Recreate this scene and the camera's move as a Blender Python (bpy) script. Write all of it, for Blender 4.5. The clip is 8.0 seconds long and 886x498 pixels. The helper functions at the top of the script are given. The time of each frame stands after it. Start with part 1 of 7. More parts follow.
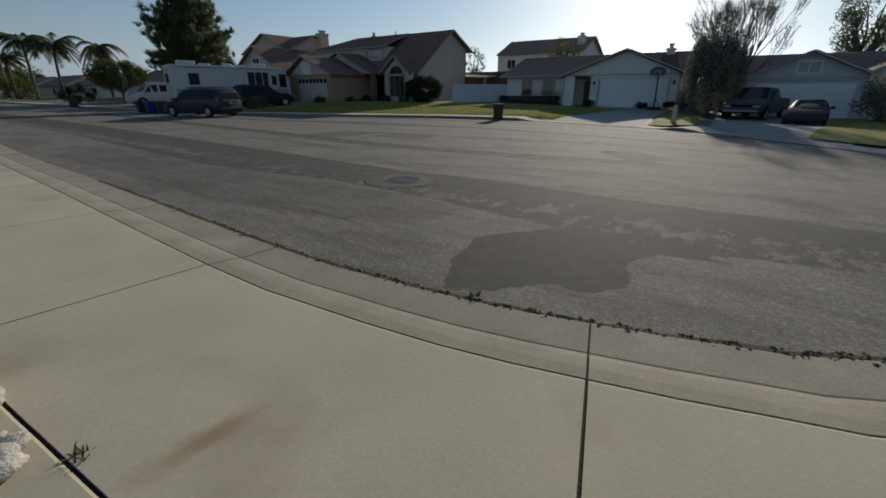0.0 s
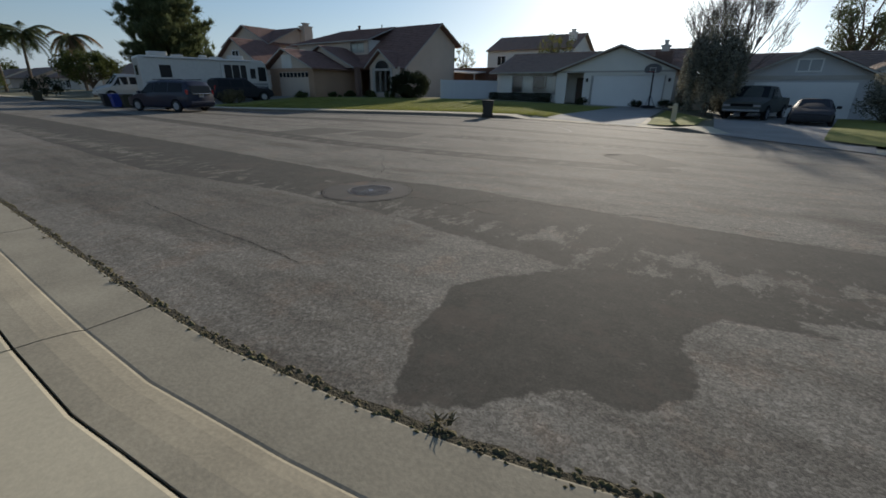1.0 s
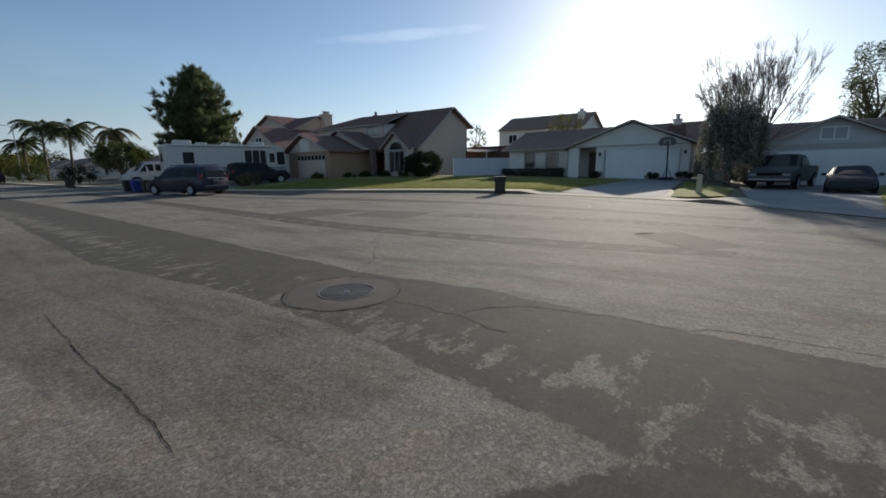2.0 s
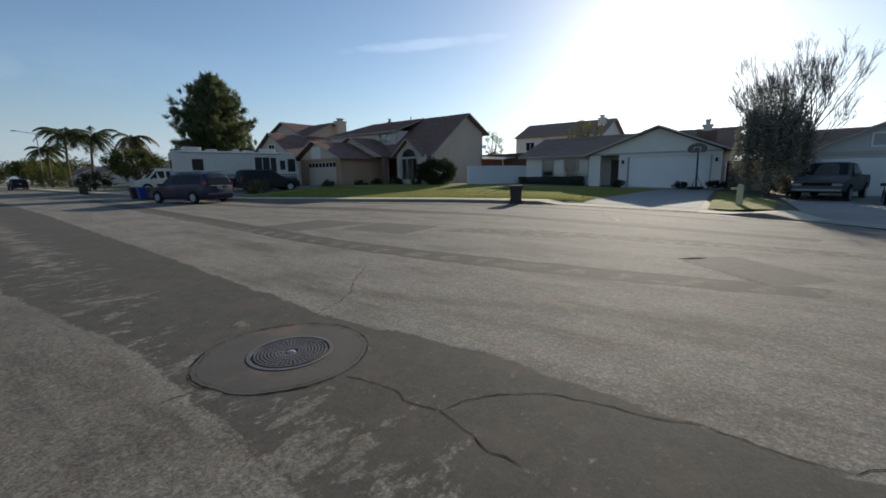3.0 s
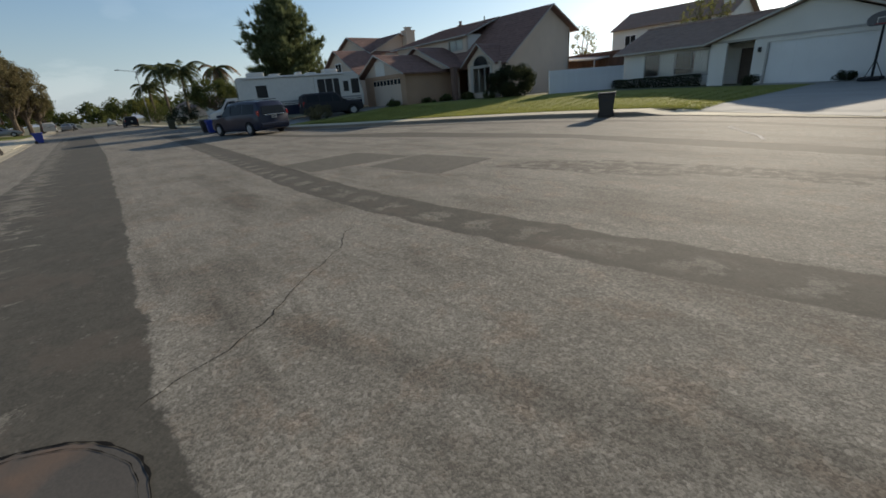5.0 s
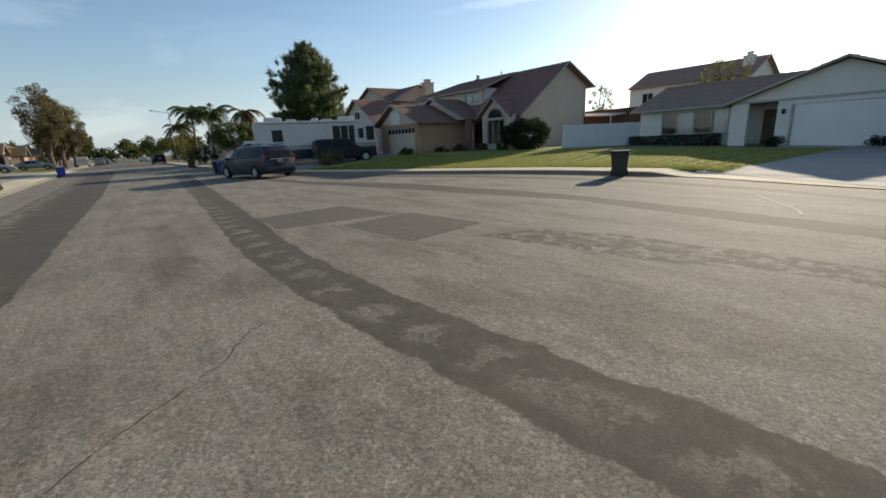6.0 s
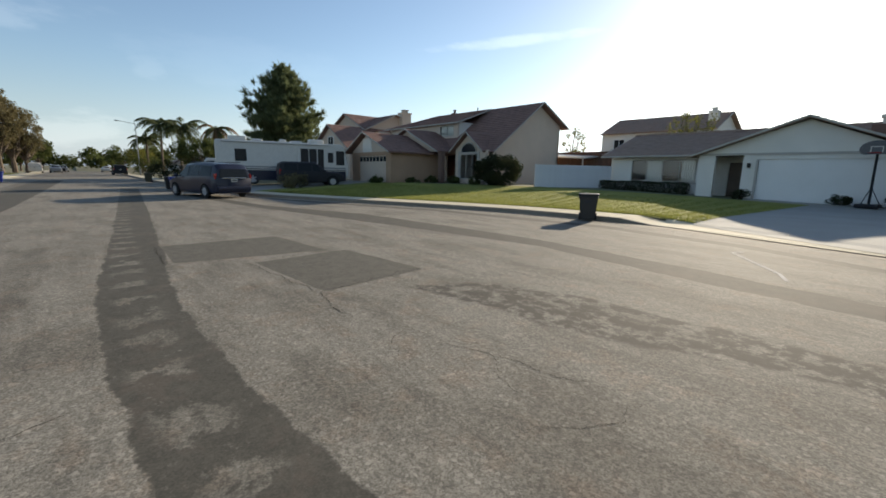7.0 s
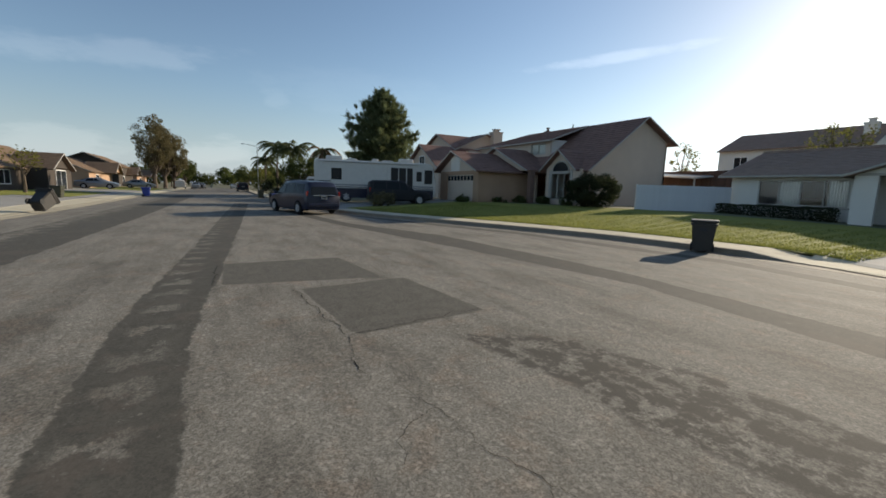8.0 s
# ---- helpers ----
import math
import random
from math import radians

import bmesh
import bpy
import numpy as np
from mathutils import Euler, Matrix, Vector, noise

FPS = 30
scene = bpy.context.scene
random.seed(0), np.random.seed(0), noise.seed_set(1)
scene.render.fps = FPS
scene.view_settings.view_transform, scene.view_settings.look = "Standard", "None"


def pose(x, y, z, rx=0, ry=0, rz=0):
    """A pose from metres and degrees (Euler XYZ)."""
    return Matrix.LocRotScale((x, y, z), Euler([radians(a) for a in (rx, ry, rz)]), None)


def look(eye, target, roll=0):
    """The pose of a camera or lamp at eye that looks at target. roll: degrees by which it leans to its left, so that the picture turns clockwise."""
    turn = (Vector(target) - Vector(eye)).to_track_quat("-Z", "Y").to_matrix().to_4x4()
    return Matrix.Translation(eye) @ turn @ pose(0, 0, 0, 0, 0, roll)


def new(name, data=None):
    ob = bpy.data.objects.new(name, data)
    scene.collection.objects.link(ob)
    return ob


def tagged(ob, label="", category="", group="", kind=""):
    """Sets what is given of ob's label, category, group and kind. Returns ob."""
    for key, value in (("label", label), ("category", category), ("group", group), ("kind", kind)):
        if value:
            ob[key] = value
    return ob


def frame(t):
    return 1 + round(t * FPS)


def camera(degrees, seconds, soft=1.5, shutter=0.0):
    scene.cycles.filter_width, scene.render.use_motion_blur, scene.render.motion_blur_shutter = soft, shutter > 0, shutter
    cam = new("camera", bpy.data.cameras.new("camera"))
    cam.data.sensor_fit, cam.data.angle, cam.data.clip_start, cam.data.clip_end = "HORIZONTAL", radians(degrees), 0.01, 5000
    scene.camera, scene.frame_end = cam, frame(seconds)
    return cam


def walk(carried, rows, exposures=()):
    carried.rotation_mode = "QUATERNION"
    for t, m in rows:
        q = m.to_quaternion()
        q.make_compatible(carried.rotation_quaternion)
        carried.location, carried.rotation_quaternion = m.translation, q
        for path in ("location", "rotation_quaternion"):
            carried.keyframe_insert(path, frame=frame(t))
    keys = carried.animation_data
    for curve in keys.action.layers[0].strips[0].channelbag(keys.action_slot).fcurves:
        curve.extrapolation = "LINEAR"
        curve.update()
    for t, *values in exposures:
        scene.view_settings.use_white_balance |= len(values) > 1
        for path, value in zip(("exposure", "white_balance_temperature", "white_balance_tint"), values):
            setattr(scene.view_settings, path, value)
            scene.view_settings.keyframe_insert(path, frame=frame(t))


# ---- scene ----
cam = camera(93.8, 8.0, 1.7)
PATH = [
    (0, (0.474, -0.082, 1.52), (-0.595, 1.452, 0.81), -0.0),
    (0.5, (0.174, 0.584, 1.488), (-0.934, 2.108, 0.818), -1.0),
    (1, (-0.196, 1.232, 1.428), (-1.221, 2.79, 0.707), 0.6),
    (1.5, (-0.477, 1.953, 1.375), (-1.566, 3.507, 0.743), -1.8),
    (1.7, (-0.617, 2.207, 1.408), (-1.757, 3.773, 0.912), -1.7),
    (2.8, (-1.337, 3.726, 1.386), (-2.479, 5.337, 1.074), -1.2),
    (3, (-1.49, 3.977, 1.412), (-2.704, 5.527, 1.061), -0.8),
    (3.5, (-1.705, 4.603, 1.449), (-3.099, 6.0, 1.123), -4.7),
    (4, (-2.006, 5.236, 1.446), (-3.359, 6.646, 1.019), -2.3),
    (4.5, (-2.216, 5.891, 1.462), (-3.523, 7.3, 0.908), -5.7),
    (5, (-2.672, 6.517, 1.385), (-4.117, 7.706, 0.678), -4.9),
    (5.2, (-2.73, 6.77, 1.405), (-4.263, 7.782, 0.614), -8.0),
    (6.3, (-3.414, 8.288, 1.482), (-4.933, 9.525, 1.082), -0.8),
    (6.5, (-3.497, 8.552, 1.477), (-5.005, 9.809, 1.093), -0.0),
    (7, (-3.826, 9.137, 1.468), (-5.303, 10.436, 1.106), 1.1),
    (7.5, (-4.124, 9.678, 1.482), (-5.684, 10.896, 1.197), 1.1),
    (8, (-4.519, 10.111, 1.486), (-6.253, 11.067, 1.203), 1.7),
]
EXPOSURES = [(0.0, -0.4, 6750, 10), (1.0, -0.1, 6750, 10), (1.5, 0.05, 6800, 10), (3.0, 0.2, 6800, 10), (4.5, 0.3, 7100, 10), (5.0, 0.35, 7300, 10), (6.5, 0.72, 7500, 10), (7.0, 0.75, 7500, 10), (8.0, 0.45, 7400, 10)]
walk(cam, [(t, look(eye, target, roll)) for t, eye, target, roll in PATH], EXPOSURES)

# ---- light ----
SUN_YAW, SUN_UP = 11.0, 17.4            # degrees left of +y, and above the horizon
sun_way = Vector((-math.sin(radians(SUN_YAW)) * math.cos(radians(SUN_UP)), math.cos(radians(SUN_YAW)) * math.cos(radians(SUN_UP)), math.sin(radians(SUN_UP))))
world = bpy.data.worlds.new("sky")
scene.world = world
world.use_nodes = True
wn, wl = world.node_tree.nodes, world.node_tree.links
sky = wn.new("ShaderNodeTexSky")
sky.sky_type, sky.sun_disc = "NISHITA", False
sky.sun_elevation, sky.sun_rotation = radians(SUN_UP), radians(-SUN_YAW)
sky.air_density, sky.dust_density, sky.ozone_density, sky.altitude = 1.0, 0.5, 3.0, 400
back = wn["Background"]
back.inputs["Strength"].default_value = 0.11
# pale haze low in the sky and thin streaks of high cloud
seen = wn.new("ShaderNodeTexCoord")
split = wn.new("ShaderNodeSeparateXYZ")
wl.new(seen.outputs["Generated"], split.inputs[0])
low = wn.new("ShaderNodeMapRange")
low.interpolation_type = "SMOOTHSTEP"
for i, x in zip(("From Min", "From Max", "To Min", "To Max"), (-0.02, 0.22, 0.85, 0.0)):
    low.inputs[i].default_value = x
wl.new(split.outputs["Z"], low.inputs["Value"])
haze = wn.new("ShaderNodeMixRGB")
haze.blend_type = "MIX"
wl.new(low.outputs[0], haze.inputs["Fac"])
wl.new(sky.outputs[0], haze.inputs["Color1"])
grey = wn.new("ShaderNodeRGBToBW")
wl.new(sky.outputs[0], grey.inputs[0])
cool = wn.new("ShaderNodeMixRGB")
cool.blend_type = "MULTIPLY"
cool.inputs["Fac"].default_value = 1.0
cool.inputs["Color2"].default_value = (0.66, 0.84, 1.09, 1)
wl.new(grey.outputs[0], cool.inputs["Color1"])
wl.new(cool.outputs[0], haze.inputs["Color2"])


def sky_math(op, a, b=None):
    k = wn.new("ShaderNodeMath")
    k.operation = op
    for i, v in enumerate((a, b)):
        if v is None:
            continue
        if isinstance(v, (int, float)):
            k.inputs[i].default_value = v
        else:
            wl.new(v, k.inputs[i])
    return k.outputs[0]


# bearing left of +y and height above the horizon, in degrees
bearing = sky_math("MULTIPLY", sky_math("ARCTAN2", sky_math("MULTIPLY", split.outputs["X"], -1.0), split.outputs["Y"]), 57.3)
height = sky_math("MULTIPLY", sky_math("ARCSINE", split.outputs["Z"]), 57.3)
wisp = wn.new("ShaderNodeTexNoise")
wisp.inputs["Scale"].default_value, wisp.inputs["Detail"].default_value, wisp.inputs["Roughness"].default_value = 9.0, 8, 0.62
stretch = wn.new("ShaderNodeMapping")
stretch.inputs["Scale"].default_value = (0.8, 0.8, 2.6)
wl.new(seen.outputs["Generated"], stretch.inputs["Vector"])
wl.new(stretch.outputs[0], wisp.inputs["Vector"])
ragged = sky_math("SUBTRACT", wisp.outputs["Fac"], 0.5)
# the clouds: bearing, height, half length, half thickness, rise per degree of bearing, amount, raggedness
CLOUDS = ((40.5, 16.1, 11.5, 0.75, -0.075, 0.2, 3.0), (98.0, 13.0, 12.0, 1.5, -0.12, 0.1, 3.5), (83.0, 10.3, 2.0, 1.6, 0.0, 0.05, 5.5),
          (104.0, 3.6, 5.5, 1.9, 0.06, 0.1, 5.0), (91.0, 3.4, 5.0, 1.7, -0.18, 0.11, 5.0), (72.0, 12.0, 14.0, 3.0, 0.05, 0.03, 4.0))
total = None
for b0, h0, db, dh, rise, amount, rough in CLOUDS:
    du = sky_math("DIVIDE", sky_math("SUBTRACT", bearing, b0), db)
    line = sky_math("ADD", sky_math("MULTIPLY", sky_math("SUBTRACT", bearing, b0), rise), h0)
    dv = sky_math("DIVIDE", sky_math("SUBTRACT", height, line), dh)
    far2 = sky_math("ADD", sky_math("MULTIPLY", du, du), sky_math("MULTIPLY", dv, dv))
    edge = wn.new("ShaderNodeMapRange")
    edge.interpolation_type = "SMOOTHSTEP"
    for i, x in zip(("From Min", "From Max", "To Min", "To Max"), (0.0, 1.15, amount, 0.0)):
        edge.inputs[i].default_value = x
    wl.new(sky_math("SUBTRACT", far2, sky_math("MULTIPLY", ragged, rough)), edge.inputs["Value"])
    total = edge.outputs[0] if total is None else sky_math("MAXIMUM", total, edge.outputs[0])
cloud = wn.new("ShaderNodeMixRGB")
cloud.blend_type = "ADD"
cloud.inputs["Color2"].default_value = (4.6, 4.6, 4.7, 1)
wl.new(total, cloud.inputs["Fac"])
wl.new(haze.outputs[0], cloud.inputs["Color1"])
wl.new(cloud.outputs[0], back.inputs["Color"])
sun = new("sun", bpy.data.lights.new("sun", "SUN"))
sun.data.energy, sun.data.angle, sun.data.color = 4.3, radians(0.6), (1.0, 0.93, 0.82)
sun.matrix_world = look((0, 0, 60), Vector((0, 0, 60)) - sun_way)

# ---- materials ----
def mat(name, a, b=None, rough=0.8, scale=6.0, fine=60.0, bump=0.15, metal=0.0, spots=None, coat=0.0, piece=0.0, spread=0.55):
    """A surface of two colours mixed by coarse and fine noise, with fine relief. piece: how much pieces differ."""
    m = bpy.data.materials.new(name)
    m.use_nodes = True
    n, l = m.node_tree.nodes, m.node_tree.links
    p = n["Principled BSDF"]
    p.inputs["Roughness"].default_value, p.inputs["Metallic"].default_value = rough, metal
    if coat:
        p.inputs["Coat Weight"].default_value, p.inputs["Coat Roughness"].default_value = coat, 0.06
    b = b or tuple(c * 0.7 for c in a)
    at = n.new("ShaderNodeTexCoord")
    big, small = n.new("ShaderNodeTexNoise"), n.new("ShaderNodeTexNoise")
    big.inputs["Scale"].default_value, big.inputs["Detail"].default_value = scale, 5
    small.inputs["Scale"].default_value, small.inputs["Detail"].default_value = fine, 3
    for q in (big, small):
        l.new(at.outputs["Object"], q.inputs["Vector"])
    blend = n.new("ShaderNodeMath")
    blend.operation = "MULTIPLY_ADD"
    blend.inputs[1].default_value = 0.45
    half = n.new("ShaderNodeMath")
    half.operation = "MULTIPLY"
    half.inputs[1].default_value = 0.55
    l.new(small.outputs["Fac"], blend.inputs[0])
    l.new(big.outputs["Fac"], half.inputs[0])
    l.new(half.outputs[0], blend.inputs[2])
    ramp = n.new("ShaderNodeValToRGB")
    ramp.color_ramp.elements[0].position, ramp.color_ramp.elements[1].position = 0.5 - spread / 3, 0.5 + spread / 3
    ramp.color_ramp.elements[0].color, ramp.color_ramp.elements[1].color = (*b, 1), (*a, 1)
    l.new(blend.outputs[0], ramp.inputs["Fac"])
    out = ramp.outputs["Color"]
    if spots:
        blot, edge, mix = n.new("ShaderNodeTexNoise"), n.new("ShaderNodeValToRGB"), n.new("ShaderNodeMixRGB")
        blot.inputs["Scale"].default_value, blot.inputs["Detail"].default_value = spots[1], 6
        l.new(at.outputs["Object"], blot.inputs["Vector"])
        edge.color_ramp.elements[0].position, edge.color_ramp.elements[1].position = spots[2], spots[2] + 0.12
        l.new(blot.outputs["Fac"], edge.inputs["Fac"])
        l.new(edge.outputs["Color"], mix.inputs["Fac"])
        l.new(out, mix.inputs["Color1"])
        mix.inputs["Color2"].default_value = (*spots[0], 1)
        out = mix.outputs["Color"]
    if piece:
        info, hsv, span = n.new("ShaderNodeObjectInfo"), n.new("ShaderNodeHueSaturation"), n.new("ShaderNodeMapRange")
        span.inputs["To Min"].default_value, span.inputs["To Max"].default_value = 1 - piece, 1 + piece
        l.new(info.outputs["Random"], span.inputs["Value"])
        l.new(span.outputs[0], hsv.inputs["Value"])
        l.new(out, hsv.inputs["Color"])
        out = hsv.outputs["Color"]
    l.new(out, p.inputs["Base Color"])
    if bump:
        relief = n.new("ShaderNodeBump")
        relief.inputs["Strength"].default_value, relief.inputs["Distance"].default_value = bump, 0.02
        l.new(small.outputs["Fac"], relief.inputs["Height"])
        l.new(relief.outputs[0], p.inputs["Normal"])
    return m


def glass_mat(name, tint, rough=0.03):
    m = bpy.data.materials.new(name)
    m.use_nodes = True
    p = m.node_tree.nodes["Principled BSDF"]
    p.inputs["Base Color"].default_value = (*tint, 1)
    p.inputs["Roughness"].default_value = rough
    p.inputs["Transmission Weight"].default_value = 1.0
    p.inputs["IOR"].default_value = 1.45
    return m


CONCRETE = mat("concrete", (0.58, 0.508, 0.36), (0.44, 0.386, 0.274), rough=0.9, scale=1.1, fine=45, bump=0.04, spots=((0.42, 0.355, 0.248), 0.9, 0.56), piece=0.05)
def rust_stain(m, x, y, turn, long, wide):
    """An orange-brown stain of its own shape on a slab."""
    n, l = m.node_tree.nodes, m.node_tree.links
    p = n["Principled BSDF"]
    at, mp, dist, tex, add, edge, mix = (n.new("ShaderNode" + k) for k in ("TexCoord", "Mapping", "VectorMath", "TexNoise", "Math", "MapRange", "MixRGB"))
    mp.vector_type = "TEXTURE"
    mp.inputs["Location"].default_value, mp.inputs["Rotation"].default_value, mp.inputs["Scale"].default_value = (x, y, 0), (0, 0, radians(turn)), (long, wide, 5)
    dist.operation = "LENGTH"
    tex.inputs["Scale"].default_value, tex.inputs["Detail"].default_value = 7, 6
    l.new(at.outputs["Object"], mp.inputs["Vector"])
    l.new(at.outputs["Object"], tex.inputs["Vector"])
    l.new(mp.outputs[0], dist.inputs[0])
    l.new(dist.outputs["Value"], add.inputs[0])
    l.new(tex.outputs["Fac"], add.inputs[1])
    edge.interpolation_type = "SMOOTHSTEP"
    for i, v in zip(("From Min", "From Max", "To Min", "To Max"), (0.5, 1.5, 0.75, 0.0)):
        edge.inputs[i].default_value = v
    l.new(add.outputs[0], edge.inputs["Value"])
    l.new(edge.outputs[0], mix.inputs["Fac"])
    l.new(p.inputs["Base Color"].links[0].from_socket, mix.inputs["Color1"])
    mix.inputs["Color2"].default_value = (0.3, 0.19, 0.09, 1)
    l.new(mix.outputs[0], p.inputs["Base Color"])


rust_stain(CONCRETE, -1.2, 0.5, 88, 0.4, 0.11)
GUTTER = mat("gutter_concrete", (0.4, 0.352, 0.255), (0.25, 0.22, 0.16), rough=0.9, scale=2.2, fine=50, bump=0.08, piece=0.06)
# Darker and browner than the slabs: the kerb face's shade is in this colour.
KERB = mat("shaded_kerb_concrete", (0.25, 0.2, 0.145), (0.165, 0.132, 0.095), rough=0.85, scale=2, fine=40, bump=0.2)
DARKDRIVE = mat("grey_driveway_concrete", (0.36, 0.345, 0.31), (0.28, 0.27, 0.245), rough=0.9, scale=0.8, fine=30, bump=0.05)
DRIVE = mat("driveway_concrete", (0.33, 0.31, 0.275), (0.24, 0.225, 0.2), rough=0.85, scale=0.8, fine=30, bump=0.15)
LAWN = mat("lawn_grass", (0.28, 0.276, 0.076), (0.2, 0.205, 0.056), rough=0.9, scale=0.7, fine=38, bump=0.5, spots=((0.3, 0.27, 0.06), 0.6, 0.58))
LAWN.node_tree.nodes["Principled BSDF"].inputs["Specular IOR Level"].default_value = 0.06
DIRT = mat("dry_ground", (0.17, 0.15, 0.09), (0.09, 0.1, 0.045), rough=0.95, scale=0.15, fine=9, bump=0.5)
STUCCO = mat("white_stucco", (0.72, 0.69, 0.63), (0.64, 0.615, 0.56), rough=0.9, scale=0.9, fine=70, bump=0.35)
BEIGE = mat("beige_stucco", (0.6, 0.485, 0.385), (0.52, 0.42, 0.335), rough=0.9, scale=0.8, fine=70, bump=0.35)
TAN = mat("tan_stucco", (0.45, 0.285, 0.185), (0.35, 0.222, 0.145), rough=0.9, scale=0.8, fine=70, bump=0.35)
GREY = mat("grey_stucco", (0.52, 0.52, 0.52), (0.44, 0.44, 0.44), rough=0.9, scale=0.8, fine=70, bump=0.35)
TRIM = mat("white_trim", (0.43, 0.4, 0.355), (0.36, 0.335, 0.3), rough=0.6, scale=3, fine=40, bump=0.08)
ROOF_RED = mat("brown_red_tiles", (0.3, 0.178, 0.145), (0.18, 0.11, 0.09), rough=0.8, scale=2.5, fine=14, bump=0.5)
ROOF_GREY = mat("grey_brown_tiles", (0.36, 0.255, 0.205), (0.235, 0.168, 0.135), rough=0.8, scale=2.5, fine=14, bump=0.5)
ROOF_TAN = mat("tan_tiles", (0.21, 0.145, 0.1), (0.14, 0.1, 0.07), rough=0.8, scale=2.5, fine=14, bump=0.5)
for roof_mat in (ROOF_RED, ROOF_GREY, ROOF_TAN):
    roof_mat.node_tree.nodes["Principled BSDF"].inputs["Specular IOR Level"].default_value = 0.12
BRICK = mat("brick_face", (0.22, 0.135, 0.105), (0.14, 0.09, 0.072), rough=0.9, scale=6, fine=30, bump=0.4)
GARAGE = mat("garage_paint", (0.74, 0.74, 0.72), (0.66, 0.66, 0.64), rough=0.55, scale=0.8, fine=30, bump=0.06)
WOOD = mat("fence_wood", (0.14, 0.074, 0.05), (0.085, 0.048, 0.034), rough=0.85, scale=3, fine=30, bump=0.3, piece=0.15)
GLASS = glass_mat("window_glass", (0.85, 0.9, 0.9))
CURTAIN = mat("pale_curtain", (0.6, 0.58, 0.53), (0.45, 0.43, 0.4), rough=0.9, scale=1.5, fine=30, bump=0.1)
DARK = mat("dark_interior", (0.03, 0.028, 0.026), (0.02, 0.02, 0.02), rough=0.9)
DOOR = mat("door_paint", (0.12, 0.08, 0.055), (0.08, 0.055, 0.04), rough=0.5, scale=2, fine=30)
IRON = mat("cast_iron", (0.15, 0.138, 0.128), (0.09, 0.083, 0.077), rough=0.6, scale=6, fine=40, bump=0.1, metal=0.15)
COLLAR = mat("manhole_concrete", (0.086, 0.076, 0.065), (0.055, 0.05, 0.044), rough=0.9, scale=3, fine=60, bump=0.04, spots=((0.13, 0.085, 0.06), 1.8, 0.55))
TAR = mat("crack_tar", (0.018, 0.017, 0.016), (0.012, 0.012, 0.012), rough=1.0, bump=0)
TAR.node_tree.nodes["Principled BSDF"].inputs["Specular IOR Level"].default_value = 0.05
RUBBER = mat("tyre_rubber", (0.025, 0.025, 0.026), (0.018, 0.018, 0.018), rough=0.8)
CHROME = mat("bright_metal", (0.6, 0.6, 0.6), (0.45, 0.45, 0.45), rough=0.25, metal=1.0, bump=0)
ALLOY = mat("alloy_wheel", (0.42, 0.42, 0.43), (0.33, 0.33, 0.34), rough=0.4, metal=0.3, bump=0)
BARK = mat("bark", (0.15, 0.11, 0.08), (0.07, 0.055, 0.04), rough=0.95, scale=5, fine=30, bump=0.7)
WEED = mat("weed_green", (0.125, 0.115, 0.042), (0.11, 0.075, 0.038), rough=0.9)
VANBLUE = mat("dark_blue_paint", (0.018, 0.022, 0.042), (0.014, 0.017, 0.033), rough=0.3, coat=0.16, bump=0)
VANBLUE.node_tree.nodes["Principled BSDF"].inputs["Specular IOR Level"].default_value = 0.25
BLACKPAINT = mat("black_paint", (0.034, 0.034, 0.037), (0.026, 0.026, 0.029), rough=0.5, bump=0)
BLACKPAINT.node_tree.nodes["Principled BSDF"].inputs["Specular IOR Level"].default_value = 0.1
DARKGREYPAINT = mat("dark_grey_paint", (0.05, 0.05, 0.055), (0.04, 0.04, 0.044), rough=0.6, bump=0)
DARKGREYPAINT.node_tree.nodes["Principled BSDF"].inputs["Specular IOR Level"].default_value = 0.1
GREENPAINT = mat("dark_green_paint", (0.085, 0.092, 0.084), (0.068, 0.074, 0.068), rough=0.55, bump=0)
GREENPAINT.node_tree.nodes["Principled BSDF"].inputs["Specular IOR Level"].default_value = 0.1
GREYPAINT = mat("grey_paint", (0.25, 0.26, 0.27), (0.2, 0.21, 0.22), rough=0.35, metal=0.5, coat=0.8, bump=0)
WHITEPAINT = mat("white_paint", (0.55, 0.535, 0.49), (0.47, 0.455, 0.42), rough=0.4, coat=0.5, bump=0)
CARGLASS = mat("dark_car_glass", (0.022, 0.025, 0.028), (0.018, 0.02, 0.022), rough=0.12, bump=0)
CARGLASS.node_tree.nodes["Principled BSDF"].inputs["Specular IOR Level"].default_value = 0.12
REDLENS = mat("red_lens", (0.35, 0.015, 0.012), (0.25, 0.01, 0.01), rough=0.2, coat=0.6, bump=0)
CLEARLENS = mat("clear_lens", (0.26, 0.26, 0.27), (0.2, 0.2, 0.21), rough=0.15, coat=0.6, bump=0)
BINBLACK = mat("bin_dark_plastic", (0.03, 0.026, 0.023), (0.02, 0.018, 0.016), rough=0.55, bump=0.05)
BINBLUE = mat("bin_blue_plastic", (0.02, 0.05, 0.3), (0.015, 0.035, 0.22), rough=0.5, bump=0.05)
BINGREEN = mat("bin_olive_plastic", (0.045, 0.045, 0.022), (0.03, 0.03, 0.016), rough=0.55, bump=0.05)

# ---- mesh helpers ----
def bm_new():
    return bmesh.new()


def part(name, bm, material, parent=None, label="", smooth=False):
    bmesh.ops.recalc_face_normals(bm, faces=bm.faces)
    me = bpy.data.meshes.new(name)
    bm.to_mesh(me)
    bm.free()
    me.materials.append(material)
    if smooth:
        me.shade_smooth()
    ob = new(name, me)
    if parent:
        ob.parent = parent
    if label:
        ob["label"] = label
    return ob


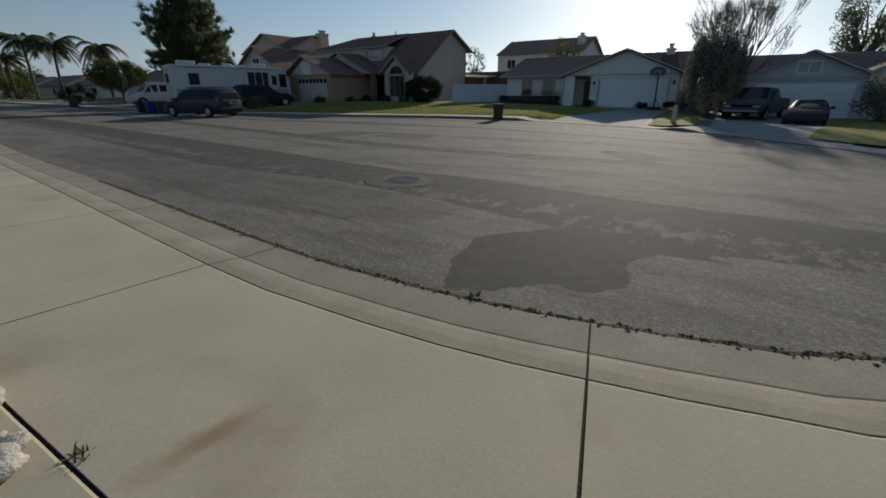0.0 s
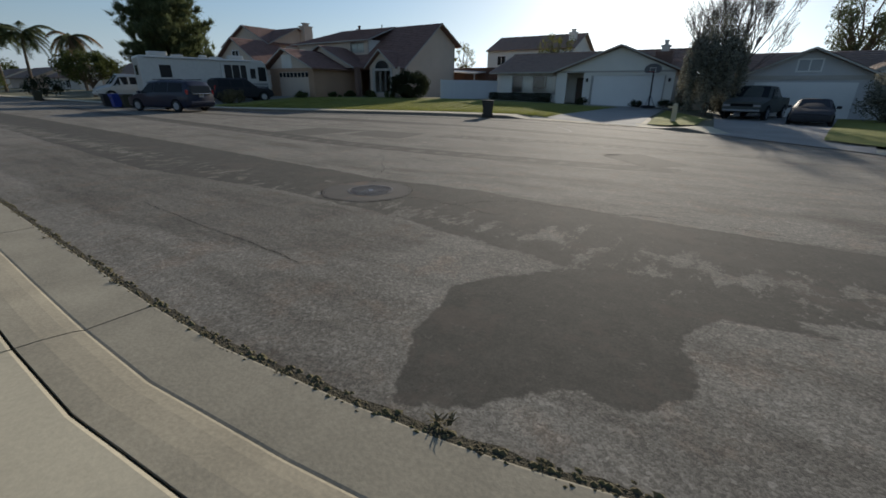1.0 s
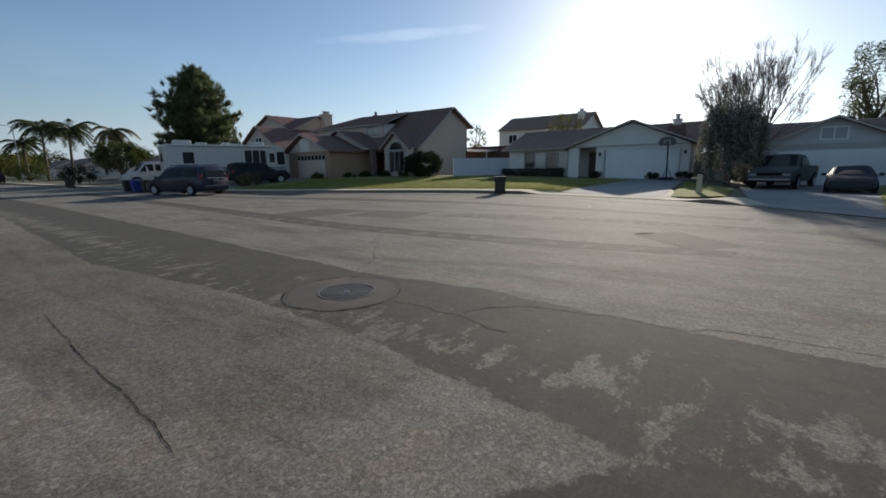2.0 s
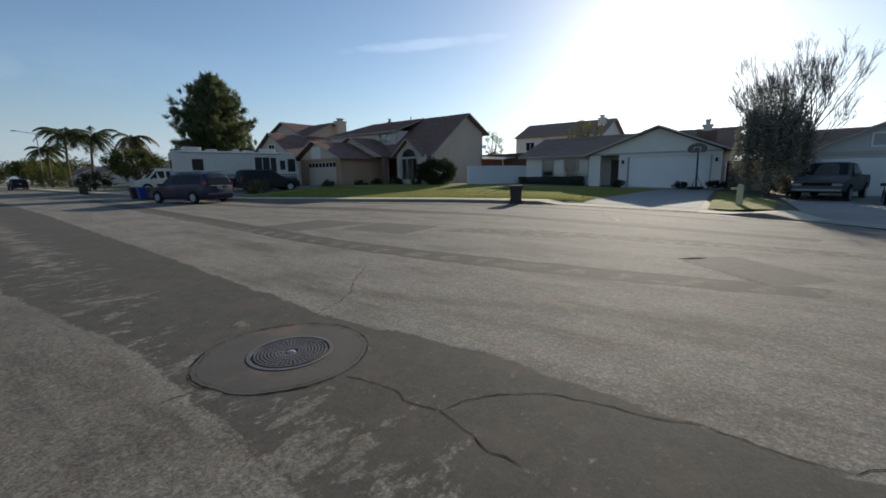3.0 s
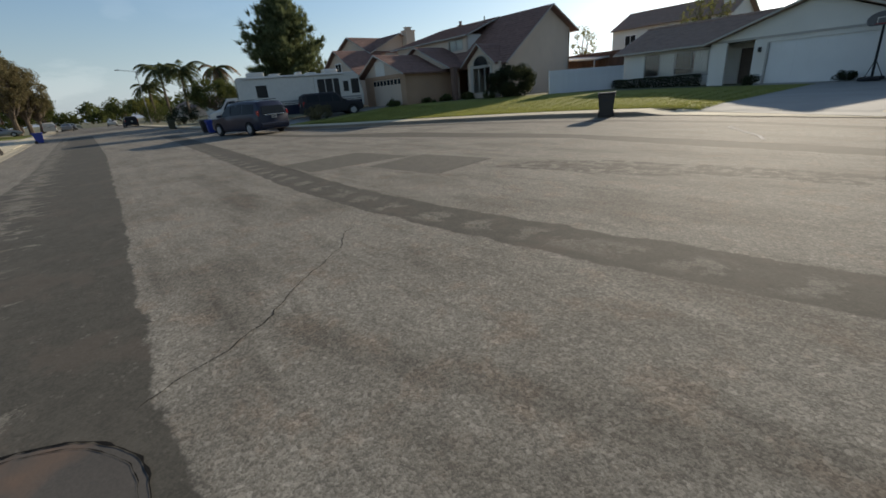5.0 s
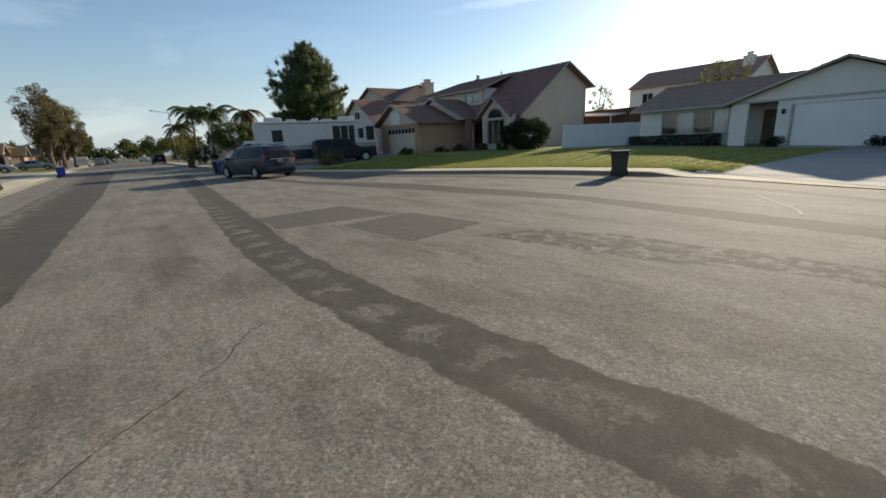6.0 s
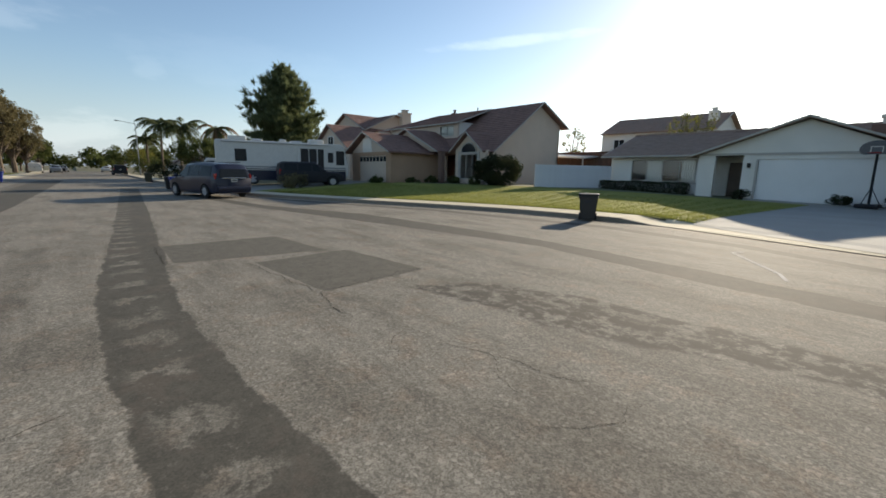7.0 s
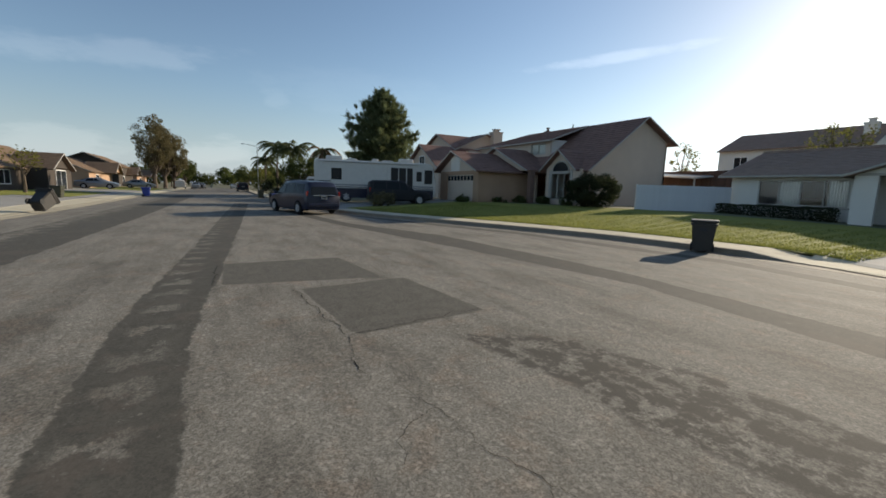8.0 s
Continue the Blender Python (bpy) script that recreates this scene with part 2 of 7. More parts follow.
def thing(name, at=(0, 0, 0), turn=0.0, label="", category="", group="", kind=""):
    ob = new(name)
    ob.matrix_basis = pose(*at, 0, 0, turn)
    return tagged(ob, label, category, group, kind)


def box(bm, lo, hi, m=None):
    vs = [bm.verts.new((x, y, z)) for x in (lo[0], hi[0]) for y in (lo[1], hi[1]) for z in (lo[2], hi[2])]
    for f in ((0, 1, 3, 2), (4, 6, 7, 5), (0, 4, 5, 1), (2, 3, 7, 6), (0, 2, 6, 4), (1, 5, 7, 3)):
        bm.faces.new([vs[i] for i in f])
    if m is not None:
        for v in vs:
            v.co = m @ v.co
    return vs


def soft_box(bm, lo, hi, r=0.02, seg=2, m=None):
    b2 = bmesh.new()
    box(b2, lo, hi)
    bmesh.ops.bevel(b2, geom=list(b2.edges), offset=r, segments=seg, affect="EDGES", profile=0.6)
    join(bm, b2, m)


def join(bm, other, m=None):
    if m is not None:
        other.transform(m)
    me = bpy.data.meshes.new("tmp")
    other.to_mesh(me)
    other.free()
    bm.from_mesh(me)
    bpy.data.meshes.remove(me)


def prism(bm, poly, off):
    """A flat polygon given thickness by the vector off."""
    off = Vector(off)
    a = [bm.verts.new(p) for p in poly]
    b = [bm.verts.new(Vector(p) + off) for p in poly]
    bm.faces.new(a)
    bm.faces.new(b[::-1])
    for i in range(len(a)):
        j = (i + 1) % len(a)
        bm.faces.new((a[i], b[i], b[j], a[j]))


def tube(bm, p, q, r0, r1, n=8, caps=True):
    p, q = Vector(p), Vector(q)
    d = (q - p).normalized()
    u = d.orthogonal().normalized()
    w = d.cross(u)
    ra, rb = [], []
    for i in range(n):
        a = 2 * math.pi * i / n
        e = u * math.cos(a) + w * math.sin(a)
        ra.append(bm.verts.new(p + e * r0))
        rb.append(bm.verts.new(q + e * r1))
    for i in range(n):
        bm.faces.new((ra[i], ra[(i + 1) % n], rb[(i + 1) % n], rb[i]))
    if caps:
        bm.faces.new(ra[::-1])
        bm.faces.new(rb)


def catmull(pts, step=0.5):
    out = []
    P = [Vector(p) for p in pts]
    P = [2 * P[0] - P[1]] + P + [2 * P[-1] - P[-2]]
    for i in range(1, len(P) - 2):
        a, b, c, d = P[i - 1:i + 3]
        n = max(2, min(60, int((c - b).length / step)))
        for k in range(n):
            t = k / n
            out.append(0.5 * (2 * b + (c - a) * t + (2 * a - 5 * b + 4 * c - d) * t * t + (3 * b - a - 3 * c + d) * t ** 3))
    out.append(P[-2])
    return out


# ---- plan of the street: the two gutter edges, which close to a turning bulb ----
NEAR = catmull([(-160, 5.6), (-110, 4.8), (-60, 4.0), (-40, 3.85), (-26, 3.6), (-17, 2.75), (-8.2, 2.42), (-3.25, 2.23), (-2.04, 2.26), (-0.92, 2.38), (-0.12, 2.56), (0.71, 2.8), (1.46, 3.13), (3.7, 4.7), (5.3, 6.8), (5.9, 9.2)], 0.5)
FAR = catmull([(5.9, 9.2), (5.6, 11.8), (3.7, 14.8), (0.9, 17.9), (-2.4, 20.2), (-5.6, 21.5), (-9.0, 22.1), (-12.7, 21.9), (-15.7, 21.2), (-20.8, 19.2), (-25.5, 17.2), (-30, 16.0), (-36, 15.3), (-48, 15.0), (-110, 15.8), (-160, 16.6)], 0.5)
OUTLINE = np.array([(p.x, p.y) for p in NEAR + FAR[1:]])


def clear_of_road(x, y):
    """How far a place lies outside the road, in metres; negative on it."""
    a, b = OUTLINE, np.roll(OUTLINE, -1, 0)
    p = np.array((x, y))
    d = b - a
    t = np.clip(((p - a) * d).sum(1) / np.maximum((d * d).sum(1), 1e-9), 0, 1)
    far = np.sqrt((((a + d * t[:, None]) - p) ** 2).sum(1).min())
    cross = (a[:, 1] > y) != (b[:, 1] > y)
    with np.errstate(divide="ignore", invalid="ignore"):
        inside = (cross & (x < a[:, 0] + (y - a[:, 1]) / (b[:, 1] - a[:, 1]) * d[:, 0])).sum() % 2
    return -far if inside else far


DRIVES = ((-5.8, 21.5, 3.3), (1.6, 16.8, 3.2), (-34.5, 15.4, 4.0))


def far_drop(p):
    """The kerb is lowered where the driveways come out."""
    k = 1.0
    for x, y, r in DRIVES:
        d = math.hypot(p.x - x, p.y - y)
        k = min(k, min(max((d - r) / 1.0, 0.0), 1.0))
    return 0.12 + 0.88 * k




def land(x, y):
    """The height of the plots: level with the pavement, rising gently to the houses."""
    d = clear_of_road(x, y)
    if d < 1.2 or (y < 9 and (d < 2.4 or (d < 8.7 and -8.8 < x < 3.6))):
        return -0.12
    k = far_drop(Vector((x, y, 0))) if y > 9 else 1.0
    k += (1 - k) * min(max((d - 0.8) / 3.0, 0.0), 1.0)
    rise = min(max((d - 1.7) / 14.0, 0.0), 1.0)
    rise = rise * rise * (3 - 2 * rise)
    west = min(max((-x - 3.0) / 18.0, 0.0), 1.0)
    if y < 9:
        return 0.07 + 0.2 * rise
    east = min(max((x + 2.2) / 2.0, 0.0), 1.0)
    return 0.13 * k + rise * (0.02 + 0.5 * west - 0.28 * east)


def sheet(a, b, c, d, nu, nv, lift):
    """A four-cornered piece of ground that follows the land."""
    bm = bm_new()
    a, b, c, d = (Vector((*p, 0)) for p in (a, b, c, d))
    grid = []
    for i in range(nu + 1):
        row = []
        for j in range(nv + 1):
            p = a.lerp(b, i / nu).lerp(d.lerp(c, i / nu), j / nv)
            p.z = max(land(p.x, p.y), 0.0) + lift
            row.append(bm.verts.new(p))
        grid.append(row)
    for i in range(nu):
        for j in range(nv):
            bm.faces.new((grid[i][j], grid[i + 1][j], grid[i + 1][j + 1], grid[i][j + 1]))
    return bm


def sweep(curve, profile, drop=None, i0=0, i1=None, trim=0.0):
    """A strip along part of a curve; profile: (offset outwards, height); drop(point) scales the height."""
    i1 = len(curve) - 1 if i1 is None else i1
    bm, rows = bm_new(), []
    for i in range(i0, i1 + 1):
        p = curve[i]
        t = (curve[min(i + 1, len(curve) - 1)] - curve[max(i - 1, 0)]).normalized()
        n = Vector((t.y, -t.x))
        q = p + t * (trim if i == i0 else -trim if i == i1 else 0)
        k = drop(p) if drop else 1.0
        rows.append([bm.verts.new((q.x + n.x * o, q.y + n.y * o, z * k if z > 0.03 else z)) for o, z in profile])
    for r, s2 in zip(rows, rows[1:]):
        for j in range(len(profile) - 1):
            bm.faces.new((r[j], r[j + 1], s2[j + 1], s2[j]))
    for r in (rows[0], rows[-1]):
        if len(profile) > 3:
            bm.faces.new(r)
    return bm


# ground: one sheet to the horizon
def spaced(lo, hi, fine, far):
    inner = list(np.arange(lo, hi + 0.01, fine))
    out, d, v = [], fine * 2, hi
    while v < hi + far:
        v += d
        d *= 1.5
        out.append(v)
    left, d, v = [], fine * 2, lo
    while v > lo - far:
        v -= d
        d *= 1.5
        left.append(v)
    return left[::-1] + inner + out


gx, gy = spaced(-64, 16, 0.8, 2500), spaced(-12, 56, 0.8, 2500)
bm = bm_new()
gv = [[bm.verts.new((x, y, land(x, y) - 0.01)) for y in gy] for x in gx]
for i in range(len(gx) - 1):
    for j in range(len(gy) - 1):
        bm.faces.new((gv[i][j], gv[i + 1][j], gv[i + 1][j + 1], gv[i][j + 1]))
ground = tagged(part("ground", bm, DIRT), "dry patchy ground with short weeds around the plots", "ground", kind="structure")

# road: one sheet; the sealed strips, patches and worn blotches are told by their distance from each outline
SEALED = [
    [(-60, 8.2), (-25.5, 7.4), (-10.6, 6.75), (-6.8, 6.55), (-4.9, 6.45), (-3.2, 6.65), (-1.5, 6.5), (0.2, 6.5), (2.2, 6.5), (4.2, 7.2), (4.6, 6.6), (2.2, 5.0), (0.6, 4.6), (-0.9, 4.55), (-3.1, 4.85), (-5.5, 4.95), (-9.1, 4.55), (-21, 5.2), (-60, 5.8)],
    [(-1.3, 2.45), (-1.55, 2.97), (-1.65, 3.4), (-1.7, 3.75), (-1.45, 4.1), (-1.0, 4.7), (0.2, 4.75), (0.75, 4.4), (0.05, 4.3), (-0.2, 3.9), (0.0, 3.35), (-0.25, 3.02), (-0.6, 3.05), (-0.95, 2.6)],
    [(-40, 12.4), (-16.5, 10.5), (-12.2, 10.14), (-10.3, 9.94), (-8.4, 9.84), (-6.5, 9.9), (-4.9, 10.06), (-3.0, 10.25), (-0.8, 10.6), (-0.8, 10.1), (-2.7, 9.6), (-4.3, 9.4), (-5.8, 9.28), (-7.4, 9.15), (-8.8, 9.15), (-10.5, 9.2), (-15.8, 9.65), (-40, 11.4)],
    [(-30, 14.2), (-21.6, 14.9), (-16.4, 16.6), (-9.8, 17.0), (-6.2, 16.6), (-4.0, 16.2), (-0.5, 15.4), (-0.6, 14.9), (-4.2, 15.5), (-5.9, 15.7), (-8.9, 16.3), (-13.8, 15.6), (-21.6, 14.2), (-30, 13.5)],
    [(-30, 15.9), (-22, 18.0), (-16.4, 20.1), (-9.9, 20.9), (-6.1, 20.2), (-2.0, 18.4), (-2.3, 18.1), (-6.1, 19.7), (-9.9, 20.3), (-16.4, 19.4), (-22, 17.3), (-30, 15.2)],
]
PATCHED = [
    [(-8.47, 11.3), (-8.7, 13.05), (-10.85, 12.85), (-10.65, 11.15)],
    [(-11.3, 10.15), (-11.0, 12.55), (-13.2, 12.35), (-13.1, 10.22)],
    [(-2.55, 11.55), (-2.25, 12.0), (-1.84, 12.35), (-0.65, 11.2), (-1.3, 10.35)],
]
BROKEN = [
    [(-8.1, 12.25), (-6.95, 12.44), (-5.6, 12.55), (-4.3, 13.1), (-2.0, 13.2), (0.6, 13.2), (0.6, 13.8), (-2.4, 13.9), (-4.8, 13.8), (-6.2, 13.7), (-7.5, 13.3)],
]


FAINT = [
    [(-6.3, 6.75), (-4.9, 7.22), (-4.0, 7.52), (-3.3, 7.85), (-1.6, 8.5), (-1.7, 8.75), (-3.45, 8.08), (-4.1, 7.75), (-4.95, 7.42), (-6.3, 6.95)],
    [(0.72, 7.95), (1.17, 8.4), (1.95, 7.3), (1.57, 6.9)],
    [(-14.0, 8.2), (-9.0, 8.05), (-9.0, 8.5), (-14.0, 8.65)],
    [(-14.0, 3.0), (-5.0, 3.0), (-2.6, 3.7), (-2.4, 4.7), (-5.0, 4.9), (-14.0, 5.1)],
]


def depth_in(pts, shapes):
    """Signed distance of many places to the nearest of some outlines, positive inside."""
    best = np.full(len(pts), -9.0)
    for shape in shapes:
        a = np.array(shape, float)
        b = np.roll(a, -1, 0)
        d2, inside = np.full(len(pts), 1e9), np.zeros(len(pts), bool)
        for p, q in zip(a, b):
            e = q - p
            t = np.clip(((pts - p) @ e) / (e @ e), 0, 1)
            d2 = np.minimum(d2, ((pts - (p + t[:, None] * e)) ** 2).sum(1))
            if q[1] != p[1]:
                hit = (p[1] > pts[:, 1]) != (q[1] > pts[:, 1])
                inside ^= hit & (pts[:, 0] < p[0] + (pts[:, 1] - p[1]) / (q[1] - p[1]) * e[0])
        best = np.maximum(best, np.where(inside, 1, -1) * np.sqrt(d2))
    return best


def outside_road(pts):
    return -depth_in(pts, [OUTLINE])


rx = list(np.arange(-160, -60, 2.0)) + list(np.arange(-60, -26, 0.4)) + list(np.arange(-26, 6.9, 0.12))
ry = list(np.arange(1.9, 23.2, 0.12))
pts = np.array([(x, y) for x in rx for y in ry])
far_out = outside_road(pts)
keep = far_out < 0.3
number = np.full(len(pts), -1)
faces, nx, ny = [], len(rx), len(ry)
ok = keep.reshape(nx, ny)
cell = ok[:-1, :-1] & ok[1:, :-1] & ok[:-1, 1:] & ok[1:, 1:]
used = np.zeros((nx, ny), bool)
for di, dj in ((0, 0), (1, 0), (0, 1), (1, 1)):
    used[di:nx - 1 + di, dj:ny - 1 + dj] |= cell
number = np.cumsum(used.ravel()) - 1
number = number.reshape(nx, ny)
ci, cj = np.nonzero(cell)
faces = np.stack([number[ci, cj], number[ci + 1, cj], number[ci + 1, cj + 1], number[ci, cj + 1]], 1).tolist()
on = pts[used.ravel()]
me = bpy.data.meshes.new("road")
me.from_pydata([(float(x), float(y), 0.0) for x, y in on], [], faces)
ladder = np.clip(1.25 - np.abs(on[:, 1] - np.interp(on[:, 0], [-40, -16, -10, -7, -5, -3, -1], [11.6, 9.82, 9.49, 9.46, 9.68, 9.86, 10.3])) / 0.22, 0, 1)
lane = np.clip(1 - np.abs(on[:, 1] - np.interp(on[:, 0], [-60, -20, -6, 3], [6.1, 5.5, 5.2, 5.2])) / 0.9, 0, 1) * np.interp(on[:, 0], [-30, -12, -6, -3, 3], [0.64, 0.58, 0.36, 0.5, 0.6])
for label, values in (("sealed", depth_in(on, SEALED)), ("patched", depth_in(on, PATCHED)), ("broken", depth_in(on, BROKEN)), ("faint", depth_in(on, FAINT)), ("worn", lane), ("ladder", ladder)):
    layer = me.attributes.new(label, "FLOAT", "POINT")
    layer.data.foreach_set("value", np.asarray(values, np.float32))


def road_surface():
    m = bpy.data.materials.new("asphalt")
    m.use_nodes = True
    n, l = m.node_tree.nodes, m.node_tree.links
    p = n["Principled BSDF"]
    p.inputs["Roughness"].default_value = 0.89
    p.inputs["Specular IOR Level"].default_value = 0.23
    at = n.new("ShaderNodeTexCoord").outputs["Object"]

    def tex(scale, detail=4, rough=0.6, stretch=None):
        t = n.new("ShaderNodeTexNoise")
        t.inputs["Scale"].default_value, t.inputs["Detail"].default_value, t.inputs["Roughness"].default_value = scale, detail, rough
        src = at
        if stretch:
            mp = n.new("ShaderNodeMapping")
            mp.inputs["Scale"].default_value = stretch
            mp.inputs["Rotation"].default_value = (0, 0, radians(4))
            l.new(at, mp.inputs["Vector"])
            src = mp.outputs[0]
        l.new(src, t.inputs["Vector"])
        return t.outputs["Fac"]

    def calc(op, a, b=None, c=None):
        k = n.new("ShaderNodeMath")
        k.operation = op
        for i, v in enumerate((a, b, c)):
            if v is None:
                continue
            if isinstance(v, (int, float)):
                k.inputs[i].default_value = v
            else:
                l.new(v, k.inputs[i])
        return k.outputs[0]

    def span(v, lo, hi, a=0.0, b=1.0):
        k = n.new("ShaderNodeMapRange")
        k.interpolation_type = "SMOOTHSTEP"
        for i, x in zip(("From Min", "From Max", "To Min", "To Max"), (lo, hi, a, b)):
            k.inputs[i].default_value = x
        l.new(v, k.inputs["Value"])
        return k.outputs[0]

    def attr(name):
        k = n.new("ShaderNodeAttribute")
        k.attribute_name = name
        return k.outputs["Fac"]

    def blend(f, a, b, op="MIX"):
        k = n.new("ShaderNodeMixRGB")
        k.blend_type = op
        for i, v in zip(("Fac", "Color1", "Color2"), (f, a, b)):
            if isinstance(v, tuple):
                k.inputs[i].default_value = (*v, 1)
            elif isinstance(v, (int, float)):
                k.inputs[i].default_value = v
            else:
                l.new(v, k.inputs[i])
        return k.outputs[0]

    def stones(scale):
        """Small stones: a random value for each, and the distance from its middle."""
        t = n.new("ShaderNodeTexVoronoi")
        t.inputs["Scale"].default_value = scale
        l.new(at, t.inputs["Vector"])
        k = n.new("ShaderNodeSeparateColor")
        l.new(t.outputs["Color"], k.inputs[0])
        return k.outputs[0], t.outputs["Distance"]

    def times(colour, k):
        return blend(1.0, colour, k, "MULTIPLY")

    grain, hump = stones(105)
    pebble = stones(46)[0]
    fine, mid, wide = tex(60, 6, 0.8), tex(5, 9, 0.7), tex(0.55, 9, 0.66, (1, 2.2, 1))
    smear = tex(1.6, 10, 0.72, (0.35, 2.6, 1))
    speck = calc("MULTIPLY_ADD", grain, 0.36, calc("MULTIPLY_ADD", pebble, 0.24, calc("MULTIPLY", fine, 0.4)))
    stone = blend(span(speck, 0.2, 0.84), (0.122, 0.112, 0.093), (0.285, 0.263, 0.221))
    stone = blend(span(pebble, 0.92, 0.97, 0, 0.3), stone, (0.4, 0.375, 0.325))
    stone = blend(span(wide, 0.4, 0.66), stone, times(stone, (0.7, 0.69, 0.68)))
    stone = blend(span(smear, 0.5, 0.64, 0, 0.5), stone, times(stone, (0.62, 0.61, 0.6)))
    stone = blend(span(tex(2.1, 9, 0.72), 0.5, 0.64, 0, 0.6), stone, times(stone, (1.1, 0.95, 0.87)))
    stone = blend(span(mid, 0.35, 0.66, 0, 0.5), stone, times(stone, (1.34, 1.32, 1.29)))
    stone = blend(span(tex(19, 6, 0.75), 0.54, 0.68, 0, 0.42), stone, times(stone, (0.62, 0.61, 0.6)))
    stone = blend(span(tex(33, 5, 0.72), 0.56, 0.7, 0, 0.4), stone, times(stone, (1.3, 1.28, 1.25)))
    dim = span(calc("MULTIPLY_ADD", calc("SUBTRACT", smear, 0.5), 0.5, attr("faint")), -0.12, 0.1, 0, 0.6)
    stone = blend(dim, stone, times(stone, (0.62, 0.61, 0.6)))
    tar = blend(span(calc("MULTIPLY_ADD", mid, 0.55, calc("MULTIPLY", speck, 0.45)), 0.3, 0.7), (0.058, 0.0535, 0.044), (0.1, 0.092, 0.075))
    tar = blend(span(wide, 0.54, 0.64, 0, 0.4), tar, (0.1, 0.09, 0.074))
    tar = blend(span(tex(1.1, 9, 0.7), 0.53, 0.6, 0, 0.35), tar, (0.125, 0.098, 0.078))
    tar = blend(span(calc("MULTIPLY_ADD", pebble, 0.3, tex(7, 8, 0.8)), 0.82, 0.9, 0, 0.5), tar, (0.19, 0.175, 0.147))
    old = blend(span(calc("MULTIPLY_ADD", mid, 0.45, calc("MULTIPLY", speck, 0.55)), 0.3, 0.68), (0.072, 0.066, 0.054), (0.14, 0.128, 0.105))
    jag = calc("MULTIPLY_ADD", calc("SUBTRACT", tex(9, 8, 0.7), 0.5), 0.14, calc("MULTIPLY", calc("SUBTRACT", tex(1.7, 8, 0.6), 0.5), 0.27))
    torn = calc("MULTIPLY", calc("SUBTRACT", tex(3.4, 10, 0.78, (0.6, 1.4, 1)), 0.52), calc("MULTIPLY", attr("worn"), 3.0))
    inside = span(calc("SUBTRACT", calc("ADD", attr("sealed"), jag), calc("MAXIMUM", torn, 0.0)), -0.018, 0.018)
    bare = span(calc("ADD", calc("MULTIPLY", attr("worn"), 0.3), tex(2.3, 10, 0.74, (1.5, 0.8, 1))), 0.635, 0.675)
    parts = n.new("ShaderNodeSeparateXYZ")
    l.new(at, parts.inputs[0])
    swing = calc("SINE", calc("MULTIPLY_ADD", parts.outputs["X"], 8.6, calc("MULTIPLY", tex(0.9, 5, 0.65), 16.0)))
    rung = calc("MULTIPLY", span(calc("MULTIPLY_ADD", tex(6, 10, 0.8), 5.5, swing), 2.95, 3.5, 0, 0.72), span(attr("ladder"), 0.1, 0.75))
    bare = calc("MAXIMUM", bare, rung)
    inside = calc("MULTIPLY", inside, calc("SUBTRACT", 1.0, calc("MULTIPLY", bare, 0.85)))
    square = span(calc("MULTIPLY_ADD", jag, 0.3, attr("patched")), -0.02, 0.02)
    blots = calc("MULTIPLY", span(calc("MULTIPLY_ADD", jag, 1.4, attr("broken")), -0.05, 0.06), span(tex(4.2, 10, 0.75), 0.44, 0.53, 0, 0.92))
    colour = blend(inside, stone, tar)
    colour = blend(square, colour, old)
    colour = blend(blots, colour, (0.062, 0.055, 0.045))
    l.new(colour, p.inputs["Base Color"])
    relief = n.new("ShaderNodeBump")
    relief.inputs["Strength"].default_value, relief.inputs["Distance"].default_value = 0.2, 0.008
    hide = calc("SUBTRACT", 1.0, calc("MULTIPLY", inside, 0.65))
    l.new(calc("MULTIPLY", calc("MULTIPLY_ADD", fine, 0.5, calc("MULTIPLY", calc("SUBTRACT", 1.0, hump), 0.4)), hide), relief.inputs["Height"])
    l.new(relief.outputs[0], p.inputs["Normal"])
    return m


me.materials.append(road_surface())
road = tagged(new("road", me), "worn grey asphalt road with dark sealed strips and square patches", "road", kind="structure")

# kerbs, gutters and pavement slabs
near_kerb = thing("gutter", label="rolled concrete gutter and kerb edging the pavement", category="kerb", kind="structure")
far_kerb = thing("kerb", label="raised concrete kerb with lowered driveway crossings", category="kerb", kind="structure")
near_walk = thing("pavement", label="pale concrete pavement slabs with dark joints", category="pavement", kind="structure")
far_walk = thing("pavement", label="sunlit narrow concrete pavement along the lawns", category="pavement", kind="structure")
NEAR_PROFILE = [(-0.02, -0.1), (-0.02, 0.006), (0.0, 0.012), (0.36, 0.013), (0.375, 0.0095), (0.39, 0.019), (0.45, 0.031), (0.57, 0.046), (0.68, 0.052), (0.68, -0.1)]
FAR_PROFILE = [(-0.45, -0.1), (-0.45, 0.004), (-0.02, 0.008), (0.0, 0.03), (0.035, 0.13), (0.06, 0.145), (0.16, 0.15), (0.16, -0.1)]


def joints(curve, first, gap):
    """Places along a curve at even distances, as indices."""
    out, run, due = [0], 0.0, first
    for i in range(1, len(curve)):
        run += (curve[i] - curve[i - 1]).length
        if run >= due:
            out.append(i)
            due += gap
    return out + ([len(curve) - 1] if out[-1] != len(curve) - 1 else [])


def fine(curve, lo, hi):
    """A closer spaced copy of the stretch of a curve between two x."""
    pts = [p for p in curve if lo <= p.x <= hi]
    out = []
    for a, b in zip(pts, pts[1:]):
        n = max(1, int((b - a).length / 0.17))
        out += [a.lerp(b, k / n) for k in range(n)]
    return out + [pts[-1]]


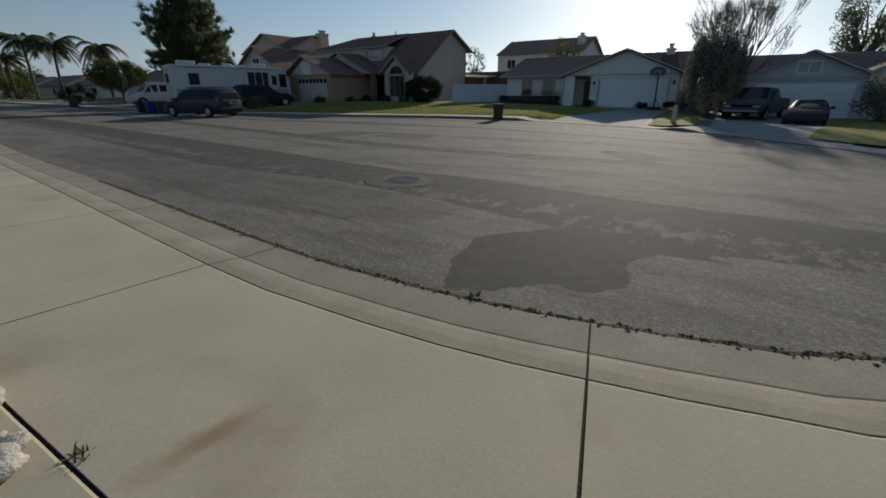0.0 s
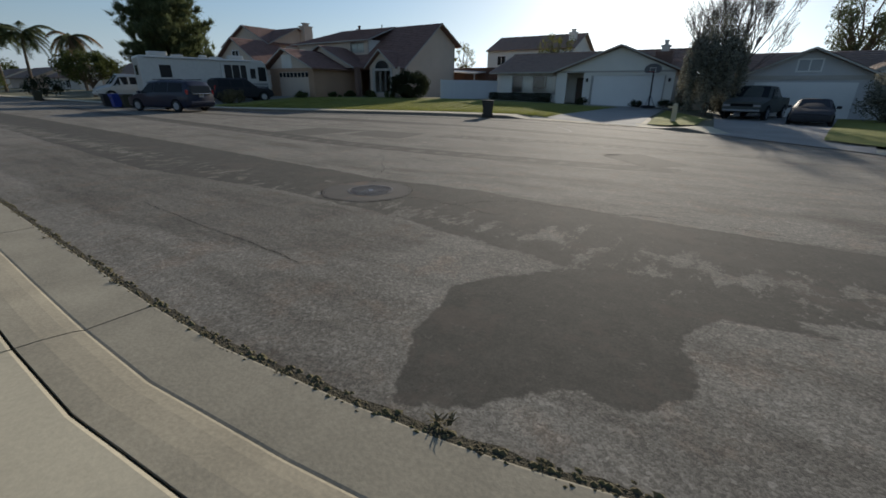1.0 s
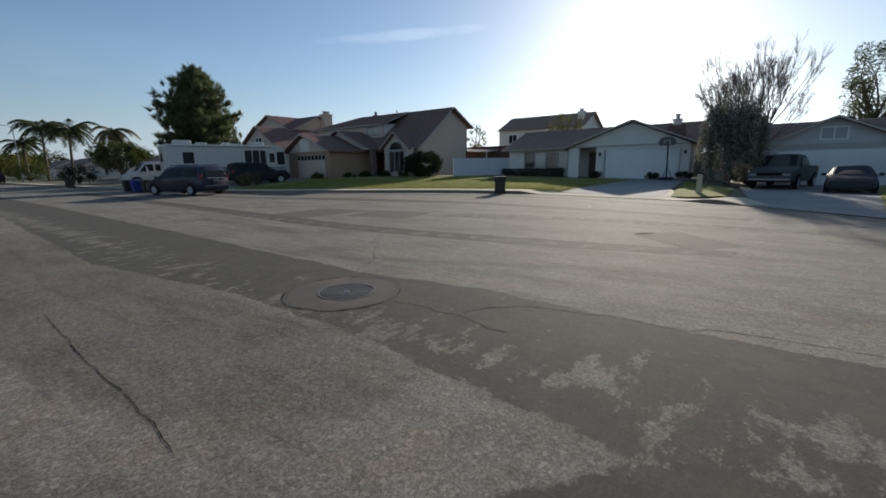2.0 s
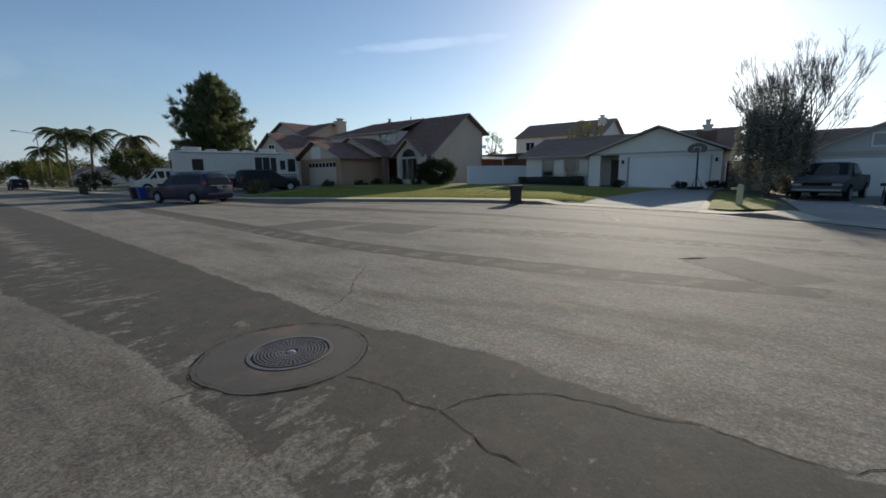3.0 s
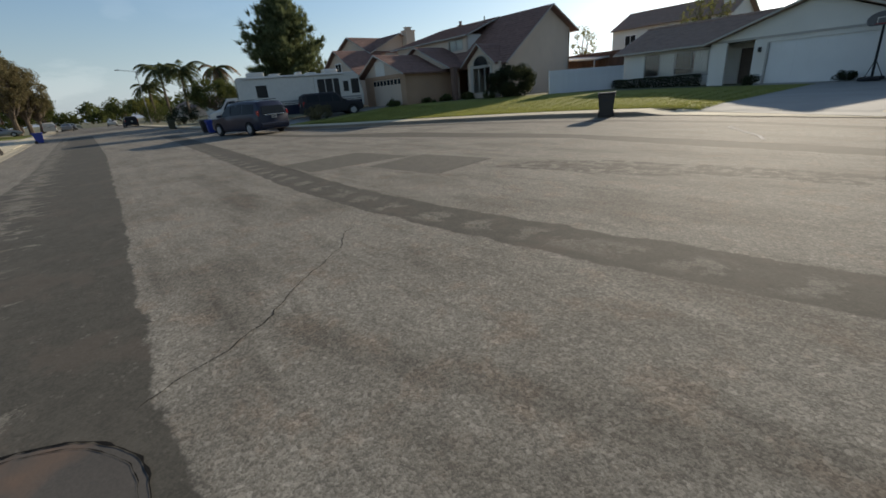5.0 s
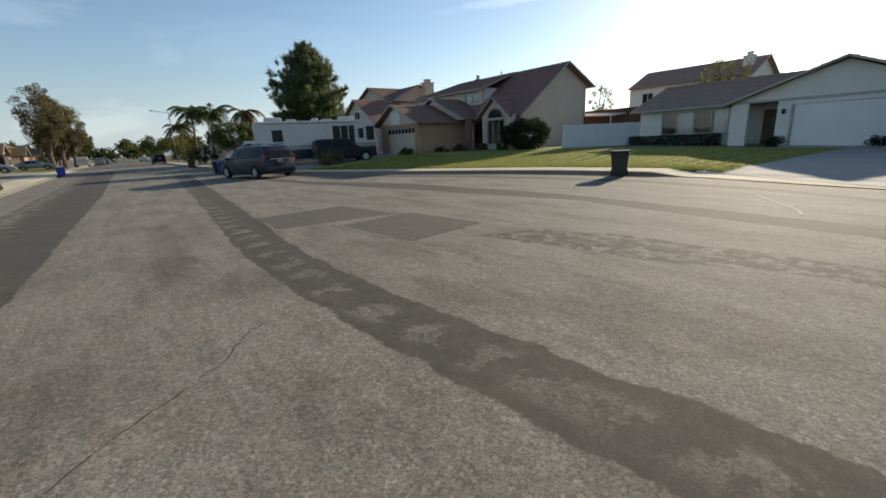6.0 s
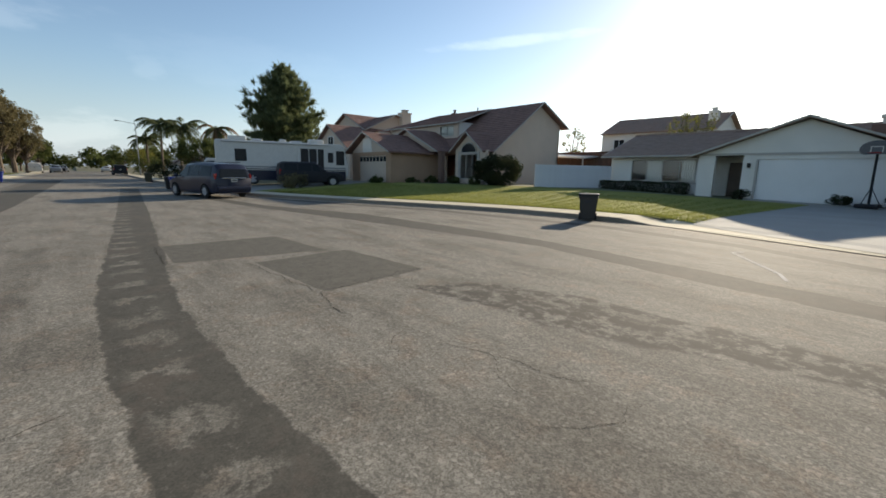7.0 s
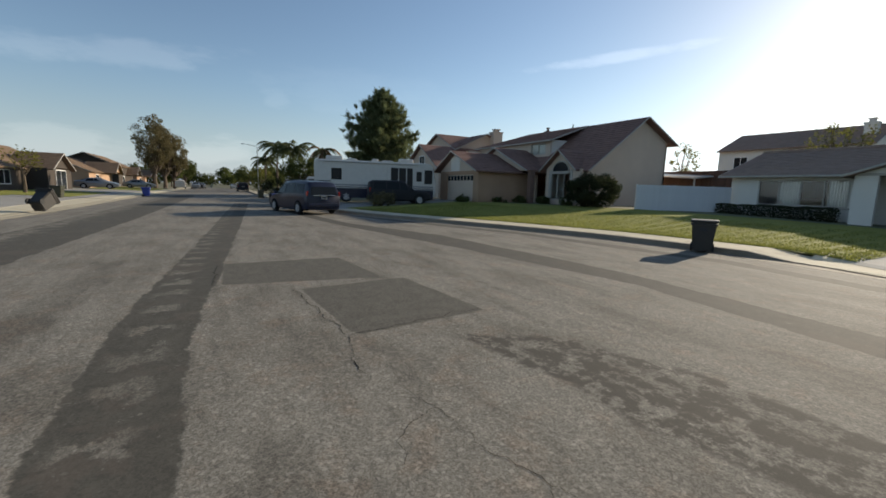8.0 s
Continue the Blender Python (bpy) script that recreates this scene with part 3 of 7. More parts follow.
OUTER = 2.2
NEAR_FINE = fine(NEAR, -45, 6.0)
shift = next(i for i, p in enumerate(NEAR_FINE) if p.x > -3.27)
run_in = sum((NEAR_FINE[i + 1] - NEAR_FINE[i]).length for i in range(shift)) % 2.98
marks = joints(NEAR_FINE, run_in, 2.98)
for a, b in zip(marks, marks[1:]):
    part("kerb_block", sweep(NEAR_FINE, NEAR_PROFILE, None, a, b, 0.007), GUTTER, near_kerb)
    part("slab", sweep(NEAR_FINE, [(0.695, -0.06), (0.695, 0.05), (0.71, 0.055), (OUTER, 0.085), (OUTER, -0.06)], None, a, b, 0.009), CONCRETE, near_walk)
BED = mat("joint_soil_bed", (0.05, 0.042, 0.028), (0.025, 0.022, 0.015), rough=1.0, scale=9, fine=60, bump=0.6)
part("joint_bed", sweep([p for p in NEAR_FINE if -12 < p.x < 5], [(0.02, -0.02), (0.02, 0.001), (0.39, 0.003), (0.68, 0.03), (OUTER - 0.02, 0.06), (OUTER - 0.02, -0.02)]), BED, near_walk, "dark soil beneath the slab joints")
west = [p for p in NEAR if p.x <= -44]
part("kerb_block", sweep(west, NEAR_PROFILE), GUTTER, near_kerb)
part("slab", sweep(west, [(0.612, -0.06), (0.612, 0.066), (2.2, 0.1), (2.2, -0.06)]), CONCRETE, near_walk)
FAR_FINE = [p for p in FAR if p.x > -64]
marks = joints(FAR_FINE, 3.0, 3.0)
for a, b in zip(marks, marks[1:]):
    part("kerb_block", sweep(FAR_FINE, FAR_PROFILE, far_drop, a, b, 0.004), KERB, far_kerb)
    part("slab", sweep(FAR_FINE, [(0.166, -0.06), (0.166, 0.148), (1.42, 0.168), (1.42, -0.06)], far_drop, a, b, 0.006), CONCRETE, far_walk)
west = [p for p in FAR if p.x <= -63]
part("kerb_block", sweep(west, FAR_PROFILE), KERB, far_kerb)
part("slab", sweep(west, [(0.166, -0.06), (0.166, 0.148), (1.42, 0.168), (1.42, -0.06)]), CONCRETE, far_walk)

# lawns and driveways
def ground_cover(name, a, b, c, d, nu, nv, lift, material, label, category):
    return tagged(part(name, sheet(a, b, c, d, nu, nv, lift), material), label, category, kind="structure")


def lawn_along(name, i0, i1, depth, label):
    """A lawn that follows the pavement of the far side."""
    bm, rows = bm_new(), []
    for i in range(i0, i1 + 1):
        p = FAR[i]
        t = (FAR[min(i + 1, len(FAR) - 1)] - FAR[i - 1]).normalized()
        n = Vector((t.y, -t.x))
        row = []
        for k in range(15):
            o = 1.44 + (depth - 1.44) * k / 14
            q = p + n * o
            row.append(bm.verts.new((q.x, q.y, land(q.x, q.y) + (0.0 if k == 0 else 0.045 + 0.012 * noise.noise((q.x, q.y, 0))))))
        rows.append(row)
    for r, s2 in zip(rows, rows[1:]):
        for j in range(14):
            bm.faces.new((r[j], r[j + 1], s2[j + 1], s2[j]))
    return tagged(part(name, bm, LAWN, smooth=True), label, "lawn", kind="stuff")


def far_index(x, y):
    return min(range(len(FAR)), key=lambda i: (FAR[i].x - x) ** 2 + (FAR[i].y - y) ** 2)


lawn_along("lawn", far_index(-8.6, 22.1), far_index(-31.5, 15.8), 13.0, "short sunlit green lawn in front of two houses")
ground_cover("lawn", (-3.2, 21.95), (-1.3, 21.1), (-1.2, 27.0), (-3.9, 34.0), 10, 20, 0.045, LAWN, "narrow green lawn strip between two driveways", "lawn")
lawn_along("lawn", far_index(5.8, 10.5), far_index(3.6, 15.0), 12.0, "shaded green lawn beside the driveway")
ground_cover("lawn", (2.3, 18.4), (5.0, 15.4), (13.0, 34.9), (4.8, 33.5), 16, 24, 0.06, LAWN, "shaded green lawn sloping up beside the driveway", "lawn")
ground_cover("driveway", (-8.3, 23.2), (-3.4, 20.8), (-4.3, 37.05), (-10.2, 37.05), 12, 40, 0.034, DARKDRIVE, "grey concrete driveway shaded by the house", "driveway")
ground_cover("driveway_apron", (-9.0, 22.2), (-2.7, 20.4), (-3.6, 25.4), (-9.3, 25.6), 12, 12, 0.026, CONCRETE, "pale concrete apron flaring to the kerb", "driveway")
ground_cover("driveway", (-0.6, 19.1), (3.0, 15.8), (6.4, 35.05), (-1.2, 35.05), 12, 40, 0.03, DRIVE, "concrete driveway with two parked vehicles", "driveway")
ground_cover("driveway", (-39.5, 15.3), (-31.0, 15.95), (-31.6, 28.05), (-39.5, 28.05), 12, 24, 0.03, DRIVE, "concrete driveway beneath the motorhome", "driveway")

# ---- houses ----
def hpart(name, bm, material, house, label=""):
    base = house.location if house.parent is None else house.parent.location
    bm.transform(Matrix.Translation(-base))
    return part(name, bm, material, house, label)


def put_box(bm, axis, at, u0, u1, z0, z1, n0, n1):
    """A box on a wall plane: axis 'y' means the plane y = at, with u along x; n0..n1 along the normal axis."""
    if axis == "y":
        box(bm, (u0, at + min(n0, n1), z0), (u1, at + max(n0, n1), z1))
    else:
        box(bm, (at + min(n0, n1), u0, z0), (at + max(n0, n1), u1, z1))


def wall(house, axis, at, u0, u1, z0, z1, out, material, holes=(), thick=0.2, label=""):
    bm = bm_new()
    us = sorted({u0, u1, *[h[0] for h in holes], *[h[1] for h in holes]})
    zs = sorted({z0, z1, *[h[2] for h in holes], *[h[3] for h in holes]})
    for a, b in zip(us, us[1:]):
        for c, d in zip(zs, zs[1:]):
            mu, mz = (a + b) / 2, (c + d) / 2
            if not any(h[0] < mu < h[1] and h[2] < mz < h[3] for h in holes):
                put_box(bm, axis, at, a, b, c, d, 0, -out * thick)
    return hpart("wall", bm, material, house, label)


def gable_wall(house, axis, at, u0, u1, z, ua, za, out, material, thick=0.2):
    bm = bm_new()
    if axis == "y":
        prism(bm, [(u0, at, z), (u1, at, z), (ua, at, za)], (0, -out * thick, 0))
    else:
        prism(bm, [(at, u0, z), (at, u1, z), (at, ua, za)], (-out * thick, 0, 0))
    return hpart("gable", bm, material, house)


def slope(house, a, b, c, d, material, course=0.34, thick=0.1):
    """A roof slope of overlapping tile courses: eave a-b, top d-c."""
    a, b, c, d = map(Vector, (a, b, c, d))
    n = max(2, int(((d - a).length + (c - b).length) / 2 / course))
    up = (b - a).cross(d - a).normalized() if (d - a).length > 0.01 else (b - a).cross(c - a).normalized()
    if up.z < 0:
        up = -up
    bm = bm_new()
    rng = random.Random(n)
    for k in range(n):
        s0, s1 = k / n, min(1.0, (k + 1.25) / n)
        p0, q0, p1, q1 = a.lerp(d, s0), b.lerp(c, s0), a.lerp(d, s1), b.lerp(c, s1)
        cols = max(1, int((q0 - p0).length / 0.9))
        for j in range(cols):
            f0, f1 = j / cols, (j + 1) / cols
            lift = 0.045 + rng.uniform(-0.008, 0.008)
            w = [p0.lerp(q0, f0) + up * lift, p0.lerp(q0, f1) + up * lift, p1.lerp(q1, f1) + up * 0.005, p1.lerp(q1, f0) + up * 0.005]
            lo = [p0.lerp(q0, f0), p0.lerp(q0, f1)]
            v = [bm.verts.new(x) for x in w + lo]
            bm.faces.new(v[:4])
            bm.faces.new((v[4], v[5], v[1], v[0]))
    poly = [p for i, p in enumerate((a, b, c, d)) if i == 0 or (p - (a, b, c, d)[i - 1]).length > 0.01]
    prism(bm, poly, -up * thick)
    return hpart("roof", bm, material, house)


def board(house, p, q, h=0.14, w=0.05, material=None, name="fascia"):
    p, q = Vector(p), Vector(q)
    side = (q - p).cross(Vector((0, 0, 1))).normalized() * w
    bm = bm_new()
    prism(bm, [p + side / 2, q + side / 2, q + side / 2 - Vector((0, 0, h)), p + side / 2 - Vector((0, 0, h))], -side)
    return hpart(name, bm, material or TRIM, house)


def ring_frame(bm, axis, at, u0, u1, z0, z1, w, n0, n1):
    """One closed frame round an opening."""
    loops = []
    for n in (n0, n1):
        for g in (0.0, w):
            ring = []
            for u, z in ((u0 + g, z0 + g), (u1 - g, z0 + g), (u1 - g, z1 - g), (u0 + g, z1 - g)):
                ring.append(bm.verts.new((u, at + n, z) if axis == "y" else (at + n, u, z)))
            loops.append(ring)
    for a, b in ((0, 1), (1, 3), (3, 2), (2, 0)):
        for k in range(4):
            bm.faces.new((loops[a][k], loops[a][(k + 1) % 4], loops[b][(k + 1) % 4], loops[b][k]))


def window(house, axis, at, u0, u1, z0, z1, out, bars=1, curtains=(), label="", deep=0.12):
    bm = bm_new()
    w = 0.07
    ring_frame(bm, axis, at, u0, u1, z0, z1, w, out * 0.02, -out * 0.12)
    frame_ob = hpart("window", bm, TRIM, house, label)
    for k in range(1, bars + 1):
        u = u0 + (u1 - u0) * k / (bars + 1)
        bm = bm_new()
        put_box(bm, axis, at, u - 0.025, u + 0.025, z0 + w, z1 - w, -out * 0.02, -out * 0.09)
        bm.transform(Matrix.Translation(-house.location))
        part("mullion", bm, TRIM, frame_ob)
    bm = bm_new()
    put_box(bm, axis, at, u0 + w, u1 - w, z0 + w, z1 - w, -out * 0.06, -out * 0.066)
    base = house.location
    bm.transform(Matrix.Translation(-base))
    pane = part("pane", bm, GLASS, frame_ob)
    pane.visible_shadow = False
    for a, b in curtains:
        bm = bm_new()
        folds = 14
        ua, ub = u0 + (u1 - u0) * a, u0 + (u1 - u0) * b
        pts = []
        for k in range(folds + 1):
            u = ua + (ub - ua) * k / folds
            pts.append((u, -out * (0.2 + 0.03 * (k % 2))))
        for (ka, na), (kb, nb) in zip(pts, pts[1:]):
            if axis == "y":
                f = [(ka, at + na, z0), (kb, at + nb, z0), (kb, at + nb, z1), (ka, at + na, z1)]
            else:
                f = [(at + na, ka, z0), (at + nb, kb, z0), (at + nb, kb, z1), (at + na, ka, z1)]
            bm.faces.new([bm.verts.new(p) for p in f])
        bmesh.ops.remove_doubles(bm, verts=bm.verts, dist=0.001)
        bm.transform(Matrix.Translation(-base))
        part("curtain", bm, CURTAIN, frame_ob)
    return frame_ob


def garage_door(house, axis, at, u0, u1, z0, z1, out, material, rows=4, cols=8, lights=False):
    bm = bm_new()
    put_box(bm, axis, at, u0, u1, z0, z1, -out * 0.1, -out * 0.15)
    h = (z1 - z0) / rows
    door = hpart("garage_door", bm, material, house)
    for r in range(rows):
        bm = bm_new()
        put_box(bm, axis, at, u0, u1, z0 + r * h + 0.012, z0 + (r + 1) * h - 0.012, -out * 0.082, -out * 0.11)
        for c in range(cols):
            w = (u1 - u0) / cols
            put_box(bm, axis, at, u0 + c * w + 0.09, u0 + (c + 1) * w - 0.09, z0 + r * h + 0.1, z0 + (r + 1) * h - 0.1, -out * 0.07, -out * 0.1)
        bm.transform(Matrix.Translation(-house.location))
        part("panel", bm, material, door)
    if lights:
        for c in range(cols):
            w = (u1 - u0) / cols
            bm = bm_new()
            put_box(bm, axis, at, u0 + c * w + 0.08, u0 + (c + 1) * w - 0.08, z1 - h + 0.1, z1 - 0.08, -out * 0.055, -out * 0.09)
            bm.transform(Matrix.Translation(-house.location))
            part("pane", bm, CARGLASS, door)
    return door


def chimney(house, x, y, w, d, z0, z1, material, cap=True):
    bm = bm_new()
    box(bm, (x - w / 2, y - d / 2, z0), (x + w / 2, y + d / 2, z1 - 0.35))
    box(bm, (x - w / 2 - 0.07, y - d / 2 - 0.07, z1 - 0.5), (x + w / 2 + 0.07, y + d / 2 + 0.07, z1 - 0.35))
    box(bm, (x - w * 0.25, y - d * 0.25, z1 - 0.35), (x + w * 0.25, y + d * 0.25, z1 - 0.08))
    box(bm, (x - w * 0.33, y - d * 0.33, z1 - 0.1), (x + w * 0.33, y + d * 0.33, z1))
    return hpart("chimney", bm, material, house)


def single_storey_house():
    h = thing("house", (-11.0, 42.0, 0.3), label="single-storey white stucco house with brown tiled roof and wide garage", category="house")
    fy, wy = 37.0, 38.5
    wall(h, "y", fy, -12.75, -4.1, 0.05, 2.82, -1, STUCCO, [(-11.9, -10.55, 0.05, 2.72), (-9.85, -4.75, 0.05, 2.5)])
    gable_wall(h, "y", fy, -12.75, -4.1, 2.82, -7.95, 4.44, -1, STUCCO)
    bm = bm_new()
    put_box(bm, "y", fy, -12.75, -4.1, 2.72, 2.84, 0, -0.05)
    hpart("band", bm, TRIM, h)
    garage_door(h, "y", fy, -9.85, -4.75, 0.28, 2.5, -1, GARAGE)
    for a, b in ((-9.95, -9.85), (-4.75, -4.65)):
        bm = bm_new()
        put_box(bm, "y", fy, a, b, 0.1, 2.5, -0.03, 0.1)
        hpart("door_jamb", bm, TRIM, h)
    wall(h, "x", -4.1, 37.2, 47.5, 0.05, 2.82, 1, STUCCO)
    wall(h, "x", -12.55, 37.2, 38.5, 0.05, 2.82, -1, STUCCO)
    wall(h, "x", -10.45, 37.2, 39.4, 0.05, 2.75, -1, STUCCO)
    wall(h, "y", 39.2, -12.55, -10.45, 0.05, 2.75, -1, STUCCO, [(-11.75, -10.85, 0.35, 2.4)])
    bm = bm_new()
    put_box(bm, "y", 39.2, -11.75, -10.85, 0.35, 2.4, 0.08, 0.1)
    put_box(bm, "y", 39.2, -11.62, -10.98, 1.5, 2.25, 0.06, 0.1)
    put_box(bm, "y", 39.2, -11.62, -10.98, 0.55, 1.35, 0.06, 0.1)
    hpart("door", bm, DOOR, h, "dark brown panelled front door")
    wall(h, "y", wy, -18.9, -12.75, 0.1, 2.85, -1, STUCCO, [(-17.4, -13.3, 1.15, 2.6)])
    window(h, "y", wy, -17.4, -13.3, 1.15, 2.6, -1, 3, ((0.24, 0.47), (0.78, 0.99)), "wide white-framed window with part-drawn pale curtains")
    bm = bm_new()
    put_box(bm, "y", wy, -17.5, -13.2, 1.05, 1.15, -0.08, 0.1)
    hpart("sill", bm, TRIM, h)
    wall(h, "x", -18.9, 38.7, 47.5, 0.1, 2.85, -1, STUCCO)
    gable_wall(h, "x", -18.9, 38.5, 47.5, 2.85, 43.0, 4.42, -1, STUCCO)
    wall(h, "y", 47.5, -18.9, -4.1, 0.05, 2.85, 1, STUCCO)
    gable_wall(h, "x", -4.1, 38.5, 47.5, 2.85, 43.0, 4.42, 1, STUCCO)
    # main roof along x, garage roof along y
    slope(h, (-19.4, 37.95, 2.82), (-3.6, 37.95, 2.82), (-3.6, 43, 4.55), (-19.4, 43, 4.55), ROOF_GREY)
    slope(h, (-3.6, 48.05, 2.82), (-19.4, 48.05, 2.82), (-19.4, 43, 4.55), (-3.6, 43, 4.55), ROOF_GREY)
    slope(h, (-13.1, 43.0, 2.72), (-13.1, 36.5, 2.72), (-7.95, 36.5, 4.6), (-7.95, 43.0, 4.6), ROOF_GREY)
    slope(h, (-3.5, 36.5, 2.78), (-3.5, 43.0, 2.78), (-7.95, 43.0, 4.6), (-7.95, 36.5, 4.6), ROOF_GREY)
    board(h, (-13.1, 36.47, 2.74), (-7.95, 36.47, 4.62), 0.1)
    board(h, (-7.95, 36.47, 4.62), (-3.5, 36.47, 2.8), 0.1)
    board(h, (-19.4, 37.9, 2.84), (-13.1, 37.9, 2.84), 0.1)
    board(h, (-19.44, 37.95, 2.84), (-19.44, 43, 4.57), 0.1)
    bm = bm_new()
    for k in range(30):
        tube(bm, (-19.4 + k * 15.8 / 30, 43, 4.57), (-19.4 + (k + 1.06) * 15.8 / 30, 43, 4.59), 0.11, 0.13, 8)
    hpart("ridge_tiles", bm, ROOF_GREY, h)
    bm = bm_new()
    box(bm, (-5.9, 38.8, 2.6), (-4.75, 39.6, 4.2))
    hpart("chimney_breast", bm, BRICK, h, "brown brick chimney breast")
    chimney(h, -5.32, 39.2, 0.5, 0.5, 4.19, 5.0, STUCCO)
    for x in (-10.25, -4.4):
        bm = bm_new()
        soft_box(bm, (x - 0.07, fy - 0.16, 2.05), (x + 0.07, fy, 2.3), 0.02)
        hpart("wall_lamp", bm, DARK, h)
    return h


def two_storey_house():
    h = thing("house", (-33.0, 36.0, 0.5), label="two-storey beige stucco house with steep brown-red tiled roof", category="house")
    wall(h, "x", -25.7, 33.6, 42.3, 0.2, 3.25, 1, BEIGE)
    bm = bm_new()
    prism(bm, [(-25.7, 33.6, 3.25), (-25.7, 42.3, 3.25), (-25.7, 42.3, 5.7), (-25.7, 39.1, 7.2), (-25.7, 33.9, 3.45)], (-0.2, 0, 0))
    hpart("gable", bm, BEIGE, h)
    wall(h, "y", 42.3, -42.0, -25.7, 0.2, 5.6, 1, BEIGE)
    wall(h, "x", -42.0, 33.6, 42.3, 0.2, 5.6, -1, BEIGE)
    wall(h, "y", 33.6, -42.0, -31.2, 0.2, 3.2, -1, BEIGE)
    wall(h, "y", 34.8, -31.2, -29.3, 0.2, 3.3, -1, BRICK, [(-30.9, -29.9, 0.55, 2.65)])
    bm = bm_new()
    put_box(bm, "y", 34.8, -30.9, -29.9, 0.55, 2.65, 0.06, 0.12)
    hpart("door", bm, DOOR, h, "dark front door set back in a porch")
    # tall window bay with its own gable
    wall(h, "y", 33.0, -29.3, -25.72, 0.2, 3.25, -1, BEIGE, [(-28.75, -26.75, 1.0, 3.0)])
    wall(h, "x", -29.3, 33.2, 34.8, 0.2, 3.25, -1, TRIM)
    gable_wall(h, "y", 33.0, -29.4, -26.2, 3.25, -27.8, 4.55, -1, BEIGE)
    window(h, "y", 33.0, -28.75, -26.75, 1.0, 3.0, -1, 2, (), "tall white-framed window under a fanlight")
    bm = bm_new()
    fan = [(-27.75 + 0.85 * math.cos(math.pi * k / 12), 32.95, 3.12 + 0.72 * math.sin(math.pi * k / 12)) for k in range(13)]
    prism(bm, fan, (0, 0.03, 0))
    hpart("fanlight", bm, CARGLASS, h, "arched dark glass above the window")
    bm = bm_new()
    for k in range(12):
        p0, p1 = Vector(fan[k]), Vector(fan[k + 1])
        tube(bm, p0, p1, 0.05, 0.05, 6)
    for x0 in (-28.95, -26.75):
        put_box(bm, "y", 33.0, x0, x0 + 0.2, 0.6, 3.2, -0.05, -0.002)
    put_box(bm, "y", 33.0, -28.75, -26.75, 3.0, 3.12, -0.05, -0.002)
    hpart("window_surround", bm, TRIM, h)
    slope(h, (-29.7, 35.5, 3.15), (-29.7, 32.6, 3.15), (-27.8, 32.6, 4.72), (-27.8, 35.5, 4.72), ROOF_RED)
    slope(h, (-25.9, 32.6, 3.15), (-25.9, 35.5, 3.15), (-27.8, 35.5, 4.72), (-27.8, 32.6, 4.72), ROOF_RED)
    board(h, (-29.7, 32.57, 3.17), (-27.8, 32.57, 4.74), 0.1)
    board(h, (-27.8, 32.57, 4.74), (-25.9, 32.57, 3.17), 0.1)
    # main roof: long front slope, short back slope, hip at the far end
    slope(h, (-42.6, 33.1, 3.1), (-25.2, 33.1, 3.1), (-25.2, 39.1, 7.38), (-38.5, 39.1, 7.38), ROOF_RED)
    slope(h, (-25.2, 42.95, 5.55), (-42.6, 42.95, 5.55), (-38.5, 39.1, 7.38), (-25.2, 39.1, 7.38), ROOF_RED)
    slope(h, (-42.6, 42.95, 5.55), (-42.6, 35.3, 5.3), (-38.5, 39.1, 7.38), (-38.5, 39.1, 7.38), ROOF_RED)
    board(h, (-25.17, 33.1, 3.12), (-25.17, 39.1, 7.4), 0.1)
    board(h, (-25.17, 39.1, 7.4), (-25.17, 42.95, 5.57), 0.1)
    # upper front wall with its window, and the flatter roof over it
    wall(h, "y", 35.1, -42.0, -31.4, 4.3, 5.95, -1, BEIGE, [(-33.8, -31.9, 4.75, 5.7)])
    window(h, "y", 35.1, -33.8, -31.9, 4.75, 5.7, -1, 1, ((0.0, 1.0),), "small white upper window")
    wall(h, "x", -31.4, 35.3, 37.6, 4.3, 5.95, 1, STUCCO)
    slope(h, (-42.6, 34.75, 5.85), (-31.0, 34.75, 5.85), (-31.0, 39.1, 7.42), (-38.5, 39.1, 7.42), ROOF_RED)
    board(h, (-30.97, 34.75, 5.87), (-30.97, 39.0, 7.4), 0.1)
    board(h, (-42.6, 34.72, 5.87), (-31.0, 34.72, 5.87), 0.1)
    # garage wing
    wall(h, "y", 28.0, -37.5, -31.4, 0.2, 3.05, -1, TAN, [(-36.3, -32.1, 0.5, 2.75)])
    gable_wall(h, "y", 28.0, -37.5, -31.4, 3.05, -34.9, 4.55, -1, BEIGE)
    bm = bm_new()
    put_box(bm, "y", 28.0, -35.6, -34.2, 3.05, 4.2, -0.04, 0)
    hpart("gable_panel", bm, STUCCO, h)
    garage_door(h, "y", 28.0, -36.3, -32.1, 0.5, 2.75, -1, BEIGE, 4, 8, True)
    wall(h, "x", -31.4, 28.2, 33.6, 0.2, 3.1, 1, TAN)
    wall(h, "x", -37.5, 28.2, 33.6, 0.2, 3.1, -1, TAN)
    slope(h, (-38.0, 35.4, 3.05), (-38.0, 27.5, 3.05), (-34.9, 27.5, 4.7), (-34.9, 35.4, 4.7), ROOF_RED)
    slope(h, (-30.95, 27.5, 3.0), (-30.95, 35.4, 3.0), (-34.9, 35.4, 4.7), (-34.9, 27.5, 4.7), ROOF_RED)
    board(h, (-38.0, 27.47, 3.07), (-34.9, 27.47, 4.72), 0.1)
    board(h, (-34.9, 27.47, 4.72), (-30.95, 27.47, 3.02), 0.1)
    # second, higher gable behind the garage wing
    slope(h, (-39.0, 36, 3.3), (-39.0, 31.6, 3.3), (-34.6, 31.6, 5.25), (-34.6, 36, 5.25), ROOF_RED)
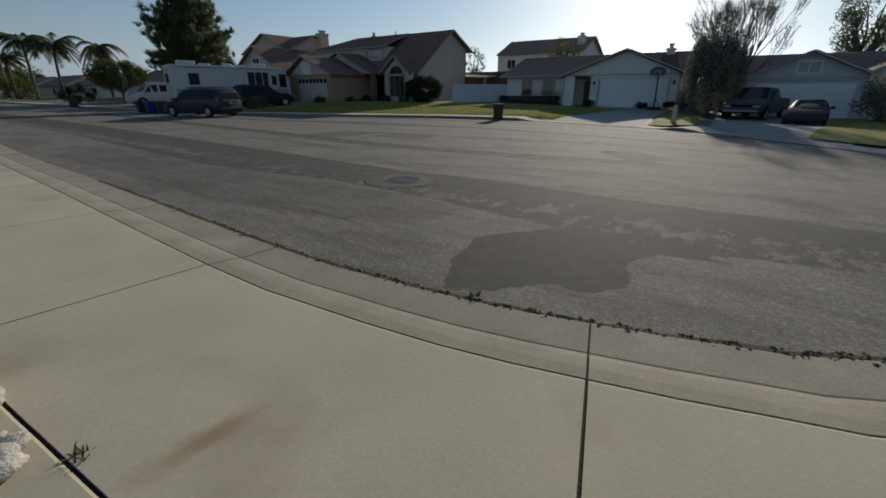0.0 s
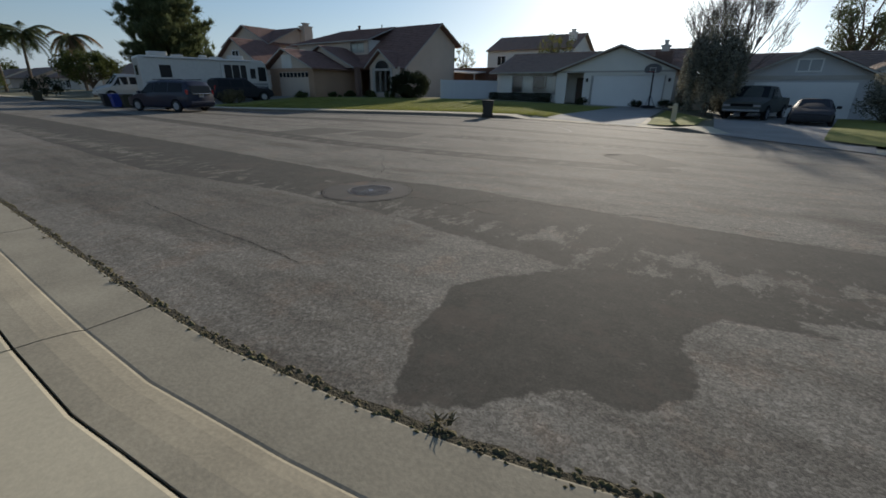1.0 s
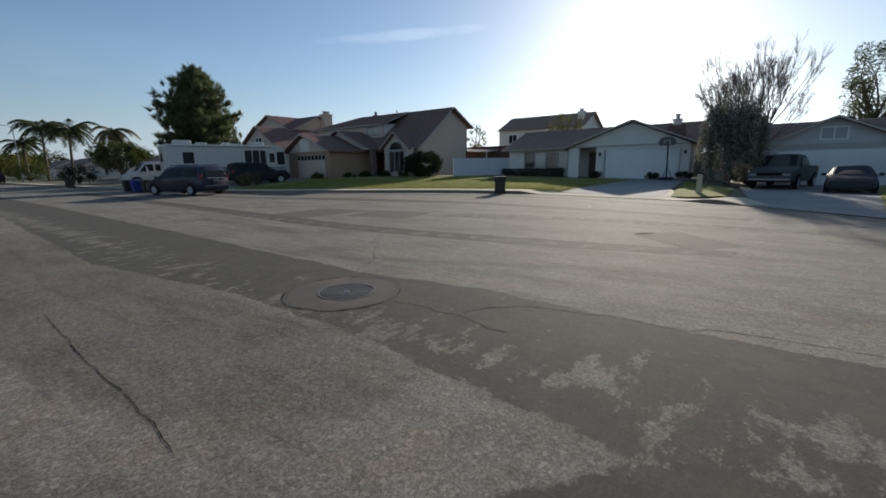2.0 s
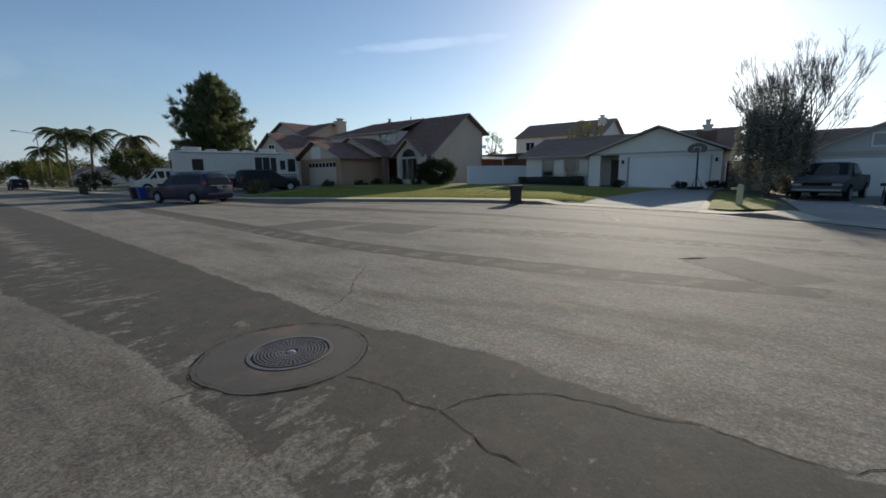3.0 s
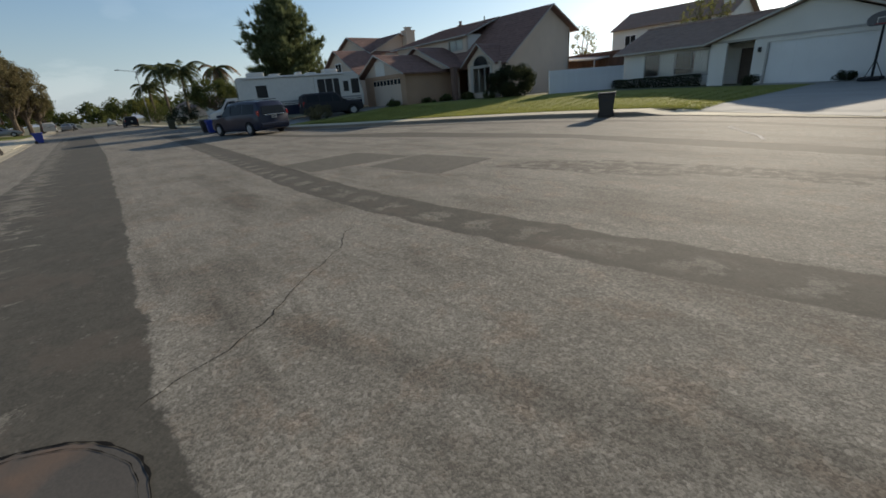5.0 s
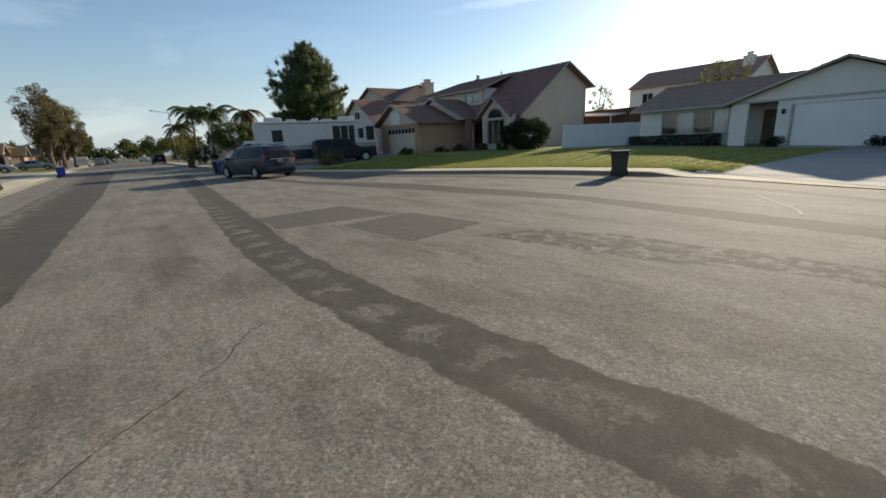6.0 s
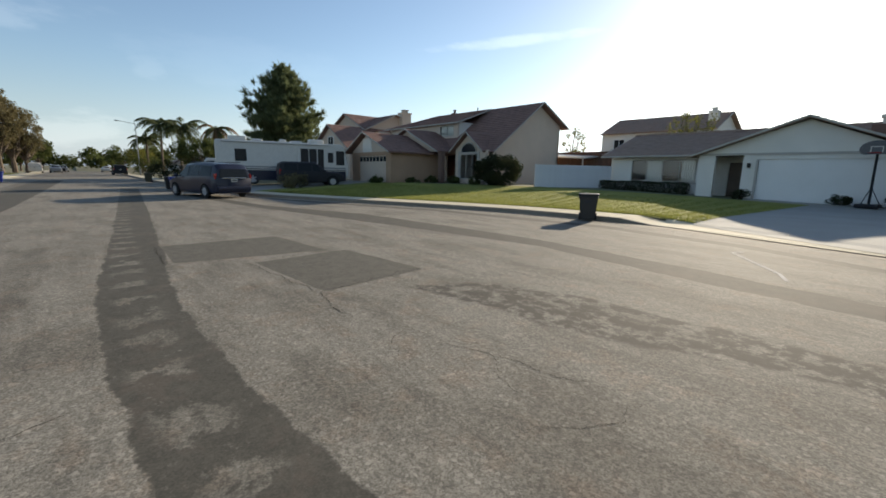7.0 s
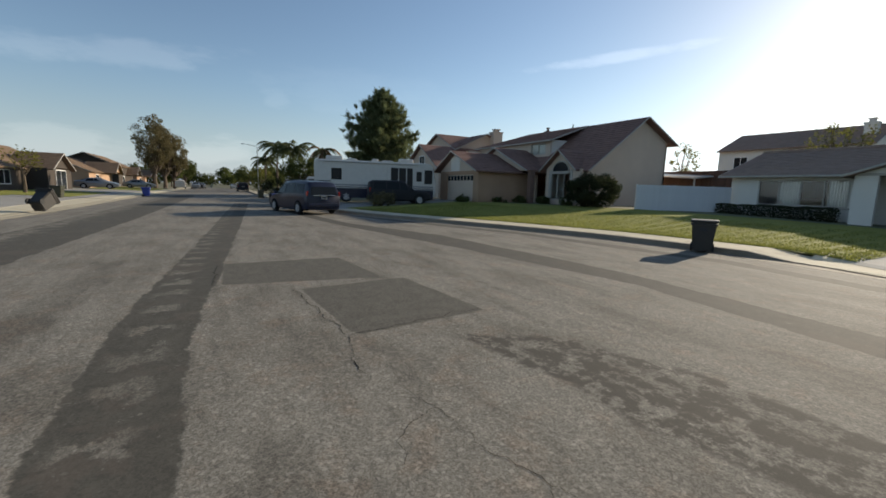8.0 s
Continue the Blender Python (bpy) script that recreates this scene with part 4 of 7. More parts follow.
    slope(h, (-30.0, 31.6, 3.2), (-30.0, 36, 3.2), (-34.6, 36, 5.25), (-34.6, 31.6, 5.25), ROOF_RED)
    gable_wall(h, "y", 32.0, -38.8, -30.2, 3.2, -34.6, 5.12, -1, BEIGE)
    board(h, (-39.0, 31.57, 3.32), (-34.6, 31.57, 5.27), 0.1)
    board(h, (-34.6, 31.57, 5.27), (-30.0, 31.57, 3.22), 0.1)
    bm = bm_new()
    box(bm, (-30.35, 32.0, 0.2), (-29.95, 32.4, 3.2))
    hpart("porch_post", bm, BRICK, h, "red brick porch post")
    chimney(h, -36.4, 39.3, 0.35, 0.35, 7.1, 7.85, BRICK)
    bm = bm_new()
    tube(bm, (-33.0, 39.2, 7.3), (-33.0, 39.2, 7.75), 0.05, 0.05)
    hpart("vent_pipe", bm, DARK, h)
    bm = bm_new()
    soft_box(bm, (-30.6, 34.55, 2.2), (-30.4, 34.78, 2.45), 0.03)
    hpart("porch_lamp", bm, CLEARLENS, h)
    return h


def simple_house(base, label, boxes, roofs, walls, material, windows=(), doors=(), pane=None):
    """A house of box volumes and gable roofs. roofs: (ridge axis, x0, x1, y0, y1, eave z, ridge z)."""
    h = thing("house", base, label=label, category="house")
    for x0, x1, y0, y1, z0, z1 in boxes:
        wall(h, "y", y0, x0, x1, z0, z1, -1, walls)
        wall(h, "y", y1, x0, x1, z0, z1, 1, walls)
        wall(h, "x", x0, y0 + 0.2, y1 - 0.2, z0, z1, -1, walls)
        wall(h, "x", x1, y0 + 0.2, y1 - 0.2, z0, z1, 1, walls)
    for axis, x0, x1, y0, y1, ze, zr in roofs:
        o = 0.45
        drop = (zr - ze) * o / (((y1 - y0) if axis == "x" else (x1 - x0)) / 2)
        if axis == "x":
            m = (y0 + y1) / 2
            slope(h, (x0 - o, y0 - o, ze - drop), (x1 + o, y0 - o, ze - drop), (x1 + o, m, zr), (x0 - o, m, zr), material)
            slope(h, (x1 + o, y1 + o, ze - drop), (x0 - o, y1 + o, ze - drop), (x0 - o, m, zr), (x1 + o, m, zr), material)
            for x, s in ((x0, -1), (x1, 1)):
                gable_wall(h, "x", x, y0, y1, ze, m, zr - 0.12, s, walls)
                e = x + s * (o + 0.03)
                board(h, (e, y0 - o, ze - drop), (e, m, zr), 0.1)
                board(h, (e, m, zr), (e, y1 + o, ze - drop), 0.1)
        else:
            m = (x0 + x1) / 2
            slope(h, (x0 - o, y1 + o, ze - drop), (x0 - o, y0 - o, ze - drop), (m, y0 - o, zr), (m, y1 + o, zr), material)
            slope(h, (x1 + o, y0 - o, ze - drop), (x1 + o, y1 + o, ze - drop), (m, y1 + o, zr), (m, y0 - o, zr), material)
            for y, s in ((y0, -1), (y1, 1)):
                gable_wall(h, "y", y, x0, x1, ze, m, zr - 0.12, s, walls)
                e = y + s * (o + 0.03)
                board(h, (x0 - o, e, ze - drop), (m, e, zr), 0.1)
                board(h, (m, e, zr), (x1 + o, e, ze - drop), 0.1)
    for axis, at, u0, u1, z0, z1, out in windows:
        bm = bm_new()
        put_box(bm, axis, at, u0, u1, z0, z1, out * 0.01, out * 0.03)
        w = hpart("window", bm, pane or CARGLASS, h)
        bm = bm_new()
        ring_frame(bm, axis, at, u0 - 0.08, u1 + 0.08, z0 - 0.08, z1 + 0.08, 0.08, out * 0.002, out * 0.06)
        bm.transform(Matrix.Translation(-h.location))
        part("window_frame", bm, GARAGE, w)
        bm = bm_new()
        put_box(bm, axis, at, (u0 + u1) / 2 - 0.03, (u0 + u1) / 2 + 0.03, z0, z1, out * 0.032, out * 0.055)
        bm.transform(Matrix.Translation(-h.location))
        part("mullion", bm, GARAGE, w)
    for axis, at, u0, u1, z0, z1, out in doors:
        garage_door(h, axis, at + out * 0.16, u0, u1, z0, z1, out, GARAGE)
    return h


single_storey_house()
two_storey_house().location.x -= 0.3
# two-storey house behind
h = simple_house((-24, 62, 0.4), "pale two-storey house behind with grey-brown roof", [(-30.2, -18.0, 58.5, 67, 0.3, 6.9)], [("x", -29.8, -18.2, 58.5, 67, 6.9, 8.8)], STUCCO, ROOF_GREY, [("y", 58.5, -28.6, -27.4, 4.9, 6.0, -1)])
chimney(h, -18.9, 60.5, 0.85, 0.7, 4.0, 9.05, STUCCO)
h.location.x, h.location.z = h.location.x - 0.45, h.location.z - 0.3
# two-storey house further along the street
h = simple_house((-52, 35, 0.4), "two-storey beige house with crossed gables and a pale chimney", [(-56, -47.1, 35.0, 43.0, 0.3, 6.35), (-51.6, -43.4, 30.8, 34.98, 0.3, 3.95)],
                 [("x", -56, -47.1, 35.0, 43.0, 6.35, 8.25), ("y", -56, -47.12, 35.0, 43.0, 6.35, 8.35), ("y", -51.6, -43.4, 30.8, 35.6, 3.95, 6.45)], BEIGE, ROOF_RED,
                 [("y", 30.8, -48.1, -46.9, 4.3, 5.1, -1), ("x", -47.1, 36.4, 37.6, 5.55, 5.8, 1), ("x", -43.4, 32.0, 33.4, 1.4, 2.6, 1)])
chimney(h, -46.62, 40.15, 0.9, 1.25, 0.4, 8.85, BEIGE)
PALEPANE = mat("pale_blind_behind_glass", (0.3, 0.32, 0.33), (0.24, 0.26, 0.27), rough=0.3, scale=2, fine=20, bump=0)
# house on the other side of the cul-de-sac
h = simple_house((3, 40, 0.1), "single-storey grey house with white garage door and attic window", [(-0.1, 6.2, 35.0, 44, -0.2, 2.35), (6.2, 14, 37, 46, -0.2, 2.4)],
                 [("y", -0.2, 6.3, 35.0, 44, 2.35, 3.85), ("y", 5.6, 11.4, 37.0, 46, 2.4, 3.95), ("x", -0.5, 14, 42, 49, 2.8, 4.3)], GREY, ROOF_GREY, [("y", 35.0, 2.5, 3.55, 2.62, 3.2, -1)], [("y", 35.0, 0.6, 5.4, -0.1, 1.98, -1)], PALEPANE)
bm = bm_new()
put_box(bm, "y", 35.0, -0.1, 6.2, 2.12, 2.36, -0.06, -0.003)
hpart("band", bm, TRIM, h)

# ---- on the road: cracks and the manhole ----
def crack(points, width=0.012, seed=0, z=0.003, wave=1.0):
    bm = bm_new()
    pts = [Vector((*p, 0)) for p in points]
    path = []
    for a, b in zip(pts, pts[1:]):
        n = max(2, int((b - a).length / 0.035))
        side = Vector((-(b - a).y, (b - a).x, 0)).normalized()
        for k in range(n):
            p = a.lerp(b, k / n)
            path.append((p + side * 0.06 * wave * noise.noise((p.x * 4, p.y * 4, seed)) + side * 0.045 * wave * noise.noise((p.x * 13, p.y * 13, seed)), side))
    path.append((pts[-1], side))
    last = None
    for i, (p, sd) in enumerate(path):
        w = 0.42 * width * (0.35 + 0.9 * abs(noise.noise((p.x * 6, p.y * 6, seed + 2)))) * min(1, i / 3 + 0.2, (len(path) - i) / 3)
        now = (bm.verts.new((p.x + sd.x * w, p.y + sd.y * w, z)), bm.verts.new((p.x - sd.x * w, p.y - sd.y * w, z)))
        if last:
            bm.faces.new((last[0], last[1], now[1], now[0]))
        last = now
    return tagged(part("crack", bm, TAR), "thin dark open crack in the asphalt", "crack", kind="structure")


crack([(-3.78, 5.73), (-3.47, 5.79), (-3.29, 5.78), (-3.2, 5.74), (-2.95, 5.77), (-2.76, 5.73), (-2.54, 5.64), (-2.31, 5.63)], 0.012, 1, 0.003, 0.5)
crack([(-2.95, 5.78), (-2.9, 5.94), (-2.76, 6.16), (-2.53, 6.34), (-2.23, 6.43), (-2.0, 6.45), (-1.68, 6.54), (-1.34, 6.51), (-1.06, 6.51), (-0.92, 6.64), (-0.75, 6.68), (-0.2, 6.72), (0.6, 6.7)], 0.014, 2, 0.003, 0.5)
crack([(-5.03, 6.36), (-5.2, 6.66), (-5.26, 6.86), (-5.5, 7.22), (-5.72, 7.4), (-5.93, 7.65), (-6.21, 8.01), (-6.46, 8.3), (-6.85, 8.54), (-7.0, 8.95)], 0.013, 3, 0.003, 0.5)
crack([(-4.45, 4.75), (-4.39, 5.02)], 0.014, 4)
crack([(-8.47, 11.28), (-8.1, 11.16), (-7.75, 11.1), (-7.45, 11.1)], 0.011, 5)
crack([(-7.2, 11.3), (-6.9, 11.38), (-6.6, 11.4)], 0.008, 15)
crack([(-5.2, 10.9), (-4.9, 11.3), (-4.8, 11.8)], 0.007, 16)
crack([(-6.6, 11.4), (-6.2, 11.46), (-5.9, 11.6), (-5.5, 11.62), (-5.15, 11.8)], 0.009, 17)
crack([(-6.9, 11.38), (-6.75, 11.1), (-6.4, 10.95)], 0.007, 18)
crack([(-5.9, 11.6), (-5.75, 11.35), (-5.4, 11.25)], 0.007, 19)
crack([(-6.42, 3.48), (-4.8, 3.4), (-3.43, 3.36), (-3.0, 3.3)], 0.012, 6, 0.003, 0.25)
for o in ([(-8.49, 11.22), (-8.8, 13.03)], [(-8.49, 11.22), (-10.65, 11.05)], [(-11.3, 10.03), (-13.05, 10.1)], [(-1.35, 10.38), (-2.55, 11.55)], [(-10.65, 11.05), (-11.02, 12.62)]):
    crack(o, 0.018, 8, 0.004)
bm = bm_new()
bm.faces.new([bm.verts.new(p) for p in ((-2.58, 11.62, 0.004), (-2.4, 11.86, 0.004), (-2.2, 12.0, 0.004), (-2.28, 11.8, 0.004), (-2.42, 11.68, 0.004))])
tagged(part("pothole", bm, TAR), "small dark sunken hole at the tip of a patch", "pothole", kind="structure")


def manhole(x, y):
    m = thing("manhole", (x, y, 0.0), 0, "round cast-iron manhole cover in a stained concrete collar", "manhole")
    bm = bm_new()
    outer, inner = [], []
    for k in range(72):
        a = 2 * math.pi * k / 72
        r = 0.66 + 0.02 * noise.noise((math.cos(a) * 2, math.sin(a) * 2, 0)) + 0.012 * noise.noise((math.cos(a) * 9, math.sin(a) * 9, 0))
        outer.append(bm.verts.new((r * math.cos(a) - 0.03, r * math.sin(a) - 0.03, 0.003)))
        inner.append(bm.verts.new((0.33 * math.cos(a), 0.33 * math.sin(a), 0.005)))
    for k in range(72):
        bm.faces.new((outer[k], outer[(k + 1) % 72], inner[(k + 1) % 72], inner[k]))
    part("collar", bm, COLLAR, m, "stained concrete collar")
    for r0, w, name in ((0.665, 0.0065, "crack_ring"), (0.625, 0.002, "crack_ring")):
        bm = bm_new()
        last = first = None
        for k in range(91):
            a = 2 * math.pi * k / 90
            r = r0 + 0.02 * noise.noise((math.cos(a) * 2, math.sin(a) * 2, 0)) + 0.014 * noise.noise((math.cos(a) * 9, math.sin(a) * 9, r0))
            ww = w * (0.1 + abs(noise.noise((math.cos(a) * 6, math.sin(a) * 6, 3))) * 2.4)
            now = (bm.verts.new(((r - ww) * math.cos(a) - 0.03, (r - ww) * math.sin(a) - 0.03, 0.0058)), bm.verts.new(((r + ww) * math.cos(a) - 0.03, (r + ww) * math.sin(a) - 0.03, 0.0058)))
            if last:
                bm.faces.new((last[0], last[1], now[1], now[0]))
            last = now
        part(name, bm, TAR, m)
    def ring_part(name, r0, r1, z0, z1, material, n=64):
        bm = bm_new()
        prof = [(r0, z0), (r0, z1), (r1, z1), (r1, z0)]
        vs = [[bm.verts.new((r * math.cos(2 * math.pi * k / n), r * math.sin(2 * math.pi * k / n), z)) for r, z in prof] for k in range(n)]
        for k in range(n):
            for j in range(3):
                bm.faces.new((vs[k][j], vs[k][j + 1], vs[(k + 1) % n][j + 1], vs[(k + 1) % n][j]))
        return part(name, bm, material, m)
    ring_part("iron_frame", 0.305, 0.335, 0.0, 0.01, IRON)
    bm = bm_new()
    disc = [bm.verts.new((0.3 * math.cos(2 * math.pi * k / 64), 0.3 * math.sin(2 * math.pi * k / 64), 0.0035)) for k in range(64)]
    bm.faces.new(disc)
    cover = part("cover", bm, COLLAR, m)
    for r in [0.06 + 0.0265 * i for i in range(9)]:
        ring = ring_part("raised_ring", r, r + 0.011, 0.003, 0.011, IRON)
        ring.parent = cover
    for k in range(44):
        bm = bm_new()
        box(bm, (0.06, -0.0035, 0.003), (0.285, 0.0035, 0.01), Matrix.Rotation(2 * math.pi * k / 44, 4, "Z"))
        part("rib", bm, IRON, cover)
    bm = bm_new()
    tube(bm, (0, 0, 0.003), (0, 0, 0.013), 0.034, 0.03, 20)
    box(bm, (-0.02, -0.008, 0.012), (0.02, 0.008, 0.018))
    part("boss", bm, ALLOY, cover, "pale worn centre boss")
    return m


manhole(-4.45, 5.72)

# weeds along the gutter edge
def tuft(at, count, size, seed, label="dry green weeds sprouting from the gutter joint"):
    rng = random.Random(seed)
    bm = bm_new()
    for k in range(count):
        a, l = rng.uniform(0, 2 * math.pi), size * rng.uniform(0.5, 1.2)
        b = Vector((rng.uniform(-1, 1), rng.uniform(-1, 1), 0)) * size * 0.5
        d = Vector((math.cos(a), math.sin(a), rng.uniform(0.2, 1.2))).normalized() * l
        w = Vector((-math.sin(a), math.cos(a), 0)) * size * 0.07
        bm.faces.new([bm.verts.new(p) for p in (b - w, b + w, b + d * 0.6 + w * 0.7, b + d - Vector((0, 0, l * 0.25)), b + d * 0.6 - w * 0.7)])
    ob = part("weed", bm, WEED)
    ob.location = at
    return tagged(ob, label, "weed", kind="stuff")


edge = [p for p in NEAR_FINE if -9 < p.x < 4]
bm, rng = bm_new(), random.Random(8)
for p in edge:
    for k in range(24):
        amount = 0.6 + 0.5 * noise.noise((p.x * 1.3, 0, 4))
        if rng.random() > amount:
            continue
        c = Vector((p.x + rng.uniform(-0.1, 0.1), p.y + rng.uniform(-0.01, 0.075), 0.006))
        r = rng.uniform(0.007, 0.024)
        vs = [bm.verts.new(c + Vector((math.cos(a) * r * rng.uniform(0.6, 1.6), math.sin(a) * r * rng.uniform(0.5, 1.1), 0))) for a in (0, 1.2, 2.5, 3.8, 5.1)]
        top = bm.verts.new(c + Vector((0, 0, r * 0.7)))
        for i in range(5):
            bm.faces.new((vs[i], vs[(i + 1) % 5], top))
tagged(part("gutter_debris", bm, WEED), "crumbs of dry moss and soil along the gutter edge", "debris", kind="stuff")
bm = bm_new()
strip = [(p, (edge[min(i + 1, len(edge) - 1)] - edge[max(i - 1, 0)]).normalized()) for i, p in enumerate(edge)]
last = None
for p, t in strip:
    n = Vector((-t.y, t.x))
    w = 0.058 + 0.045 * noise.noise((p.x * 5, 0, 0)) + 0.02 * noise.noise((p.x * 19, 0, 0))
    now = (bm.verts.new((p.x + n.x * w, p.y + n.y * w, 0.009)), bm.verts.new((p.x - n.x * 0.018, p.y - n.y * 0.018, 0.009)))
    if last:
        bm.faces.new((last[0], last[1], now[1], now[0]))
    last = now
tagged(part("gutter_joint", bm, mat("soil", (0.085, 0.068, 0.034), (0.04, 0.033, 0.019), rough=0.95, scale=8, fine=60, bump=0.8)), "dark soil-filled joint between gutter and asphalt", "joint", kind="structure")
for i, (x, y, n, sz) in enumerate(((-1.0, 2.45, 26, 0.075), (-2.6, 2.25, 16, 0.05), (-3.9, 2.25, 16, 0.05), (0.1, 2.63, 12, 0.04), (-1.9, 2.28, 12, 0.045), (-5.6, 2.3, 14, 0.06), (1.0, 2.9, 10, 0.04), (-0.55, 2.5, 14, 0.05))):
    tuft((x, y, 0.01), n, sz, i)
tuft((-1.53, 0.13, 0.085), 16, 0.065, 20, "dead brown-green weed in the slab joint")

# the paved plot edge behind the pavement
path_line = [p for p in NEAR_FINE if -9 < p.x < 4]
tagged(part("path", sweep(path_line, [(OUTER + 0.018, -0.06), (OUTER + 0.018, 0.08), (OUTER + 0.03, 0.085), (9.0, 0.11)]), CONCRETE), "buff concrete path behind the pavement", "path", kind="structure")
tagged(part("slab_joint", sweep(path_line, [(OUTER - 0.01, 0.0), (OUTER - 0.01, 0.07), (OUTER + 0.028, 0.07), (OUTER + 0.028, 0.0)]), mat("joint_soil", (0.07, 0.058, 0.035), (0.03, 0.026, 0.018), rough=1.0, scale=9, fine=60, bump=0.6)), "soil-filled joint behind the pavement", "joint", kind="structure")
rng = random.Random(12)
RUBBLE = mat("white_rubble", (0.56, 0.52, 0.45), (0.24, 0.22, 0.19), rough=0.9, scale=9, fine=40, bump=0.6)
for k in range(110):
    x, y, r = rng.uniform(-2.75, -1.66), rng.uniform(-0.4, -0.035), rng.uniform(0.035, 0.1)
    bm = bm_new()
    bmesh.ops.create_icosphere(bm, subdivisions=2, radius=r)
    for v in bm.verts:
        v.co *= 1 + 0.3 * noise.noise(v.co * 9 + Vector((k, 0, 0)))
        v.co.z *= 0.4
    st = part("rubble_stone", bm, RUBBLE, smooth=True)
    st.matrix_basis = pose(x, y + 0.02, 0.105 + 0.15 * r, 0, 0, rng.uniform(0, 360))
    tagged(st, "broken white stone lying by the pavement joint", "stone", "rubble stones")

# ---- vehicles ----
def wheel(parent, x, y, r, side, w=0.2):
    bm = bm_new()
    n = 28
    prof = [(r * 0.62, -w / 2), (r * 0.9, -w / 2), (r, -w / 2 + 0.04), (r, w / 2 - 0.04), (r * 0.9, w / 2), (r * 0.62, w / 2)]
    vs = [[bm.verts.new((q * math.cos(2 * math.pi * k / n), o, q * math.sin(2 * math.pi * k / n))) for q, o in prof] for k in range(n)]
    for k in range(n):
        for j in range(5):
            bm.faces.new((vs[k][j], vs[k][j + 1], vs[(k + 1) % n][j + 1], vs[(k + 1) % n][j]))
    bm.transform(Matrix.Translation((x, y, r)))
    tyre = part("wheel", bm, RUBBER, parent, smooth=True)
    bm = bm_new()
    o = side * w * 0.62
    tube(bm, (x, y + o - side * 0.06, r), (x, y + o - side * 0.03, r), r * 0.62, r * 0.62, 24)
    for k in range(6):
        m = Matrix.Translation((x, y + o - side * 0.03, r)) @ Matrix.Rotation(k * math.pi / 3, 4, "Y")
        box(bm, (-0.035, min(0, side * 0.025), 0.0), (0.035, max(0, side * 0.025), r * 0.58), m)
    tube(bm, (x, y + o - side * 0.03, r), (x, y + o + side * 0.01, r), 0.06, 0.05, 12)
    part("rim", bm, ALLOY, tyre)


